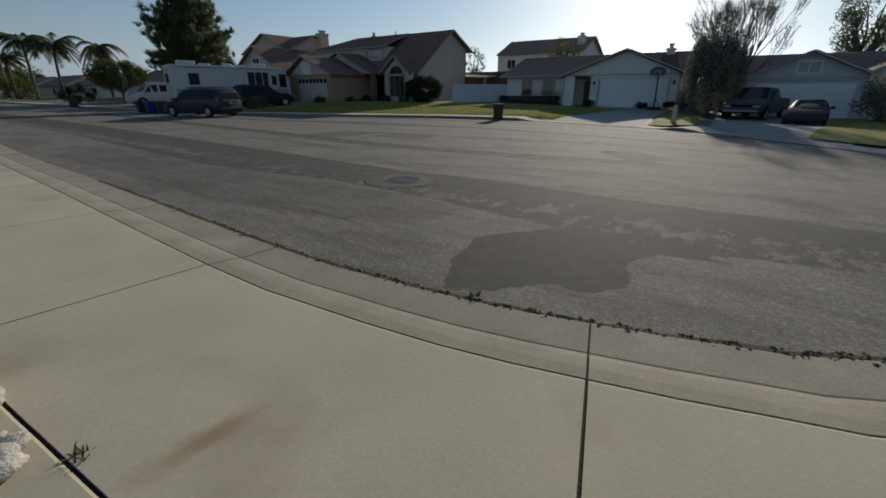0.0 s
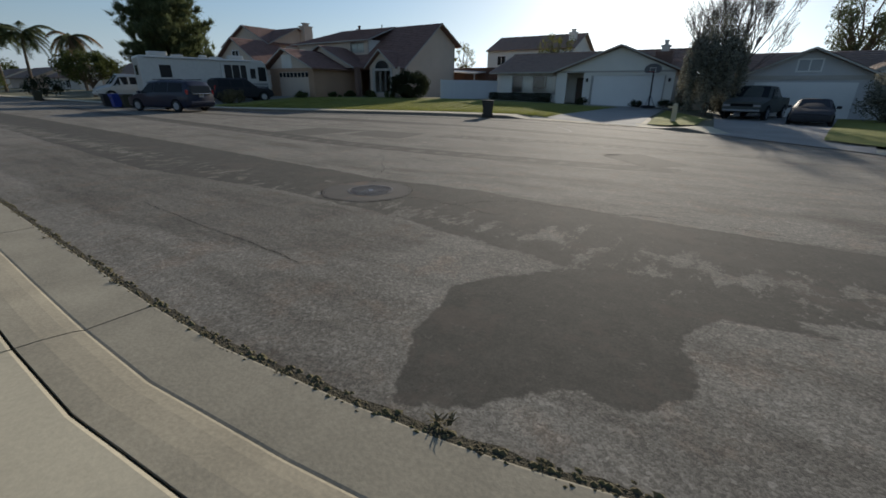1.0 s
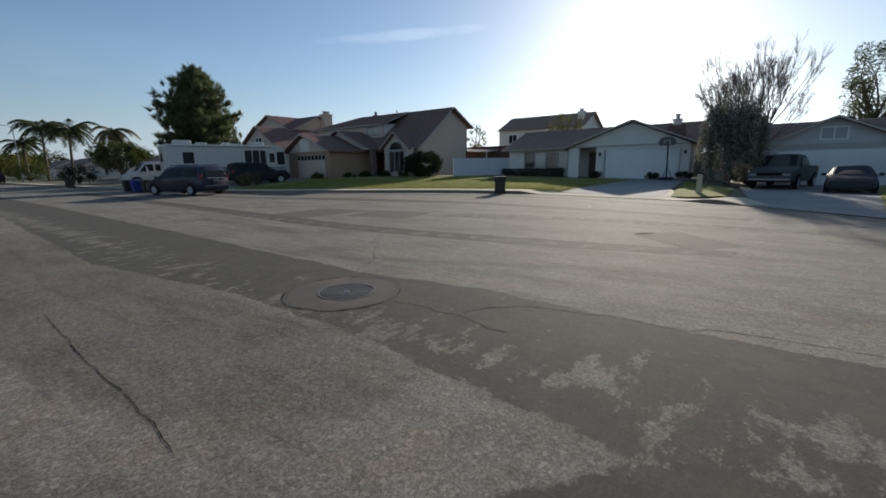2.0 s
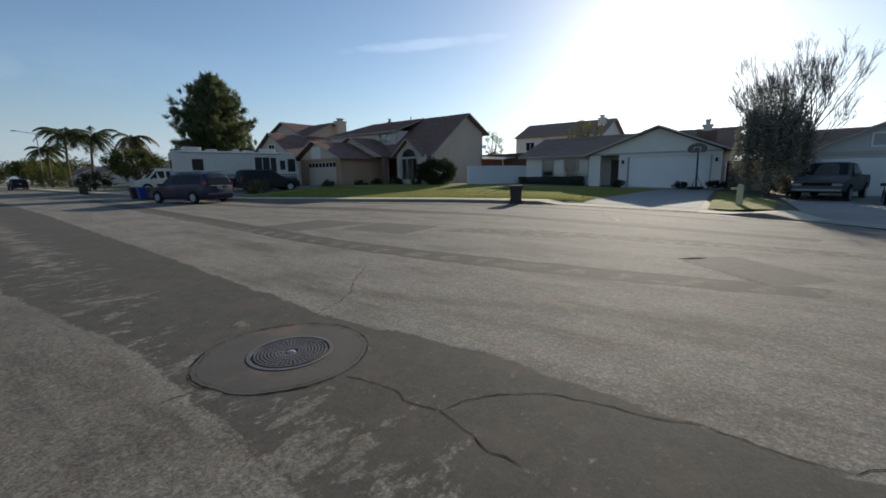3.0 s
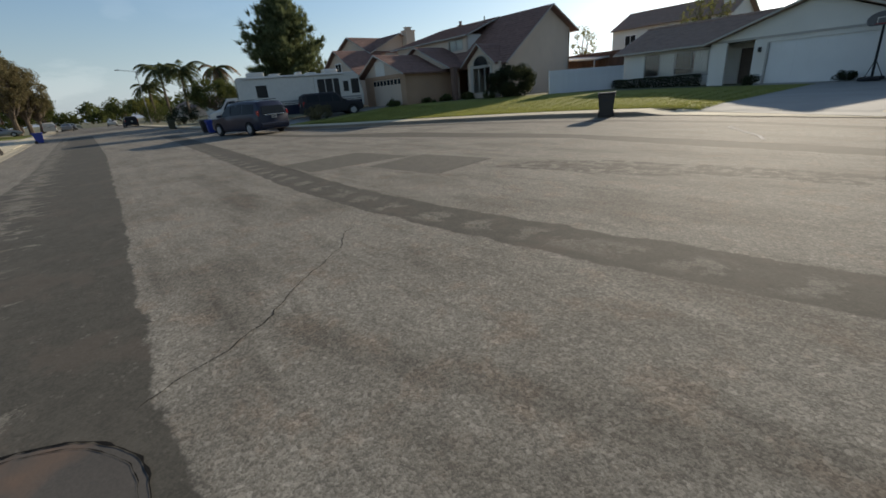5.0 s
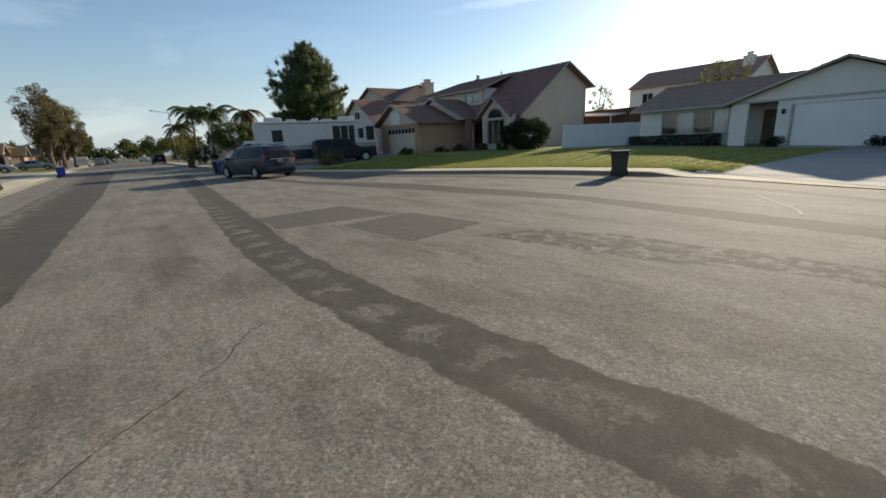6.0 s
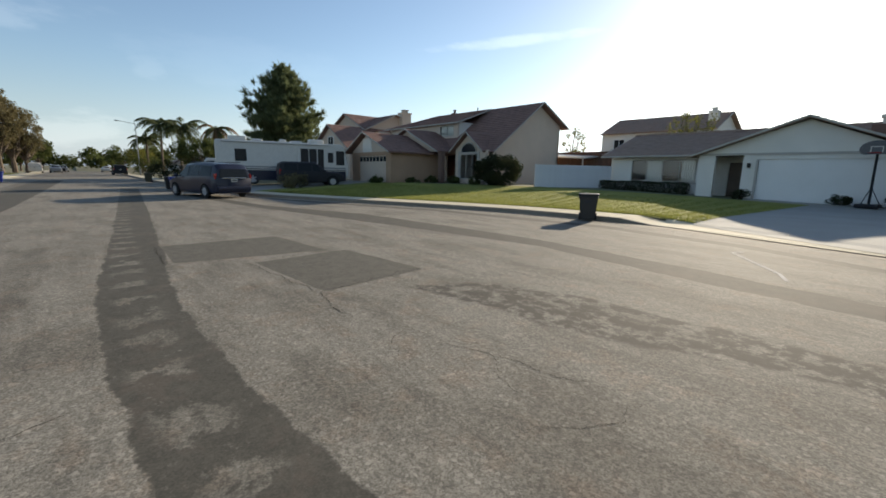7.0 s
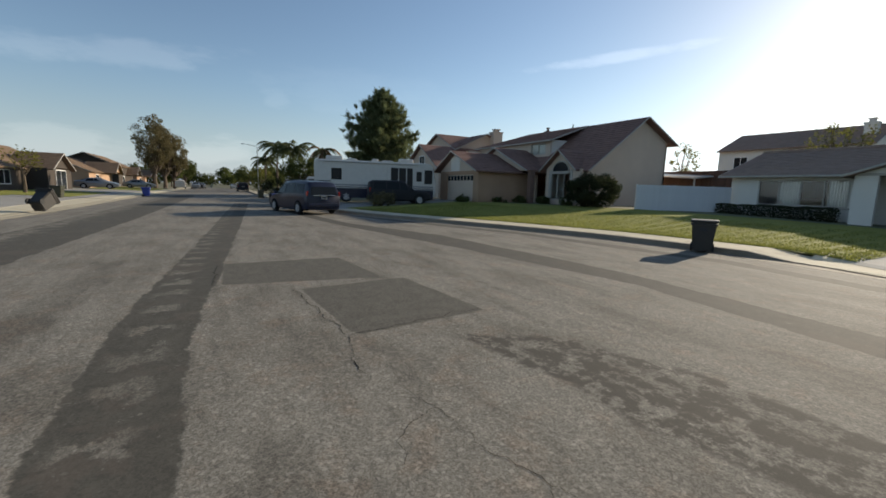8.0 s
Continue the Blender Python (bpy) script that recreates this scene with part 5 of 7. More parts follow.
def vehicle(name, at, turn, label, category, paint, sections, wheels, windows, ends, tyre=0.33, extra=None, group=""):
    """sections: (x, half width at sill, at belt, at roof, z sill, z belt, z roof), back to front; x forward."""
    v = thing(name, at, turn, label, category, group)
    bm, rows = bm_new(), []

    def ring(s):
        x, ws, wb, wr, zs, zb, zr = s
        zm = zs + (zb - zs) * 0.45
        half = [(0, zs), (ws * 0.9, zs), (ws, zs + 0.06), (wb + 0.01, zm), (wb, zb), (wr + (wb - wr) * 0.12, zr - (zr - zb) * 0.12), (wr * 0.9, zr - 0.01), (wr * 0.5, zr + 0.012), (0, zr + 0.016)]
        return [(x, y, z) for y, z in half] + [(x, -y, z) for y, z in half[-2:0:-1]]

    for s in sections:
        rows.append([bm.verts.new(p) for p in ring(s)])
    n = len(rows[0])
    for a, b in zip(rows, rows[1:]):
        for j in range(n):
            bm.faces.new((a[j], a[(j + 1) % n], b[(j + 1) % n], b[j]))
    bm.faces.new(rows[0])
    bm.faces.new(rows[-1][::-1])
    body = part("body", bm, paint, v, smooth=True)
    body.data.set_sharp_from_angle(angle=radians(32))

    def at_x(x):
        for a, b in zip(sections, sections[1:]):
            if a[0] <= x <= b[0]:
                f = (x - a[0]) / (b[0] - a[0])
                return [p + (q - p) * f for p, q in zip(a, b)]
        return sections[-1]

    for x0, x1, x2, x3, lo, hi in windows:
        # side panes: bottom x0..x1, top x3..x2, between shares lo and hi of the height from belt to roof
        for side in (1, -1):
            pts = []
            for x, f in ((x0, lo), (x1, lo), (x2, hi), (x3, hi)):
                s = at_x(x)
                y = s[2] + (s[3] + (s[2] - s[3]) * 0.12 - s[2]) * f / 0.88
                pts.append(Vector((x, side * (y + 0.012), s[5] + (s[6] - s[5]) * f)))
            bm = bm_new()
            prism(bm, pts, (0, -side * 0.03, 0))
            part("window", bm, CARGLASS, v)
    for kind, x0, z0, x1, z1, w0, w1 in ends:
        # panes across the front or the back: lower edge x0, z0 with half width w0; upper x1, z1, w1
        bm = bm_new()
        out = 0.014 if kind == "front" else -0.014
        prism(bm, [(x0 + out, -w0, z0 + 0.012), (x0 + out, w0, z0 + 0.012), (x1 + out, w1, z1 + 0.012), (x1 + out, -w1, z1 + 0.012)], (-out * 2, 0, -0.02))
        part("windscreen" if kind == "front" else "rear_window", bm, CARGLASS, v)
    for x, y in wheels:
        for side in (1, -1):
            bm = bm_new()
            arch = [(x + tyre * 1.2 * math.cos(math.pi * k / 14), 0, tyre + tyre * 1.2 * math.sin(math.pi * k / 14)) for k in range(15)] + [(x - tyre * 1.2, 0, 0.2), (x + tyre * 1.2, 0, 0.2)]
            prism(bm, [(p[0], side * (y + 0.115), p[2]) for p in arch], (0, -side * 0.2, 0))
            part("wheel_arch", bm, TAR, v)
            wheel(v, x, side * (y + 0.03), tyre, side)
    back, front = sections[0], sections[-1]
    for side in (1, -1):
        bm = bm_new()
        soft_box(bm, (front[0] - 0.2, min(side * front[2] * 0.6, side * front[2] * 0.97), front[5] - 0.22), (front[0] + 0.03, max(side * front[2] * 0.6, side * front[2] * 0.97), front[5] - 0.04), 0.03)
        part("headlight", bm, CLEARLENS, v)
        bm = bm_new()
        s = at_x(front[0] - 1.25)
        soft_box(bm, (front[0] - 1.5, min(side * s[2], side * (s[2] + 0.2)), s[5] + 0.02), (front[0] - 1.35, max(side * s[2], side * (s[2] + 0.2)), s[5] + 0.17), 0.04)
        part("mirror", bm, paint, v)
    for z, w, name2 in ((back[4] + 0.2, back[2], "rear_bumper"),):
        bm = bm_new()
        soft_box(bm, (back[0] - 0.08, -w * 0.97, z - 0.1), (back[0] + 0.1, w * 0.97, z + 0.1), 0.05)
        part(name2, bm, paint, v)
    bm = bm_new()
    soft_box(bm, (front[0] - 0.08, -front[2] * 0.97, front[4] + 0.05), (front[0] + 0.07, front[2] * 0.97, front[4] + 0.27), 0.05)
    part("front_bumper", bm, paint, v)
    bm = bm_new()
    zz = back[4] + 0.52
    box(bm, (back[0] - 0.035, -0.16, zz), (back[0] - 0.022, 0.16, zz + 0.15))
    plate = part("number_plate", bm, WHITEPAINT, v, "pale number plate")
    bm = bm_new()
    box(bm, (back[0] - 0.04, -0.12, zz + 0.05), (back[0] - 0.036, 0.12, zz + 0.1))
    part("plate_bar", bm, VANBLUE, plate)
    return v


def tail_lights(v, x, y, z0, z1, w=0.16, deep=0.12):
    for side in (1, -1):
        bm = bm_new()
        soft_box(bm, (x - 0.03, min(side * y, side * (y - w)), z0), (x + deep, max(side * y, side * (y - w)) , z1), 0.03)
        part("tail_light", bm, REDLENS, v)


MINIVAN = [(-2.48, 0.86, 0.88, 0.70, 0.30, 0.98, 1.02), (-2.42, 0.9, 0.94, 0.74, 0.26, 1.02, 1.45), (-2.2, 0.95, 0.98, 0.76, 0.24, 1.03, 1.68), (-1.6, 0.97, 0.99, 0.78, 0.22, 1.02, 1.74), (-0.4, 0.97, 1.0, 0.79, 0.22, 1.0, 1.76), (0.5, 0.97, 1.0, 0.76, 0.22, 0.99, 1.70), (1.35, 0.97, 0.98, 0.66, 0.24, 0.98, 1.12), (1.9, 0.95, 0.95, 0.74, 0.26, 0.88, 0.98), (2.35, 0.88, 0.88, 0.7, 0.3, 0.74, 0.82), (2.52, 0.76, 0.74, 0.6, 0.34, 0.6, 0.66)]
van = vehicle("minivan", (-28.9, 14.45, 0.0), 195, "dark blue minivan parked by the kerb", "minivan", VANBLUE, MINIVAN, ((-1.55, 0.9), (1.5, 0.9)),
              [(-2.15, -1.05, -1.1, -2.05, 0.1, 0.8), (-0.98, 0.05, 0.0, -1.02, 0.1, 0.82), (0.12, 1.2, 0.5, 0.08, 0.1, 0.8)], [("front", 1.3, 1.12, 0.55, 1.66, 0.68, 0.62), ("back", -2.49, 1.04, -2.43, 1.43, 0.72, 0.64)], 0.33)
tail_lights(van, -2.44, 0.94, 0.95, 1.22, 0.1)
bm = bm_new()
for side in (1, -1):
    tube(bm, (-2.0, side * 0.66, 1.79), (0.3, side * 0.66, 1.77), 0.02, 0.02, 6)
part("roof_rack", bm, BLACKPAINT, van)
bm = bm_new()
soft_box(bm, (-2.56, -0.62, 0.98), (-2.44, 0.62, 1.03), 0.015)
part("chrome_strip", bm, CHROME, van)

PICKUP = [(-2.75, 0.86, 0.92, 0.9, 0.5, 1.0, 1.12), (-2.7, 0.93, 0.97, 0.94, 0.46, 1.05, 1.2), (-1.0, 0.95, 0.98, 0.95, 0.42, 1.06, 1.22), (-0.72, 0.95, 0.98, 0.76, 0.42, 1.16, 1.3), (-0.5, 0.95, 0.98, 0.74, 0.42, 1.16, 1.78), (0.6, 0.95, 0.98, 0.74, 0.42, 1.16, 1.8), (1.3, 0.95, 0.97, 0.76, 0.42, 1.14, 1.22), (2.3, 0.94, 0.95, 0.84, 0.44, 1.02, 1.12), (2.7, 0.88, 0.88, 0.78, 0.5, 0.9, 0.98)]


def pickup(at, turn, label, paint):
    v = vehicle("pickup_truck", at, turn, label, "pickup truck", paint, PICKUP, ((-1.75, 0.885), (1.75, 0.885)), [(-0.5, 0.2, 0.15, -0.45, 0.12, 0.82), (0.26, 1.1, 0.6, 0.22, 0.12, 0.8)],
                [("front", 1.28, 1.22, 0.66, 1.74, 0.74, 0.64), ("back", -0.7, 1.32, -0.52, 1.72, 0.7, 0.64)], 0.38)
    tail_lights(v, -2.76, 0.96, 0.85, 1.12, 0.12)
    bm = bm_new()
    soft_box(bm, (-2.92, -0.93, 0.5), (-2.74, 0.93, 0.68), 0.04)
    part("chrome_bumper", bm, CHROME, v, "bright rear bumper")
    bm = bm_new()
    soft_box(bm, (2.62, -0.86, 0.52), (2.8, 0.86, 0.62), 0.03)
    part("chrome_bumper", bm, GREYPAINT, v, "bright front bumper")
    bm = bm_new()
    soft_box(bm, (2.66, -0.5, 0.72), (2.74, 0.5, 0.9), 0.02)
    part("grille", bm, TAR, v)
    return v


pickup((0.85, 31.7, land(0.85, 31.7) + 0.03), 255, "dark green pickup truck parked nose out on the driveway", GREENPAINT)
SEDAN = [(-2.25, 0.8, 0.82, 0.7, 0.34, 0.84, 0.92), (-2.1, 0.86, 0.88, 0.72, 0.28, 0.9, 1.02), (-1.55, 0.88, 0.9, 0.66, 0.24, 0.92, 1.06), (-0.8, 0.88, 0.91, 0.62, 0.22, 0.92, 1.38), (0.1, 0.88, 0.91, 0.62, 0.22, 0.91, 1.42), (1.0, 0.88, 0.9, 0.66, 0.22, 0.9, 1.0), (1.8, 0.86, 0.86, 0.7, 0.25, 0.78, 0.86), (2.25, 0.76, 0.76, 0.6, 0.32, 0.62, 0.68)]


def sedan(at, turn, label, paint):
    v = vehicle("car", at, turn, label, "car", paint, SEDAN, ((-1.3, 0.81), (1.35, 0.81)), [(-1.15, -0.25, -0.3, -0.85, 0.12, 0.8), (-0.18, 0.75, 0.2, -0.22, 0.12, 0.8)],
                [("front", 0.95, 1.0, 0.2, 1.39, 0.66, 0.54), ("back", -1.6, 1.06, -0.88, 1.35, 0.64, 0.54)], 0.31)
    tail_lights(v, -2.2, 0.84, 0.7, 0.86, 0.26)
    return v


low_car = sedan((2.95, 27.95, land(2.95, 27.95) + 0.02), 263, "small dark car parked nose out on the driveway", DARKGREYPAINT)
low_car.scale = (0.88, 0.88, 0.82)
SUV = [(-2.3, 0.86, 0.88, 0.72, 0.36, 1.02, 1.1), (-2.25, 0.9, 0.93, 0.76, 0.32, 1.05, 1.6), (-2.0, 0.92, 0.95, 0.78, 0.3, 1.06, 1.74), (0.2, 0.92, 0.95, 0.78, 0.3, 1.04, 1.76), (0.95, 0.92, 0.94, 0.72, 0.3, 1.03, 1.12), (1.9, 0.9, 0.9, 0.78, 0.34, 0.94, 1.04), (2.25, 0.82, 0.82, 0.7, 0.4, 0.78, 0.86)]


def suv(at, turn, label, paint):
    v = vehicle("suv", at, turn, label, "car", paint, SUV, ((-1.4, 0.86), (1.4, 0.86)), [(-2.0, -1.1, -1.12, -1.92, 0.1, 0.8), (-1.02, -0.1, -0.12, -1.0, 0.1, 0.8), (-0.02, 0.85, 0.25, -0.04, 0.1, 0.78)],
                [("front", 0.93, 1.13, 0.24, 1.71, 0.72, 0.64), ("back", -2.29, 1.1, -2.1, 1.64, 0.74, 0.66)], 0.36)
    tail_lights(v, -2.28, 0.93, 0.85, 1.2, 0.1)
    return v


def motorhome(at, turn):
    v = thing("motorhome", at, turn, "long white motorhome with dark windows parked on the driveway", "motorhome")
    L, W, Z0, Z1 = 9.7, 2.5, 0.45, 3.3
    bm = bm_new()
    poly = [(-L / 2, 0, 0.75), (-L / 2, 0, Z1 - 0.1), (-L / 2 + 0.15, 0, Z1), (L / 2 - 0.5, 0, Z1), (L / 2 - 0.15, 0, Z1 - 0.25), (L / 2 + 0.1, 0, 1.7), (L / 2 + 0.15, 0, 0.95), (L / 2, 0, 0.55), (-L / 2 + 0.3, 0, 0.55)]
    prism(bm, [(x, W / 2, z) for x, _, z in poly], (0, -W, 0))
    bmesh.ops.bevel(bm, geom=list(bm.edges), offset=0.07, segments=3, affect="EDGES", profile=0.6)
    part("body", bm, WHITEPAINT, v)
    y = -W / 2
    for x0, x1, z0, z1 in ((-3.55, -2.75, 1.75, 2.65), (1.15, 1.78, 1.55, 2.85), (1.84, 2.42, 1.55, 2.85), (2.5, 2.98, 1.2, 2.85), (3.3, 3.75, 1.8, 2.6), (3.98, 4.66, 1.6, 2.75)):
        for side in (1, -1):
            bm = bm_new()
            soft_box(bm, (x0, side * (W / 2) - 0.012, z0), (x1, side * (W / 2) + 0.012, z1), 0.008, 1)
            part("window", bm, CARGLASS, v)
    bm = bm_new()
    soft_box(bm, (-L / 2 - 0.012, -0.55, 1.9), (-L / 2 + 0.02, 0.55, 2.6), 0.008, 1)
    part("window", bm, CARGLASS, v)
    bm = bm_new()
    prism(bm, [(L / 2 - 0.1, -1.1, 2.95), (L / 2 - 0.1, 1.1, 2.95), (L / 2 + 0.12, 1.1, 1.75), (L / 2 + 0.12, -1.1, 1.75)], (0.02, 0, 0))
    part("windscreen", bm, CARGLASS, v)
    for z0, z1, m2, nm in ((1.28, 1.42, GREYPAINT, "stripe"), (0.34, 1.1, VANBLUE, "skirt"), (1.16, 1.22, VANBLUE, "stripe")):
        for side in (1, -1):
            bm = bm_new()
            box(bm, (-L / 2 + 0.25, side * (W / 2) - 0.01, z0), (L / 2 - 0.1, side * (W / 2) + 0.008, z1))
            part(nm, bm, m2, v)
    bm = bm_new()
    soft_box(bm, (0.9, -W / 2 - 0.1, 1.3), (1.16, -W / 2 + 0.01, 2.95), 0.02)
    part("slide_out", bm, WHITEPAINT, v)
    bm = bm_new()
    tube(bm, (-4.4, -W / 2 - 0.06, Z1 - 0.12), (3.4, -W / 2 - 0.06, Z1 - 0.12), 0.07, 0.07, 8)
    part("awning_roll", bm, WHITEPAINT, v)
    for x, l, h in ((-3.3, 1.3, 0.36), (-1.9, 0.8, 0.2), (1.0, 0.9, 0.16), (2.6, 1.2, 0.36), (0.0, 0.5, 0.25)):
        bm = bm_new()
        soft_box(bm, (x - l / 2, -0.4, Z1 - 0.02), (x + l / 2, 0.4, Z1 + h), 0.1, 3)
        part("roof_unit", bm, WHITEPAINT, v)
    for x in (-2.4, 3.2):
        for side in (1, -1):
            wheel(v, x, side * 1.12, 0.45, side, 0.26)
    return v


motorhome((-38.3, 22.0, 0.3), 76.6)
suv((-34.0, 22.4, 0.3), 76.6, "dark boxy suv beside the motorhome", BLACKPAINT)
CARGO = [(-2.6, 0.9, 0.94, 0.8, 0.4, 1.1, 1.95), (-2.5, 0.94, 0.98, 0.84, 0.36, 1.15, 2.05), (0.8, 0.96, 1.0, 0.84, 0.34, 1.12, 2.08), (1.5, 0.96, 0.99, 0.74, 0.34, 1.1, 1.25), (2.2, 0.92, 0.92, 0.8, 0.36, 0.95, 1.05), (2.5, 0.82, 0.82, 0.7, 0.4, 0.8, 0.88)]
cargo = vehicle("cargo_van", (-44.8, 18.6, 0.25), 262, "white cargo van parked behind the motorhome", "van", WHITEPAINT, CARGO, ((-1.6, 0.905), (1.6, 0.905)), [(-2.3, -1.2, -1.2, -2.25, 0.15, 0.75), (-1.1, 0.1, 0.1, -1.1, 0.15, 0.75), (0.25, 1.35, 0.85, 0.25, 0.15, 0.78)],
                [("front", 1.48, 1.26, 0.84, 2.02, 0.74, 0.72), ("back", -2.6, 1.25, -2.55, 1.85, 0.75, 0.7)], 0.36)
tail_lights(cargo, -2.6, 0.94, 0.9, 1.2, 0.1)
suv((-96.0, 15.0, 0.0), 181, "dark suv parked along the street", BLACKPAINT)
sedan((-74.3, -3.2, 0.31), 90, "grey car parked on a driveway", GREYPAINT)
sedan((-92.0, -1.0, 0.25), 90, "silver car parked across a front drive", GREYPAINT)
suv((-106.0, 4.0, 0.1), 183, "white suv parked on a driveway", WHITEPAINT)
for x, y, p, w in ((-118, 6.4, GREYPAINT, "silver"), (-126, 6.8, BLACKPAINT, "black"), (-134, 7.2, GREYPAINT, "grey"), (-140, 15.2, WHITEPAINT, "white")):
    sedan((x, y, 0.0), 180, w + " car parked far down the street", p)

# ---- bins, fences, posts ----
def wheelie_bin(at, turn, label, material, tilt=0.0):
    v = thing("wheelie_bin", at, 0, label, "bin", "street bins")
    v.matrix_basis = pose(*at, 0, tilt, turn)
    bm = bm_new()
    lo = [(-0.24, -0.22, 0.05), (0.24, -0.22, 0.05), (0.24, 0.22, 0.05), (-0.24, 0.22, 0.05)]
    hi = [(-0.34, -0.29, 0.82), (0.31, -0.29, 0.82), (0.31, 0.29, 0.82), (-0.34, 0.29, 0.82)]
    a, b = [bm.verts.new(p) for p in lo], [bm.verts.new(p) for p in hi]
    bm.faces.new(a[::-1])
    bm.faces.new(b)
    for i in range(4):
        bm.faces.new((a[i], a[(i + 1) % 4], b[(i + 1) % 4], b[i]))
    bmesh.ops.bevel(bm, geom=list(bm.edges), offset=0.03, segments=2, affect="EDGES")
    part("body", bm, material, v)
    bm = bm_new()
    soft_box(bm, (-0.38, -0.32, 0.82), (0.34, 0.32, 0.89), 0.03)
    part("lid", bm, material, v)
    bm = bm_new()
    soft_box(bm, (-0.36, -0.31, 0.74), (0.33, 0.31, 0.8), 0.015)
    part("rim", bm, material, v)
    bm = bm_new()
    tube(bm, (-0.42, -0.25, 0.82), (-0.42, 0.25, 0.82), 0.018, 0.018, 8)
    part("handle", bm, material, v)
    bm = bm_new()
    box(bm, (0.296, -0.1, 0.6), (0.302, 0.1, 0.68), pose(0, 0, 0))
    part("emblem", bm, DARKGREYPAINT, v, "small dull grey emblem plate")
    for y in (-0.25, 0.25):
        bm = bm_new()
        tube(bm, (-0.24, y - 0.03, 0.12), (-0.24, y + 0.03, 0.12), 0.12, 0.12, 16)
        part("wheel", bm, RUBBER, v)
    return v


wheelie_bin((-10.97, 21.75, 0.0), 299, "dark brown wheeled bin standing in the gutter", BINBLACK)
wheelie_bin((-35.2, 13.9, 0.0), 270, "blue wheeled bin at the kerb", BINBLUE)
wheelie_bin((-36.4, 13.8, 0.0), 270, "black wheeled bin at the kerb", BINBLACK)
wheelie_bin((-34.3, 14.2, 0.0), 270, "dark olive wheeled bin behind the minivan", BINGREEN)
wheelie_bin((-53.8, 14.5, 0.0), 270, "olive wheeled bin in the street", BINGREEN)
wheelie_bin((-53.2, 4.4, 0.0), 90, "blue wheeled bin at the kerb", BINBLUE)
wheelie_bin((-43.5, 0.4, 0.1), 80, "olive wheeled bin on the driveway", BINGREEN)
wheelie_bin((-27.9, 3.55, 0.25), 160, "black wheeled bin tipped over on the kerb", BINBLACK, 58)


def board_fence(name, a, b, height, z0, material, label, board_w=0.145, cap=False):
    f = thing(name, (a[0], a[1], z0), math.degrees(math.atan2(b[1] - a[1], b[0] - a[0])), label, "fence")
    L = math.hypot(b[0] - a[0], b[1] - a[1])
    n = int(L / board_w)
    rng = random.Random(n)
    me = None
    for k in range(n):
        if me is None:
            bm = bm_new()
            soft_box(bm, (0.003, -0.012, 0.0), (L / n - 0.003, 0.012, height), 0.004, 1)
            ob = part("board", bm, material, f)
            me = ob.data
        else:
            ob = new("board", me)
            ob.parent = f
        ob.location = (k * L / n, rng.uniform(-0.003, 0.003), rng.uniform(-0.012, 0.012) if not cap else 0)
    for z in (0.3, height - 0.3):
        bm = bm_new()
        box(bm, (0, 0.015, z), (L, 0.055, z + 0.09))
        part("rail", bm, material, f)
    for k in range(int(L / 2.4) + 1):
        bm = bm_new()
        x = min(k * 2.4, L - 0.1)
        box(bm, (x, 0.056, -0.2), (x + 0.09, 0.146, height + 0.02))
        part("post", bm, material, f)
    return f


PALEVINYL = mat("pale_vinyl", (0.62, 0.64, 0.66), (0.54, 0.56, 0.58), rough=0.5, scale=1, fine=20, bump=0.04, piece=0.02)
board_fence("fence", (-21.4, 32.9), (-18.75, 38.3), 1.75, 0.4, PALEVINYL, "pale grey-white board fence between two houses", 0.2, True)
board_fence("fence", (-31.5, 46.5), (-17.0, 46.5), 2.1, 1.6, WOOD, "dark red-brown wooden fence behind the yards")
board_fence("fence", (-4.0, 39.5), (-0.2, 36.5), 1.9, 0.2, WOOD, "dark brown wooden side fence between two houses")
PALEWOOD = mat("pale_fence_wood", (0.36, 0.3, 0.22), (0.26, 0.21, 0.15), rough=0.85, scale=2, fine=25, bump=0.3, piece=0.1)
board_fence("gate", (-3.4, 37.2), (-1.6, 36.0), 1.7, 0.2, PALEWOOD, "weathered pale wooden gate beside the garage")


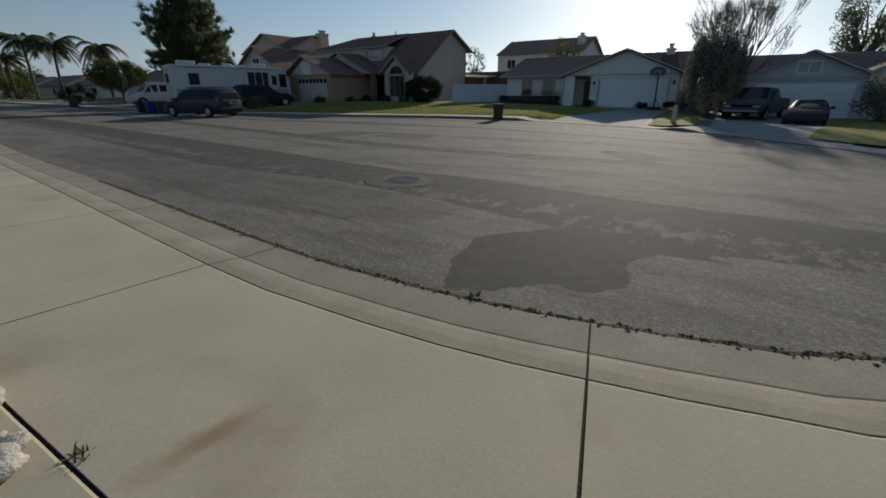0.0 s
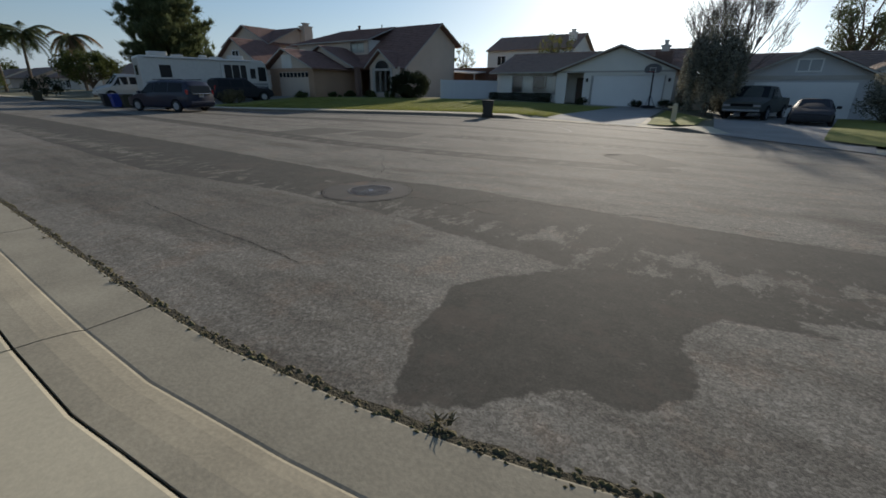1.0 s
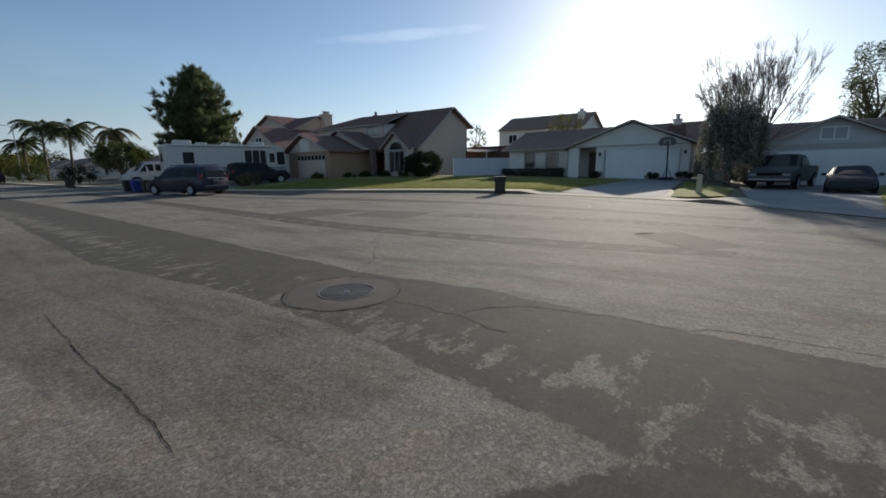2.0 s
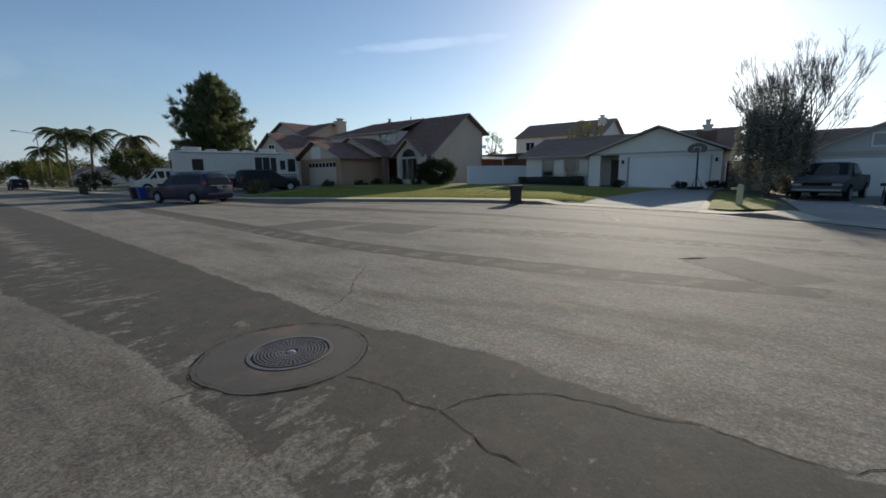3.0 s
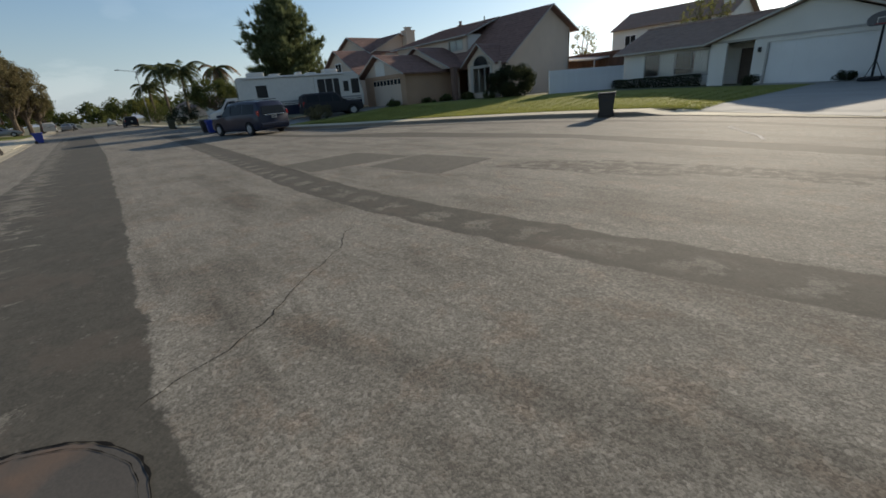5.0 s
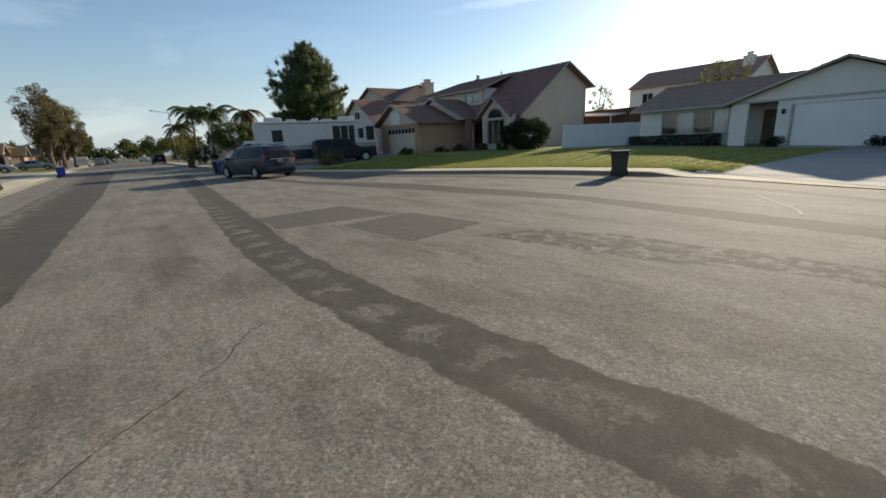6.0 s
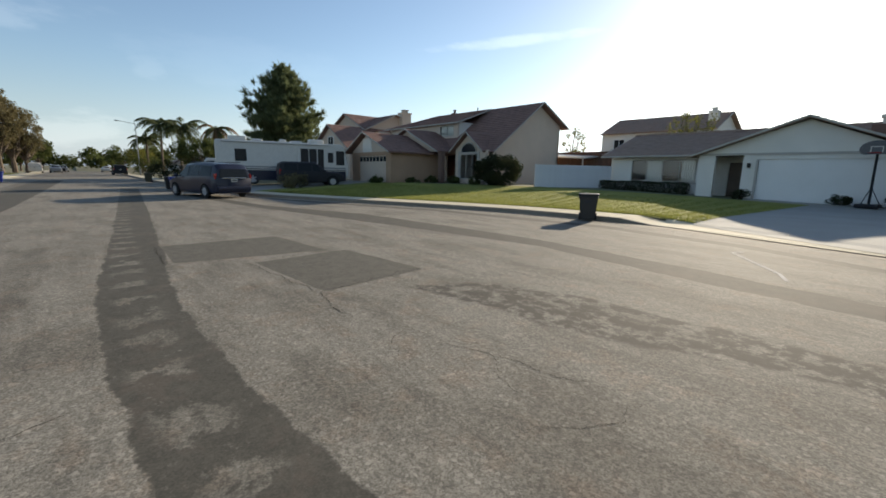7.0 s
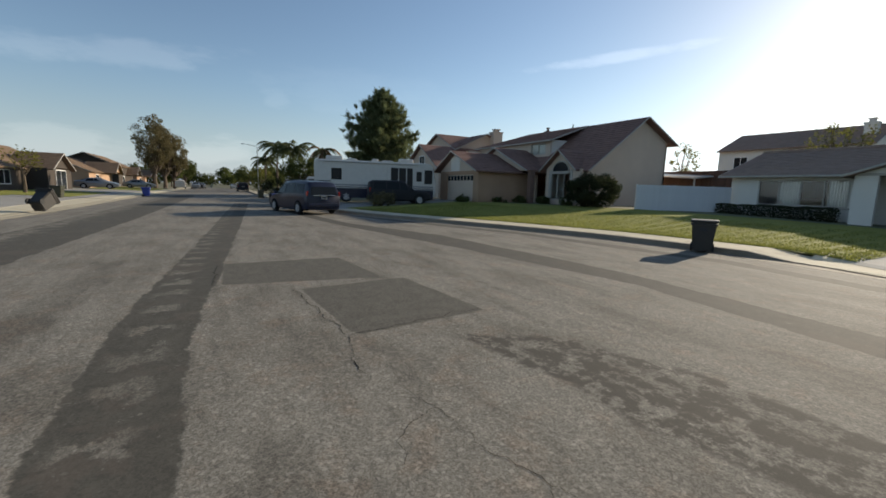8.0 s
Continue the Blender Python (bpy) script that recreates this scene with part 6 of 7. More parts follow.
def basketball_hoop(at, turn):
    v = thing("basketball_hoop", at, turn, "portable basketball hoop with dark fan-shaped backboard", "basketball hoop")
    bm = bm_new()
    soft_box(bm, (-0.4, -0.55, 0.0), (0.4, 0.35, 0.16), 0.06, 2)
    part("base", bm, BLACKPAINT, v)
    bm = bm_new()
    tube(bm, (0, 0, 0.1), (0, -0.25, 2.6), 0.05, 0.045, 10)
    part("pole", bm, BLACKPAINT, v)
    for x in (-0.3, 0.3):
        bm = bm_new()
        tube(bm, (x, 0.25, 0.15), (0, -0.08, 0.9), 0.02, 0.02, 6)
        part("brace", bm, BLACKPAINT, v)
    bm = bm_new()
    fan = [(0.56 * math.cos(a) * 1.0, -0.5, 2.55 + 0.36 * math.sin(a)) for a in [2 * math.pi * k / 24 for k in range(24)]]
    fan = [(x, y, max(z, 2.32)) for x, y, z in fan]
    prism(bm, fan, (0, 0.04, 0))
    board = part("backboard", bm, mat("backboard_plastic", (0.08, 0.08, 0.09), (0.06, 0.06, 0.07), rough=0.4, bump=0), v)
    bm = bm_new()
    for x0, x1, z0, z1 in ((-0.2, 0.2, 2.38, 2.41), (-0.2, 0.2, 2.63, 2.66), (-0.2, -0.17, 2.41, 2.63), (0.17, 0.2, 2.41, 2.63)):
        box(bm, (x0, -0.51, z0), (x1, -0.5, z1))
    part("target_square", bm, WHITEPAINT, board)
    bm = bm_new()
    for k in range(20):
        a, b = 2 * math.pi * k / 20, 2 * math.pi * (k + 1) / 20
        tube(bm, (0.23 * math.cos(a), -0.77 + 0.23 * math.sin(a), 2.38), (0.23 * math.cos(b), -0.77 + 0.23 * math.sin(b), 2.38), 0.012, 0.012, 6)
    part("ring", bm, REDLENS, board)
    bm = bm_new()
    box(bm, (-0.06, -0.46, 2.35), (0.06, -0.22, 2.5))
    part("bracket", bm, BLACKPAINT, v)
    return v


basketball_hoop((-5.3, 35.75, 0.28), -6)

post = thing("mailbox_post", (-2.35, 23.3, 0.12), 0, "short pale concrete post on the lawn edge", "post")
bm = bm_new()
tube(bm, (0, 0, 0), (0, 0, 0.72), 0.11, 0.1, 14)
part("post", bm, CONCRETE, post)
bm = bm_new()
tube(bm, (0, 0, 0.72), (0, 0, 0.8), 0.12, 0.06, 14)
part("cap", bm, CONCRETE, post)

bm = bm_new()
soft_box(bm, (-0.3, -0.05, 0.6), (0.02, 0.05, 0.68), 0.02)
part("arm", bm, CONCRETE, post)
bm = bm_new()
for a, b in (((-6.15, 18.9), (-5.1, 17.3)), ((-5.1, 17.3), (-4.92, 16.8)), ((-6.15, 18.9), (-6.0, 19.2))):
    a, b = Vector((*a, 0.004)), Vector((*b, 0.004))
    n = (b - a).cross(Vector((0, 0, 1))).normalized() * 0.028
    bm.faces.new([bm.verts.new(p) for p in (a - n, a + n, b + n, b - n)])
tagged(part("chalk_line", bm, mat("chalk", (0.6, 0.58, 0.54), (0.4, 0.38, 0.35), rough=0.95, scale=5, fine=30, bump=0, spread=0.9)), "faded white line chalked on the road", "road mark", kind="structure")

# ---- plants ----
def leafy(name, a, b):
    m = mat(name, a, b, rough=0.75, scale=1.0, fine=8, bump=0)
    n, l = m.node_tree.nodes, m.node_tree.links
    p = n["Principled BSDF"]
    p.inputs["Specular IOR Level"].default_value = 0.12
    geo, hsv, span = n.new("ShaderNodeNewGeometry"), n.new("ShaderNodeHueSaturation"), n.new("ShaderNodeMapRange")
    span.inputs["To Min"].default_value, span.inputs["To Max"].default_value = 0.55, 1.5
    l.new(geo.outputs["Random Per Island"], span.inputs["Value"])
    l.new(span.outputs[0], hsv.inputs["Value"])
    l.new(p.inputs["Base Color"].links[0].from_socket, hsv.inputs["Color"])
    l.new(hsv.outputs["Color"], p.inputs["Base Color"])
    thin = n.new("ShaderNodeBsdfTranslucent")
    mix = n.new("ShaderNodeMixShader")
    mix.inputs["Fac"].default_value = 0.42
    l.new(hsv.outputs["Color"], thin.inputs["Color"])
    l.new(p.outputs[0], mix.inputs[1])
    l.new(thin.outputs[0], mix.inputs[2])
    l.new(mix.outputs[0], n["Material Output"].inputs["Surface"])
    return m


PINE = leafy("pine_needles", (0.135, 0.155, 0.075), (0.085, 0.105, 0.05))
GREEN = leafy("green_leaves", (0.1, 0.115, 0.04), (0.055, 0.07, 0.024))
# Leaves of the dark trees, lifted to pale grey for the glare over them.
DROOP = leafy("glare_lifted_leaves", (0.27, 0.262, 0.205), (0.17, 0.166, 0.13))
DARKGREEN = leafy("dark_leaves", (0.048, 0.055, 0.028), (0.03, 0.036, 0.018))
OLIVE = leafy("olive_brown_leaves", (0.19, 0.155, 0.085), (0.1, 0.095, 0.05))
YELLOW = leafy("yellow_green_leaves", (0.2, 0.19, 0.05), (0.12, 0.12, 0.03))
PALM = leafy("palm_leaves", (0.105, 0.12, 0.05), (0.06, 0.072, 0.03))
DRYPALM = leafy("dry_palm_leaves", (0.25, 0.16, 0.08), (0.14, 0.09, 0.05))
TWIG = mat("grey_twigs", (0.16, 0.135, 0.12), (0.1, 0.085, 0.078), rough=0.9, scale=4, fine=20, bump=0.2)


def leaf_cloud(clumps, per, size, rng, long=1.6, wide=0.35):
    """Small leaf blades scattered through clumps (centre, radius)."""
    vs, fs = [], []
    for c, r in clumps:
        for k in range(per):
            d = Vector((rng.gauss(0, 1), rng.gauss(0, 1), rng.gauss(0, 1))).normalized()
            p = Vector(c) + d * r * rng.uniform(0.25, 1.0) ** 0.6
            u = Vector((rng.gauss(0, 1), rng.gauss(0, 1), rng.gauss(0, 0.7))).normalized()
            w = u.orthogonal().normalized()
            s = size * rng.uniform(0.6, 1.4)
            i = len(vs)
            vs += [p - u * s * long * 0.5, p + w * s * wide, p + u * s * long * 0.5, p - w * s * wide]
            fs.append((i, i + 1, i + 2, i + 3))
    return vs, fs


def mesh_part(name, vs, fs, material, parent, label=""):
    me = bpy.data.meshes.new(name)
    me.from_pydata([tuple(v) for v in vs], [], fs)
    me.materials.append(material)
    ob = new(name, me)
    ob.parent = parent
    if label:
        ob["label"] = label
    return ob


def limb_path(bm, p, q, r0, r1, rng, wob=0.06, n=4):
    p, q = Vector(p), Vector(q)
    L = (q - p).length
    last, lr = p, r0
    for k in range(1, n + 1):
        x = p.lerp(q, k / n) + (Vector((rng.uniform(-1, 1), rng.uniform(-1, 1), rng.uniform(-0.4, 0.4))) * wob * L if k < n else Vector())
        r = r0 + (r1 - r0) * k / n
        tube(bm, last, x, lr, r, 7, k == n)
        last, lr = x, r


def pine_tree(at, height, radius, label, seed=1, low=0.14):
    """A broad pine: whorls of rising limbs, each ending in upturned tufts of needles."""
    rng = random.Random(seed)
    t = thing("pine_tree", at, 0, label, "tree")
    bm, vs, fs = bm_new(), [], []
    limb_path(bm, (0, 0, 0), (0.3, -0.2, height * 0.97), height * 0.025, 0.04, rng, 0.006, 8)

    def tuft_of_needles(c, out, size):
        for k in range(26):
            d = (out * 0.8 + Vector((rng.gauss(0, 0.55), rng.gauss(0, 0.55), rng.gauss(0.25, 0.45)))).normalized()
            w = d.orthogonal().normalized() * size * 0.06
            b0 = c + Vector((rng.gauss(0, 0.16), rng.gauss(0, 0.16), rng.gauss(0, 0.16))) * size
            e = b0 + d * size * rng.uniform(0.6, 1.25)
            i = len(vs)
            vs.extend((b0 - w, b0 + w, e))
            fs.append((i, i + 1, i + 2))

    n = int(height * 11)
    for k in range(n):
        f = low + (0.985 - low) * (k / n)
        z = height * f
        g = (f - low) / (1 - low)
        reach = radius * (0.82 + 0.6 * g if g < 0.3 else 1 - 0.97 * ((g - 0.3) / 0.7) ** 1.6) * rng.uniform(0.66, 1.12)
        a = k * 2.4 + rng.uniform(-0.4, 0.4)
        side = Vector((math.cos(a), math.sin(a), 0))
        tip = Vector((0, 0, z)) + side * reach + Vector((0, 0, reach * rng.uniform(0.08, 0.34)))
        limb_path(bm, (0, 0, z), tip, 0.07 * (1.2 - f), 0.015, rng, 0.04, 3)
        m = max(5, int(reach * 4.2))
        for j in range(m):
            h = 0.04 + 0.96 * (j + 1) / m
            c = Vector((0, 0, z)).lerp(tip, h) + Vector((rng.gauss(0, 0.3), rng.gauss(0, 0.3), rng.gauss(0.05, 0.2)))
            tuft_of_needles(c, (side * 0.6 + Vector((0, 0, 0.75))).normalized(), rng.uniform(0.5, 0.85))
    for k in range(9):
        tuft_of_needles(Vector((0.3, -0.2, height * (0.94 + 0.008 * k))), Vector((0, 0, 1)), 0.7)
    part("trunk", bm, BARK, t)
    mesh_part("crown", vs, fs, PINE, t)
    return t


def clipped_hedge(at, length, depth, height, label, material, seed=1, leaves=9000):
    """A low hedge cut to a rounded block, of many small leaves round a few stems."""
    rng = random.Random(seed)
    t = thing("hedge", at, 0, label, "hedge")
    bm, vs, fs = bm_new(), [], []
    for k in range(int(length / 0.5)):
        x = -length / 2 + 0.25 + k * 0.5
        limb_path(bm, (x, 0, 0), (x + rng.uniform(-0.1, 0.1), rng.uniform(-0.1, 0.1), height * 0.7), 0.02, 0.008, rng, 0.05, 3)
    part("stems", bm, BARK, t)
    for k in range(leaves):
        u, v, w = rng.uniform(-1, 1), rng.uniform(-1, 1), rng.uniform(-1, 1)
        if rng.random() < 0.8:
            big = max(abs(u) ** 6, abs(v), abs(w), 0.01)
            v, w = v / big, w / big
        top = height * (1 + 0.09 * noise.noise((u * length * 0.7, 0, seed)) - 0.08 * abs(v) ** 3)
        p = Vector((u * length / 2, v * depth / 2 * (1 + 0.12 * noise.noise((u * length, w * 2, seed))), (w + 1) / 2 * top))
        a = Vector((rng.gauss(0, 1), rng.gauss(0, 1), rng.gauss(0, 0.7))).normalized()
        b = a.orthogonal().normalized()
        size = 0.045 * rng.uniform(0.7, 1.4)
        i = len(vs)
        vs += [p - a * size, p + b * size * 0.5, p + a * size, p - b * size * 0.5]
        fs.append((i, i + 1, i + 2, i + 3))
    mesh_part("foliage", vs, fs, material, t)
    return t


def leafy_tree(at, height, radius, label, material, seed=1, name="tree", per=40, size=0.16, trunk=0.35, squash=0.8, clump=0.9, count=70, loose=1.0):
    rng = random.Random(seed)
    t = thing(name, at, 0, label, "tree" if trunk > 0.1 else "shrub")
    bm = bm_new()
    base = height * trunk
    mid = Vector((0, 0, base + (height - base) / 2))
    limb_path(bm, (0, 0, 0), (0, 0, base), height * 0.028 + 0.03, height * 0.02 + 0.02, rng, 0.03, 4)
    clumps = []
    half = (height - base) / 2
    for k in range(count):
        d = Vector((rng.gauss(0, 1), rng.gauss(0, 1), rng.gauss(0, 1))).normalized() * rng.uniform(0.35, loose) ** 0.5
        c = mid + Vector((d.x * radius, d.y * radius, d.z * half)) * 0.86
        clumps.append((c, clump * rng.uniform(0.5, 1.1)))
        if k % 3 == 0:
            limb_path(bm, (0, 0, base * rng.uniform(0.7, 1.0)), c, height * 0.01 + 0.015, 0.01, rng, 0.07, 4)
    part("trunk", bm, BARK, t)
    vs, fs = leaf_cloud(clumps, per, size, rng)
    mesh_part("crown", vs, fs, material, t)
    return t


def drooping_tree(at, height, radius, label, seed=1):
    rng = random.Random(seed)
    t = thing("tree", at, 0, label, "tree")
    bm, vs, fs = bm_new(), [], []
    limb_path(bm, (0, 0, 0), (0, 0, height * 0.6), 0.16, 0.1, rng, 0.03, 4)
    for k in range(150):
        a = k * 2.4
        rr = radius * math.sqrt(rng.uniform(0.02, 1.0)) * (1 + 0.22 * noise.noise((math.cos(a) * 2, math.sin(a) * 2, 3)))
        z = height * (1.0 - 0.3 * (rr / radius) ** 2) * rng.uniform(0.72, 1.02)
        top = Vector((math.cos(a) * rr, math.sin(a) * rr, z))
        limb_path(bm, (0, 0, height * rng.uniform(0.2, 0.55)), top, 0.035, 0.012, rng, 0.05, 3)
        drop = rng.uniform(1.2, z * 0.98)
        sway = Vector((rng.uniform(-0.25, 0.25), rng.uniform(-0.25, 0.25), 0))
        n = int(drop / 0.16)
        clumps = [(top - Vector((0, 0, drop * j / n)) + sway * (j / n), 0.17) for j in range(n)]
        v2, f2 = leaf_cloud(clumps, 11, 0.07, rng, 2.2, 0.35)
        o = len(vs)
        vs += v2
        fs += [tuple(q + o for q in f) for f in f2]
    part("trunk", bm, BARK, t)
    mesh_part("crown", vs, fs, DROOP, t)
    return t


def bare_tree(at, height, spread, label, seed=3, levels=6):
    rng = random.Random(seed)
    t = thing("bare_tree", at, 0, label, "tree")
    bm, tips = bm_new(), []

    def grow(p, d, length, r, level):
        q = p + d * length
        mid = p.lerp(q, 0.5) + Vector((rng.uniform(-1, 1), rng.uniform(-1, 1), 0)) * length * 0.06
        tube(bm, p, mid, r, r * 0.85, 6 if level > 3 else 3, False)
        tube(bm, mid, q, r * 0.85, r * 0.7, 6 if level > 3 else 3, False)
        if level == 0:
            tips.append(q)
            return
        for k in range(3 if level in (3, 2, 1) else 2):
            e = (d + Vector((rng.uniform(-1, 1), rng.uniform(-1, 1), rng.uniform(-0.05, 0.7))) * 0.52 + Vector((0, 0, 0.1))).normalized()
            grow(mid.lerp(q, rng.uniform(0.1, 1.0)), e, length * rng.uniform(0.6, 0.88), max(r * 0.62, 0.0055), level - 1)

    tube(bm, (0, 0, 0), (0, 0, height * 0.2), height * 0.02, height * 0.017, 9)
    for k in range(20):
        a = k * 2.4 + rng.uniform(-0.2, 0.2)
        out = (0.2, 0.8, 1.3, 2.0)[k % 4]
        grow(Vector((0, 0, height * rng.uniform(0.14, 0.2))), Vector((math.cos(a) * out, math.sin(a) * out, 1)).normalized(), height * 0.19, height * 0.0065, levels)
    # bring the crown to its height and breadth
    mx, my, mz = (sum(p[i] for p in tips) / len(tips) for i in range(3))
    for p in tips + [v.co for v in bm.verts]:
        p.x, p.y = p.x - mx * p.z / mz - 0.13 * max(p.z - 1.5, 0), p.y - my * p.z / mz
    far = sorted(math.hypot(p.x, p.y) for p in tips)[int(len(tips) * 0.97)]
    tall = sorted(p.z for p in tips)[int(len(tips) * 0.995)]
    for v in bm.verts:
        v.co = Vector((v.co.x * spread / far, v.co.y * spread / far, v.co.z * height / tall))
    part("trunk", bm, TWIG, t)
    tips = [Vector((p.x * spread / far, p.y * spread / far, p.z * height / tall)) for p in tips]
    vs, fs = leaf_cloud([(p, 0.2) for p in tips[::14]], 3, 0.07, rng)
    mesh_part("crown", vs, fs, DROOP, t)
    return t


def palm_tree(at, height, reach, label, seed=1, dry=False, fronds=25):
    rng = random.Random(seed)
    t = thing("palm_tree", at, 0, label, "palm tree", "street palms")
    bm = bm_new()
    bend = Vector((rng.uniform(-0.4, 0.4), rng.uniform(-0.4, 0.4), 0))
    last = Vector((0, 0, 0))
    for k in range(1, 13):
        f = k / 12
        q = Vector((bend.x * f * f, bend.y * f * f, height * f))
        tube(bm, last, q, 0.24 - 0.09 * f + 0.02, 0.22 - 0.09 * f, 9, False)
        last = q
    part("trunk", bm, BARK, t)
    for k in range(fronds):
        a = k * 2.4 + rng.uniform(-0.2, 0.2)
        up = rng.uniform(0.0, 1.3) if not dry else rng.uniform(-0.8, 0.9)
        L = reach * rng.uniform(0.85, 1.15)
        h = Vector((math.cos(a), math.sin(a), 0))
        vs, fs, spine = [], [], []
        for j in range(15):
            f = j / 14
            spine.append(last + h * L * f * (1 - 0.25 * f * (1 - up * 0.4)) + Vector((0, 0, L * (up * f * 0.85 - 0.85 * f * f))))
        for j in range(14):
            p, q = spine[j], spine[j + 1]
            d = (q - p).normalized()
            side = d.cross(Vector((0, 0, 1))).normalized()
            for s in (1, -1):
                for m in (0.0, 0.5):
                    b = p.lerp(q, m)
                    ll = reach * 0.26 * math.sin(math.pi * (0.12 + 0.8 * j / 14)) * rng.uniform(0.8, 1.15)
                    e = b + side * s * ll * 0.75 + d * ll * 0.4 - Vector((0, 0, ll * 0.55))
                    i = len(vs)
                    w = d * 0.085
                    vs += [b - w, b + w, e]
                    fs.append((i, i + 1, i + 2))
            i = len(vs)
            u = Vector((0, 0, 0.03))
            vs += [p - u, p + u, q + u, q - u]
            fs.append((i, i + 1, i + 2, i + 3))
        mesh_part("frond", vs, fs, DRYPALM if dry and k % 3 else PALM, t)
    return t


pine_tree((-65.3, 32.6, 0.4), 15.1, 5.9, "tall dense dark green pine tree", 2)
palm_tree((-95.5, 21.4, 0.3), 8.6, 4.3, "tall green palm with arching fronds", 1)
palm_tree((-90.0, 23.4, 0.3), 8.0, 4.2, "tall green palm with arching fronds", 2)
palm_tree((-99.0, 19.6, 0.3), 6.0, 3.4, "shorter green palm by the street", 3)
palm_tree((-86.5, 28.9, 0.3), 8.0, 4.2, "palm with dry brown hanging fronds", 4, True, 24)
leafy_tree((-55.5, 19.5, 0.3), 4.4, 3.2, "broad dark clipped tree by the pavement", GREEN, 5, per=90, size=0.13, trunk=0.3, count=90, clump=0.7)
leafy_tree((-60.5, 16.9, 0.3), 1.9, 1.9, "low dark rounded garden shrub", DARKGREEN, 6, "shrub", 60, 0.12, 0.05, count=34, clump=0.6)
leafy_tree((-103.0, 19.0, 0.3), 4.6, 2.4, "small yellowish leafy street tree", YELLOW, 7, count=40)
leafy_tree((-92.0, 18.6, 0.3), 3.0, 2.6, "dense green garden bush by the street", GREEN, 8, "shrub", 50, 0.16, 0.05, count=40)
drooping_tree((-1.6, 31.2, 0.08), 5.4, 1.6, "dense dark drooping tree beside the driveway", 9)
leafy_tree((6.3, 31.6, -0.05), 2.7, 1.5, "large dark shrub beside the garage", DROOP, 54, "shrub", 80, 0.09, 0.04, count=70, clump=0.5)
leafy_tree((-0.7, 33.2, 0.05), 1.3, 0.9, "low dark shrub at the foot of the tree", DROOP, 55, "shrub", 70, 0.08, 0.04, count=40, clump=0.35)
bare_tree((-0.75, 36.9, 0.0), 8.7, 3.9, "large bare tree with fine upright twigs", 3)
leafy_tree((7.2, 50.0, 0.1), 11.5, 2.7, "tall leafy tree behind the grey house", PINE, 10, per=110, size=0.12, trunk=0.25, count=85, clump=0.75)
leafy_tree((-35.2, 60.0, 0.4), 7.6, 1.9, "small sparse tree behind the fences", YELLOW, 11, per=20, size=0.16, trunk=0.4, count=34, clump=0.5)
leafy_tree((-18.8, 53.0, 0.4), 7.4, 2.6, "sparse yellow-green tree behind the roof", YELLOW, 12, per=14, size=0.14, trunk=0.5, count=60, clump=0.5)
leafy_tree((-24.3, 32.2, 0.35), 2.6, 1.9, "dark rounded shrub at the house corner", DARKGREEN, 13, "shrub", 230, 0.075, 0.04, count=80, clump=0.5)
clipped_hedge((-16.2, 37.55, 0.42), 5.7, 0.9, 0.72, "low clipped dark hedge under the window", DARKGREEN, 20)
for i, (x, y, h) in enumerate(((-10.3, 36.4, 0.55), (-4.4, 36.3, 0.5), (-3.6, 36.2, 0.45), (-6.3, 36.4, 0.4))):
    leafy_tree((x, y, 0.3), h, 0.5, "small dark shrub against the garage wall", DARKGREEN, 30 + i, "shrub", 50, 0.06, 0.04, count=20, clump=0.22)
for i, (x, y, h) in enumerate(((-32.6, 27.2, 0.7), (-30.9, 29.5, 0.6), (-30.8, 31.5, 0.8), (-29.0, 32.2, 0.9), (-26.6, 32.3, 0.8))):
    leafy_tree((x, y, 0.4), h, 0.6, "small garden shrub by the house wall", GREEN, 40 + i, "shrub", 50, 0.07, 0.04, count=22, clump=0.25)
leafy_tree((-32.2, 20.4, 0.25), 0.9, 1.2, "low yellow-green shrub on the lawn", OLIVE, 50, "shrub", 60, 0.08, 0.04, count=28, clump=0.4)
leafy_tree((-100.0, 0.4, 0.2), 14.0, 3.5, "tall eucalyptus with olive-brown hanging leaves", OLIVE, 51, per=90, size=0.17, trunk=0.2, count=130, clump=0.9)
leafy_tree((-102.0, 1.8, 0.2), 12.6, 3.0, "tall eucalyptus with olive-brown hanging leaves", OLIVE, 56, per=90, size=0.17, trunk=0.2, count=110, clump=0.9)
leafy_tree((-104.0, 3.2, 0.2), 11.0, 3.2, "tall eucalyptus with olive-brown hanging leaves", OLIVE, 52, per=90, size=0.17, trunk=0.2, count=100, clump=0.9)
leafy_tree((-51.0, -3.5, 0.2), 3.8, 1.6, "small sparse garden tree with a pale trunk", YELLOW, 53, per=12, size=0.14, trunk=0.5, count=26, clump=0.5)
for i, (x, y, hh, r) in enumerate(((-150, -2, 10, 5), (-165, 2, 9, 4), (-140, 0, 6, 3.4), (-125, 24, 6, 3.5), (-150, 24, 7, 4), (-175, 21, 8, 5))):
    leafy_tree((x, y, 0.1), hh, r, "green street tree in the distance", GREEN, 60 + i, per=40, size=0.4, trunk=0.25, count=50, clump=1.3)

# patio cover behind the pale fence
patio = thing("patio_cover", (-27.0, 45.6, 0.5), 0, "white patio cover on slim posts behind the fence", "patio cover")
bm = bm_new()
prism(bm, [(-2.2, -1.6, 2.75), (2.6, -1.6, 2.45), (2.6, 1.6, 2.75), (-2.2, 1.6, 3.05)], (0, 0, 0.12))
part("canopy", bm, WHITEPAINT, patio)
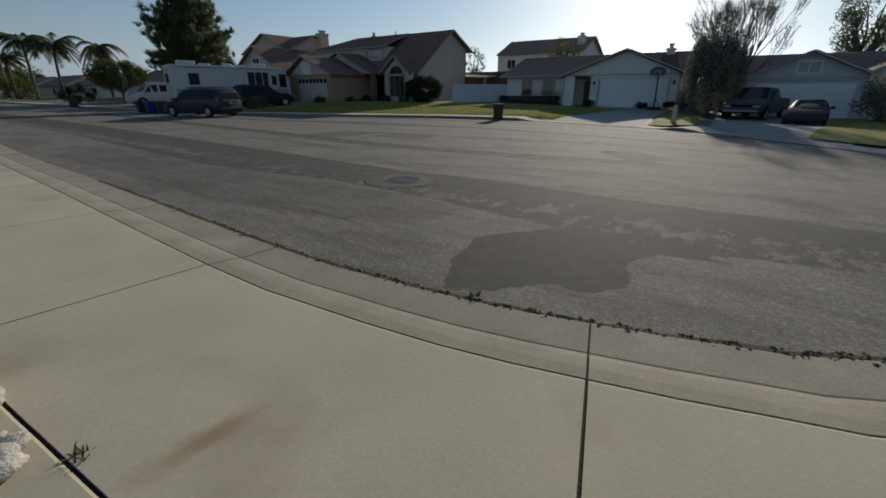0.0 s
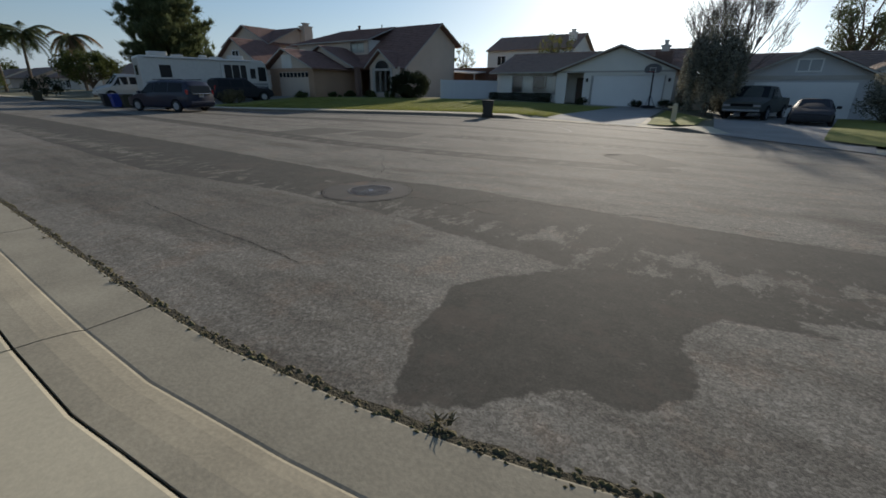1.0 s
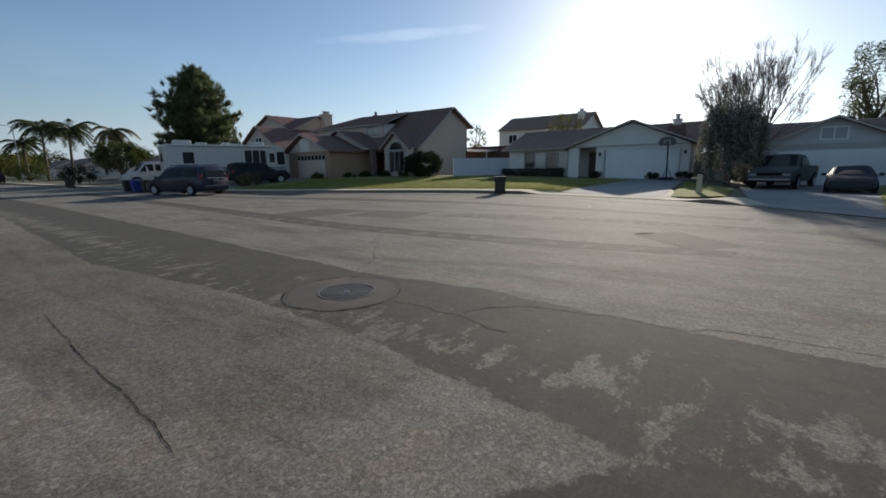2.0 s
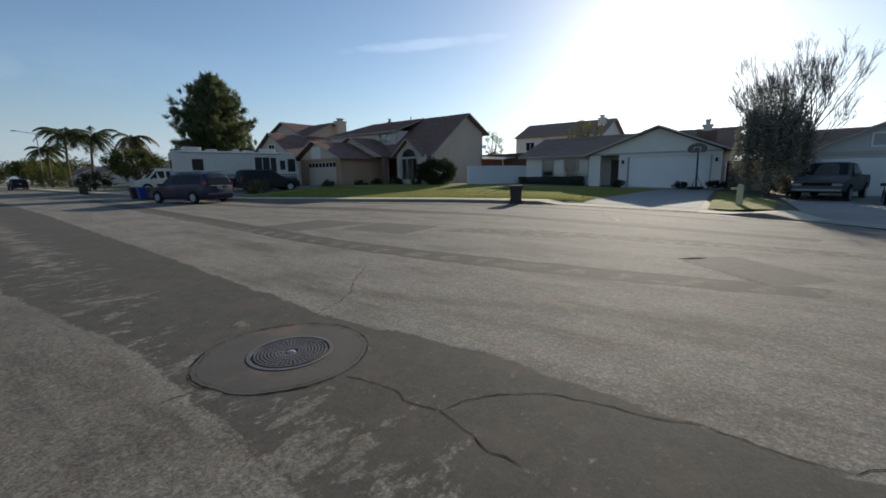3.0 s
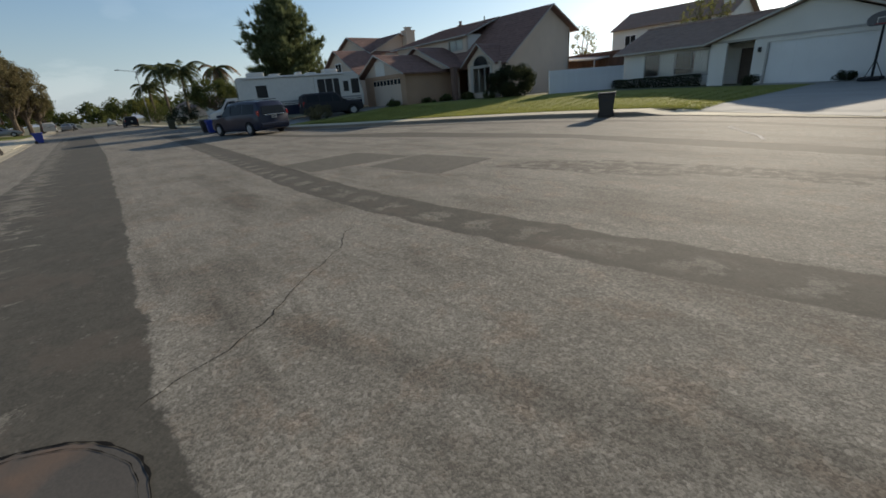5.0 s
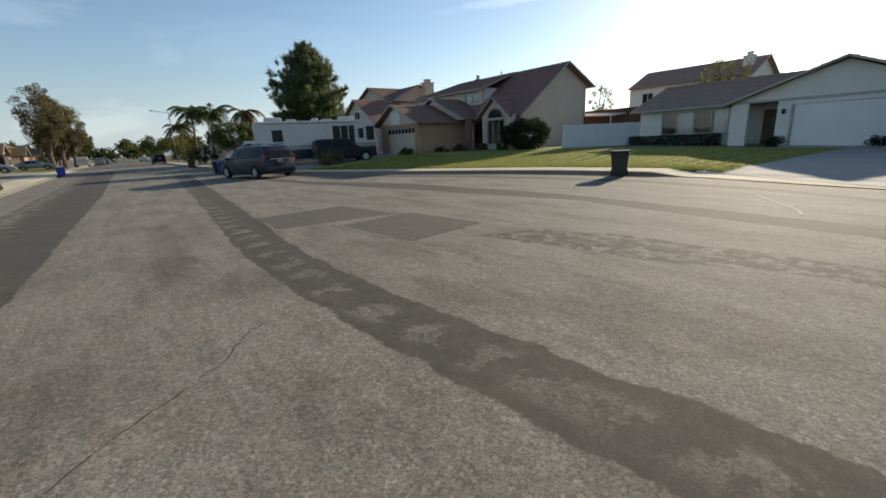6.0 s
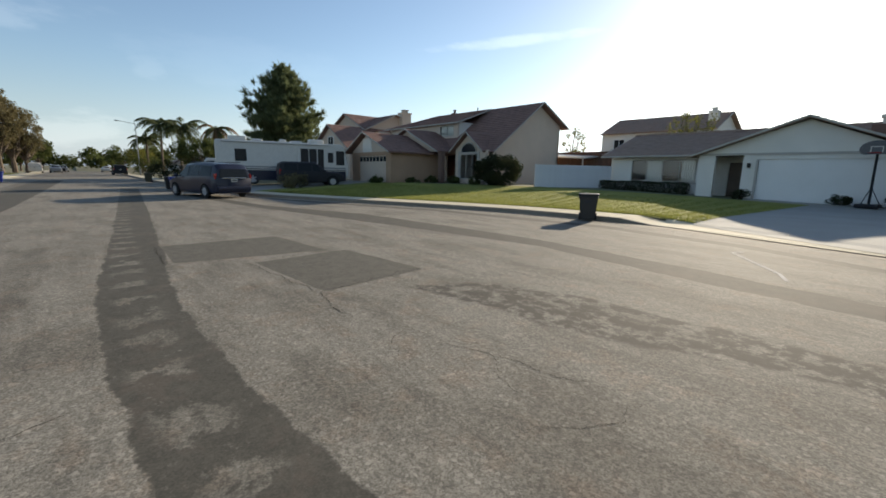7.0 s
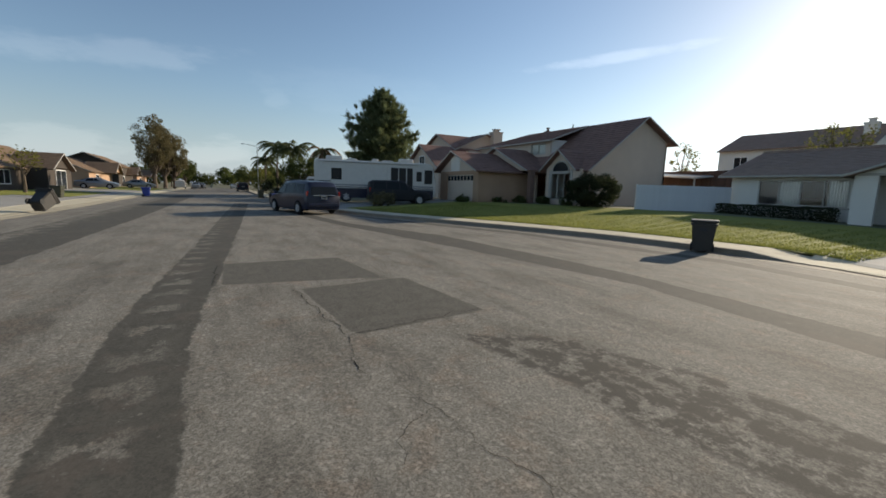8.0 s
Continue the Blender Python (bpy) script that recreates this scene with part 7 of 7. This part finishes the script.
for x, y in ((-2.0, -1.4), (2.4, -1.4), (-2.0, 1.4), (2.4, 1.4)):
    bm = bm_new()
    box(bm, (x - 0.05, y - 0.05, 0), (x + 0.05, y + 0.05, 2.6))
    part("post", bm, WHITEPAINT, patio)

# lawns and driveways on the near side further along
for a, b, m2, o0, o1, label in ((-100, -76, LAWN, 2.2, 9.5, "green front lawn down the street"), (-75.5, -60.5, DRIVE, 2.2, 9.5, "pale concrete driveway of the brown house"), (-60, -46, LAWN, 3.4, 9.5, "green front lawn before the brown house"),
                                (-60, -46, DRIVE, 2.2, 3.38, "narrow concrete verge by the pavement"), (-45.5, -24, DRIVE, 2.2, 6.4, "pale concrete driveway with two bins"), (-45.5, -20, LAWN, 6.42, 9.5, "green lawn behind the driveway")):
    line = [p for p in NEAR if a <= p.x <= b]
    h0, h1 = 0.1 + 0.0315 * (o0 - 2.2), 0.1 + 0.0315 * (o1 - 2.2)
    tagged(part("lawn" if m2 is LAWN else "driveway", sweep(line, [(o0, 0.0), (o0, h0), (o1, h1), (o1, 0.0)]), m2), label, "lawn" if m2 is LAWN else "driveway", kind="structure")

# houses down the street, on the near side and beyond
# Brown darkened further: the shade under the porch eaves is in the colour.
BROWN = mat("shaded_brown_siding", (0.06, 0.045, 0.034), (0.042, 0.032, 0.024), rough=0.9, scale=0.8, fine=40, bump=0.2)
simple_house((-60, -10, 0.2), "brown single-storey house with brown tiled roof and white porch gable", [(-72, -44, -15, -6.5, 0.1, 2.6), (-69, -61, -6.5, -4.6, 0.1, 2.5)], [("x", -72, -44, -15, -6.5, 2.6, 5.0), ("y", -68.5, -61.5, -7.5, -4.6, 2.6, 4.2)], BROWN, ROOF_TAN,
             # The last, widest pane is dark glass put for the porch's open, shaded front.
             [("y", -6.5, -58, -55.5, 0.9, 2.1, 1), ("y", -6.5, -52, -49.5, 0.9, 2.1, 1), ("y", -4.6, -66.8, -63.4, 0.2, 2.3, 1)])
for i, x in enumerate((-92, -114, -136)):
    simple_house((x, -12, 0.2), "far pale house with tan tiled roof", [(x - 8, x + 8, -16, -6, 0.1, 2.8 + (i % 2) * 1.5)], [("x", x - 8, x + 8, -16, -6, 2.8 + (i % 2) * 1.5, 5.0 + (i % 2) * 1.5), ("y", x - 6, x, -8, -4.5, 2.8, 4.4)], BROWN if i % 2 else TAN, ROOF_TAN, [("y", -6.0, x + 2, x + 4, 1.0, 2.2, 1)])
for i, x in enumerate((-78, -104, -128, -150)):
    simple_house((x, 36, 0.3), "far pale house across the street", [(x - 8, x + 8, 31, 41, 0.1, 2.8)], [("x", x - 8, x + 8, 31, 41, 2.8, 5.0)], STUCCO if i % 2 else BEIGE, ROOF_GREY, [("y", 31, x + 2, x + 4, 1.0, 2.2, -1)])
for i in range(26):
    rr = random.Random(200 + i)
    leafy_tree((-190 - 6 * rr.random() * 10, -60 + i * 6 + rr.uniform(-2, 2), 0.0), rr.uniform(5, 10), rr.uniform(3.5, 6), "hazy tree far beyond the street", GREEN, 80 + i, per=22, size=0.7, trunk=0.15, count=34, clump=1.9)
bm = bm_new()
ridge = [(-1900, -900 + k * 60, max(8, 34 + 46 * noise.noise((k * 0.17, 3, 0)) + 16 * noise.noise((k * 0.6, 9, 0)))) for k in range(46)]
for (x, y, z), (x2, y2, z2) in zip(ridge, ridge[1:]):
    bm.faces.new([bm.verts.new(p) for p in ((x, y, -2), (x2, y2, -2), (x2 - 200, y2, z2), (x - 200, y, z))])
tagged(part("backdrop", bm, mat("hazy_hill", (0.36, 0.42, 0.5), (0.3, 0.36, 0.44), rough=1.0, scale=0.004, fine=0.02, bump=0)), "pale hazy hills on the horizon", "backdrop", kind="structure")
lamp = thing("street_lamp", (-91.3, 16.9, 0.15), 0, "grey street lamp with a long arm", "street lamp")
bm = bm_new()
tube(bm, (0, 0.6, 0), (0, 0.6, 8.4), 0.09, 0.06, 8)
part("pole", bm, GREYPAINT, lamp)
bm = bm_new()
tube(bm, (0, 0.6, 8.35), (0, -1.6, 8.65), 0.04, 0.035, 8)
part("arm", bm, GREYPAINT, lamp)
bm = bm_new()
soft_box(bm, (-0.14, -2.1, 8.58), (0.14, -1.5, 8.72), 0.04)
part("lamp_head", bm, GREYPAINT, lamp)

# short grass standing on the sunlit lawn
rng = random.Random(77)
vs, fs = [], []
i0, i1 = far_index(-8.6, 22.1), far_index(-29.0, 16.2)
for k in range(60000):
    i = rng.randrange(i0, i1)
    p, q = FAR[i], FAR[i + 1]
    t = (q - p).normalized()
    out = 1.42 + 9.0 * rng.random() ** 1.7
    c = p.lerp(q, rng.random()) + Vector((t.y, -t.x)) * out
    h, a = rng.uniform(0.025, 0.06), rng.uniform(0, 6.28)
    z = land(c.x, c.y) + 0.03
    w = Vector((math.cos(a), math.sin(a), 0)) * 0.012
    b0 = Vector((c.x, c.y, z))
    j = len(vs)
    vs += [b0 - w, b0 + w, b0 + Vector((rng.gauss(0, 0.02), rng.gauss(0, 0.02), h + 0.02))]
    fs.append((j, j + 1, j + 2))
me = bpy.data.meshes.new("grass")
me.from_pydata([tuple(v) for v in vs], [], fs)
me.materials.append(leafy("grass_blades", (0.28, 0.285, 0.08), (0.2, 0.21, 0.056)))
tagged(new("grass", me), "short mown green grass blades on the lawn", "grass", kind="stuff")
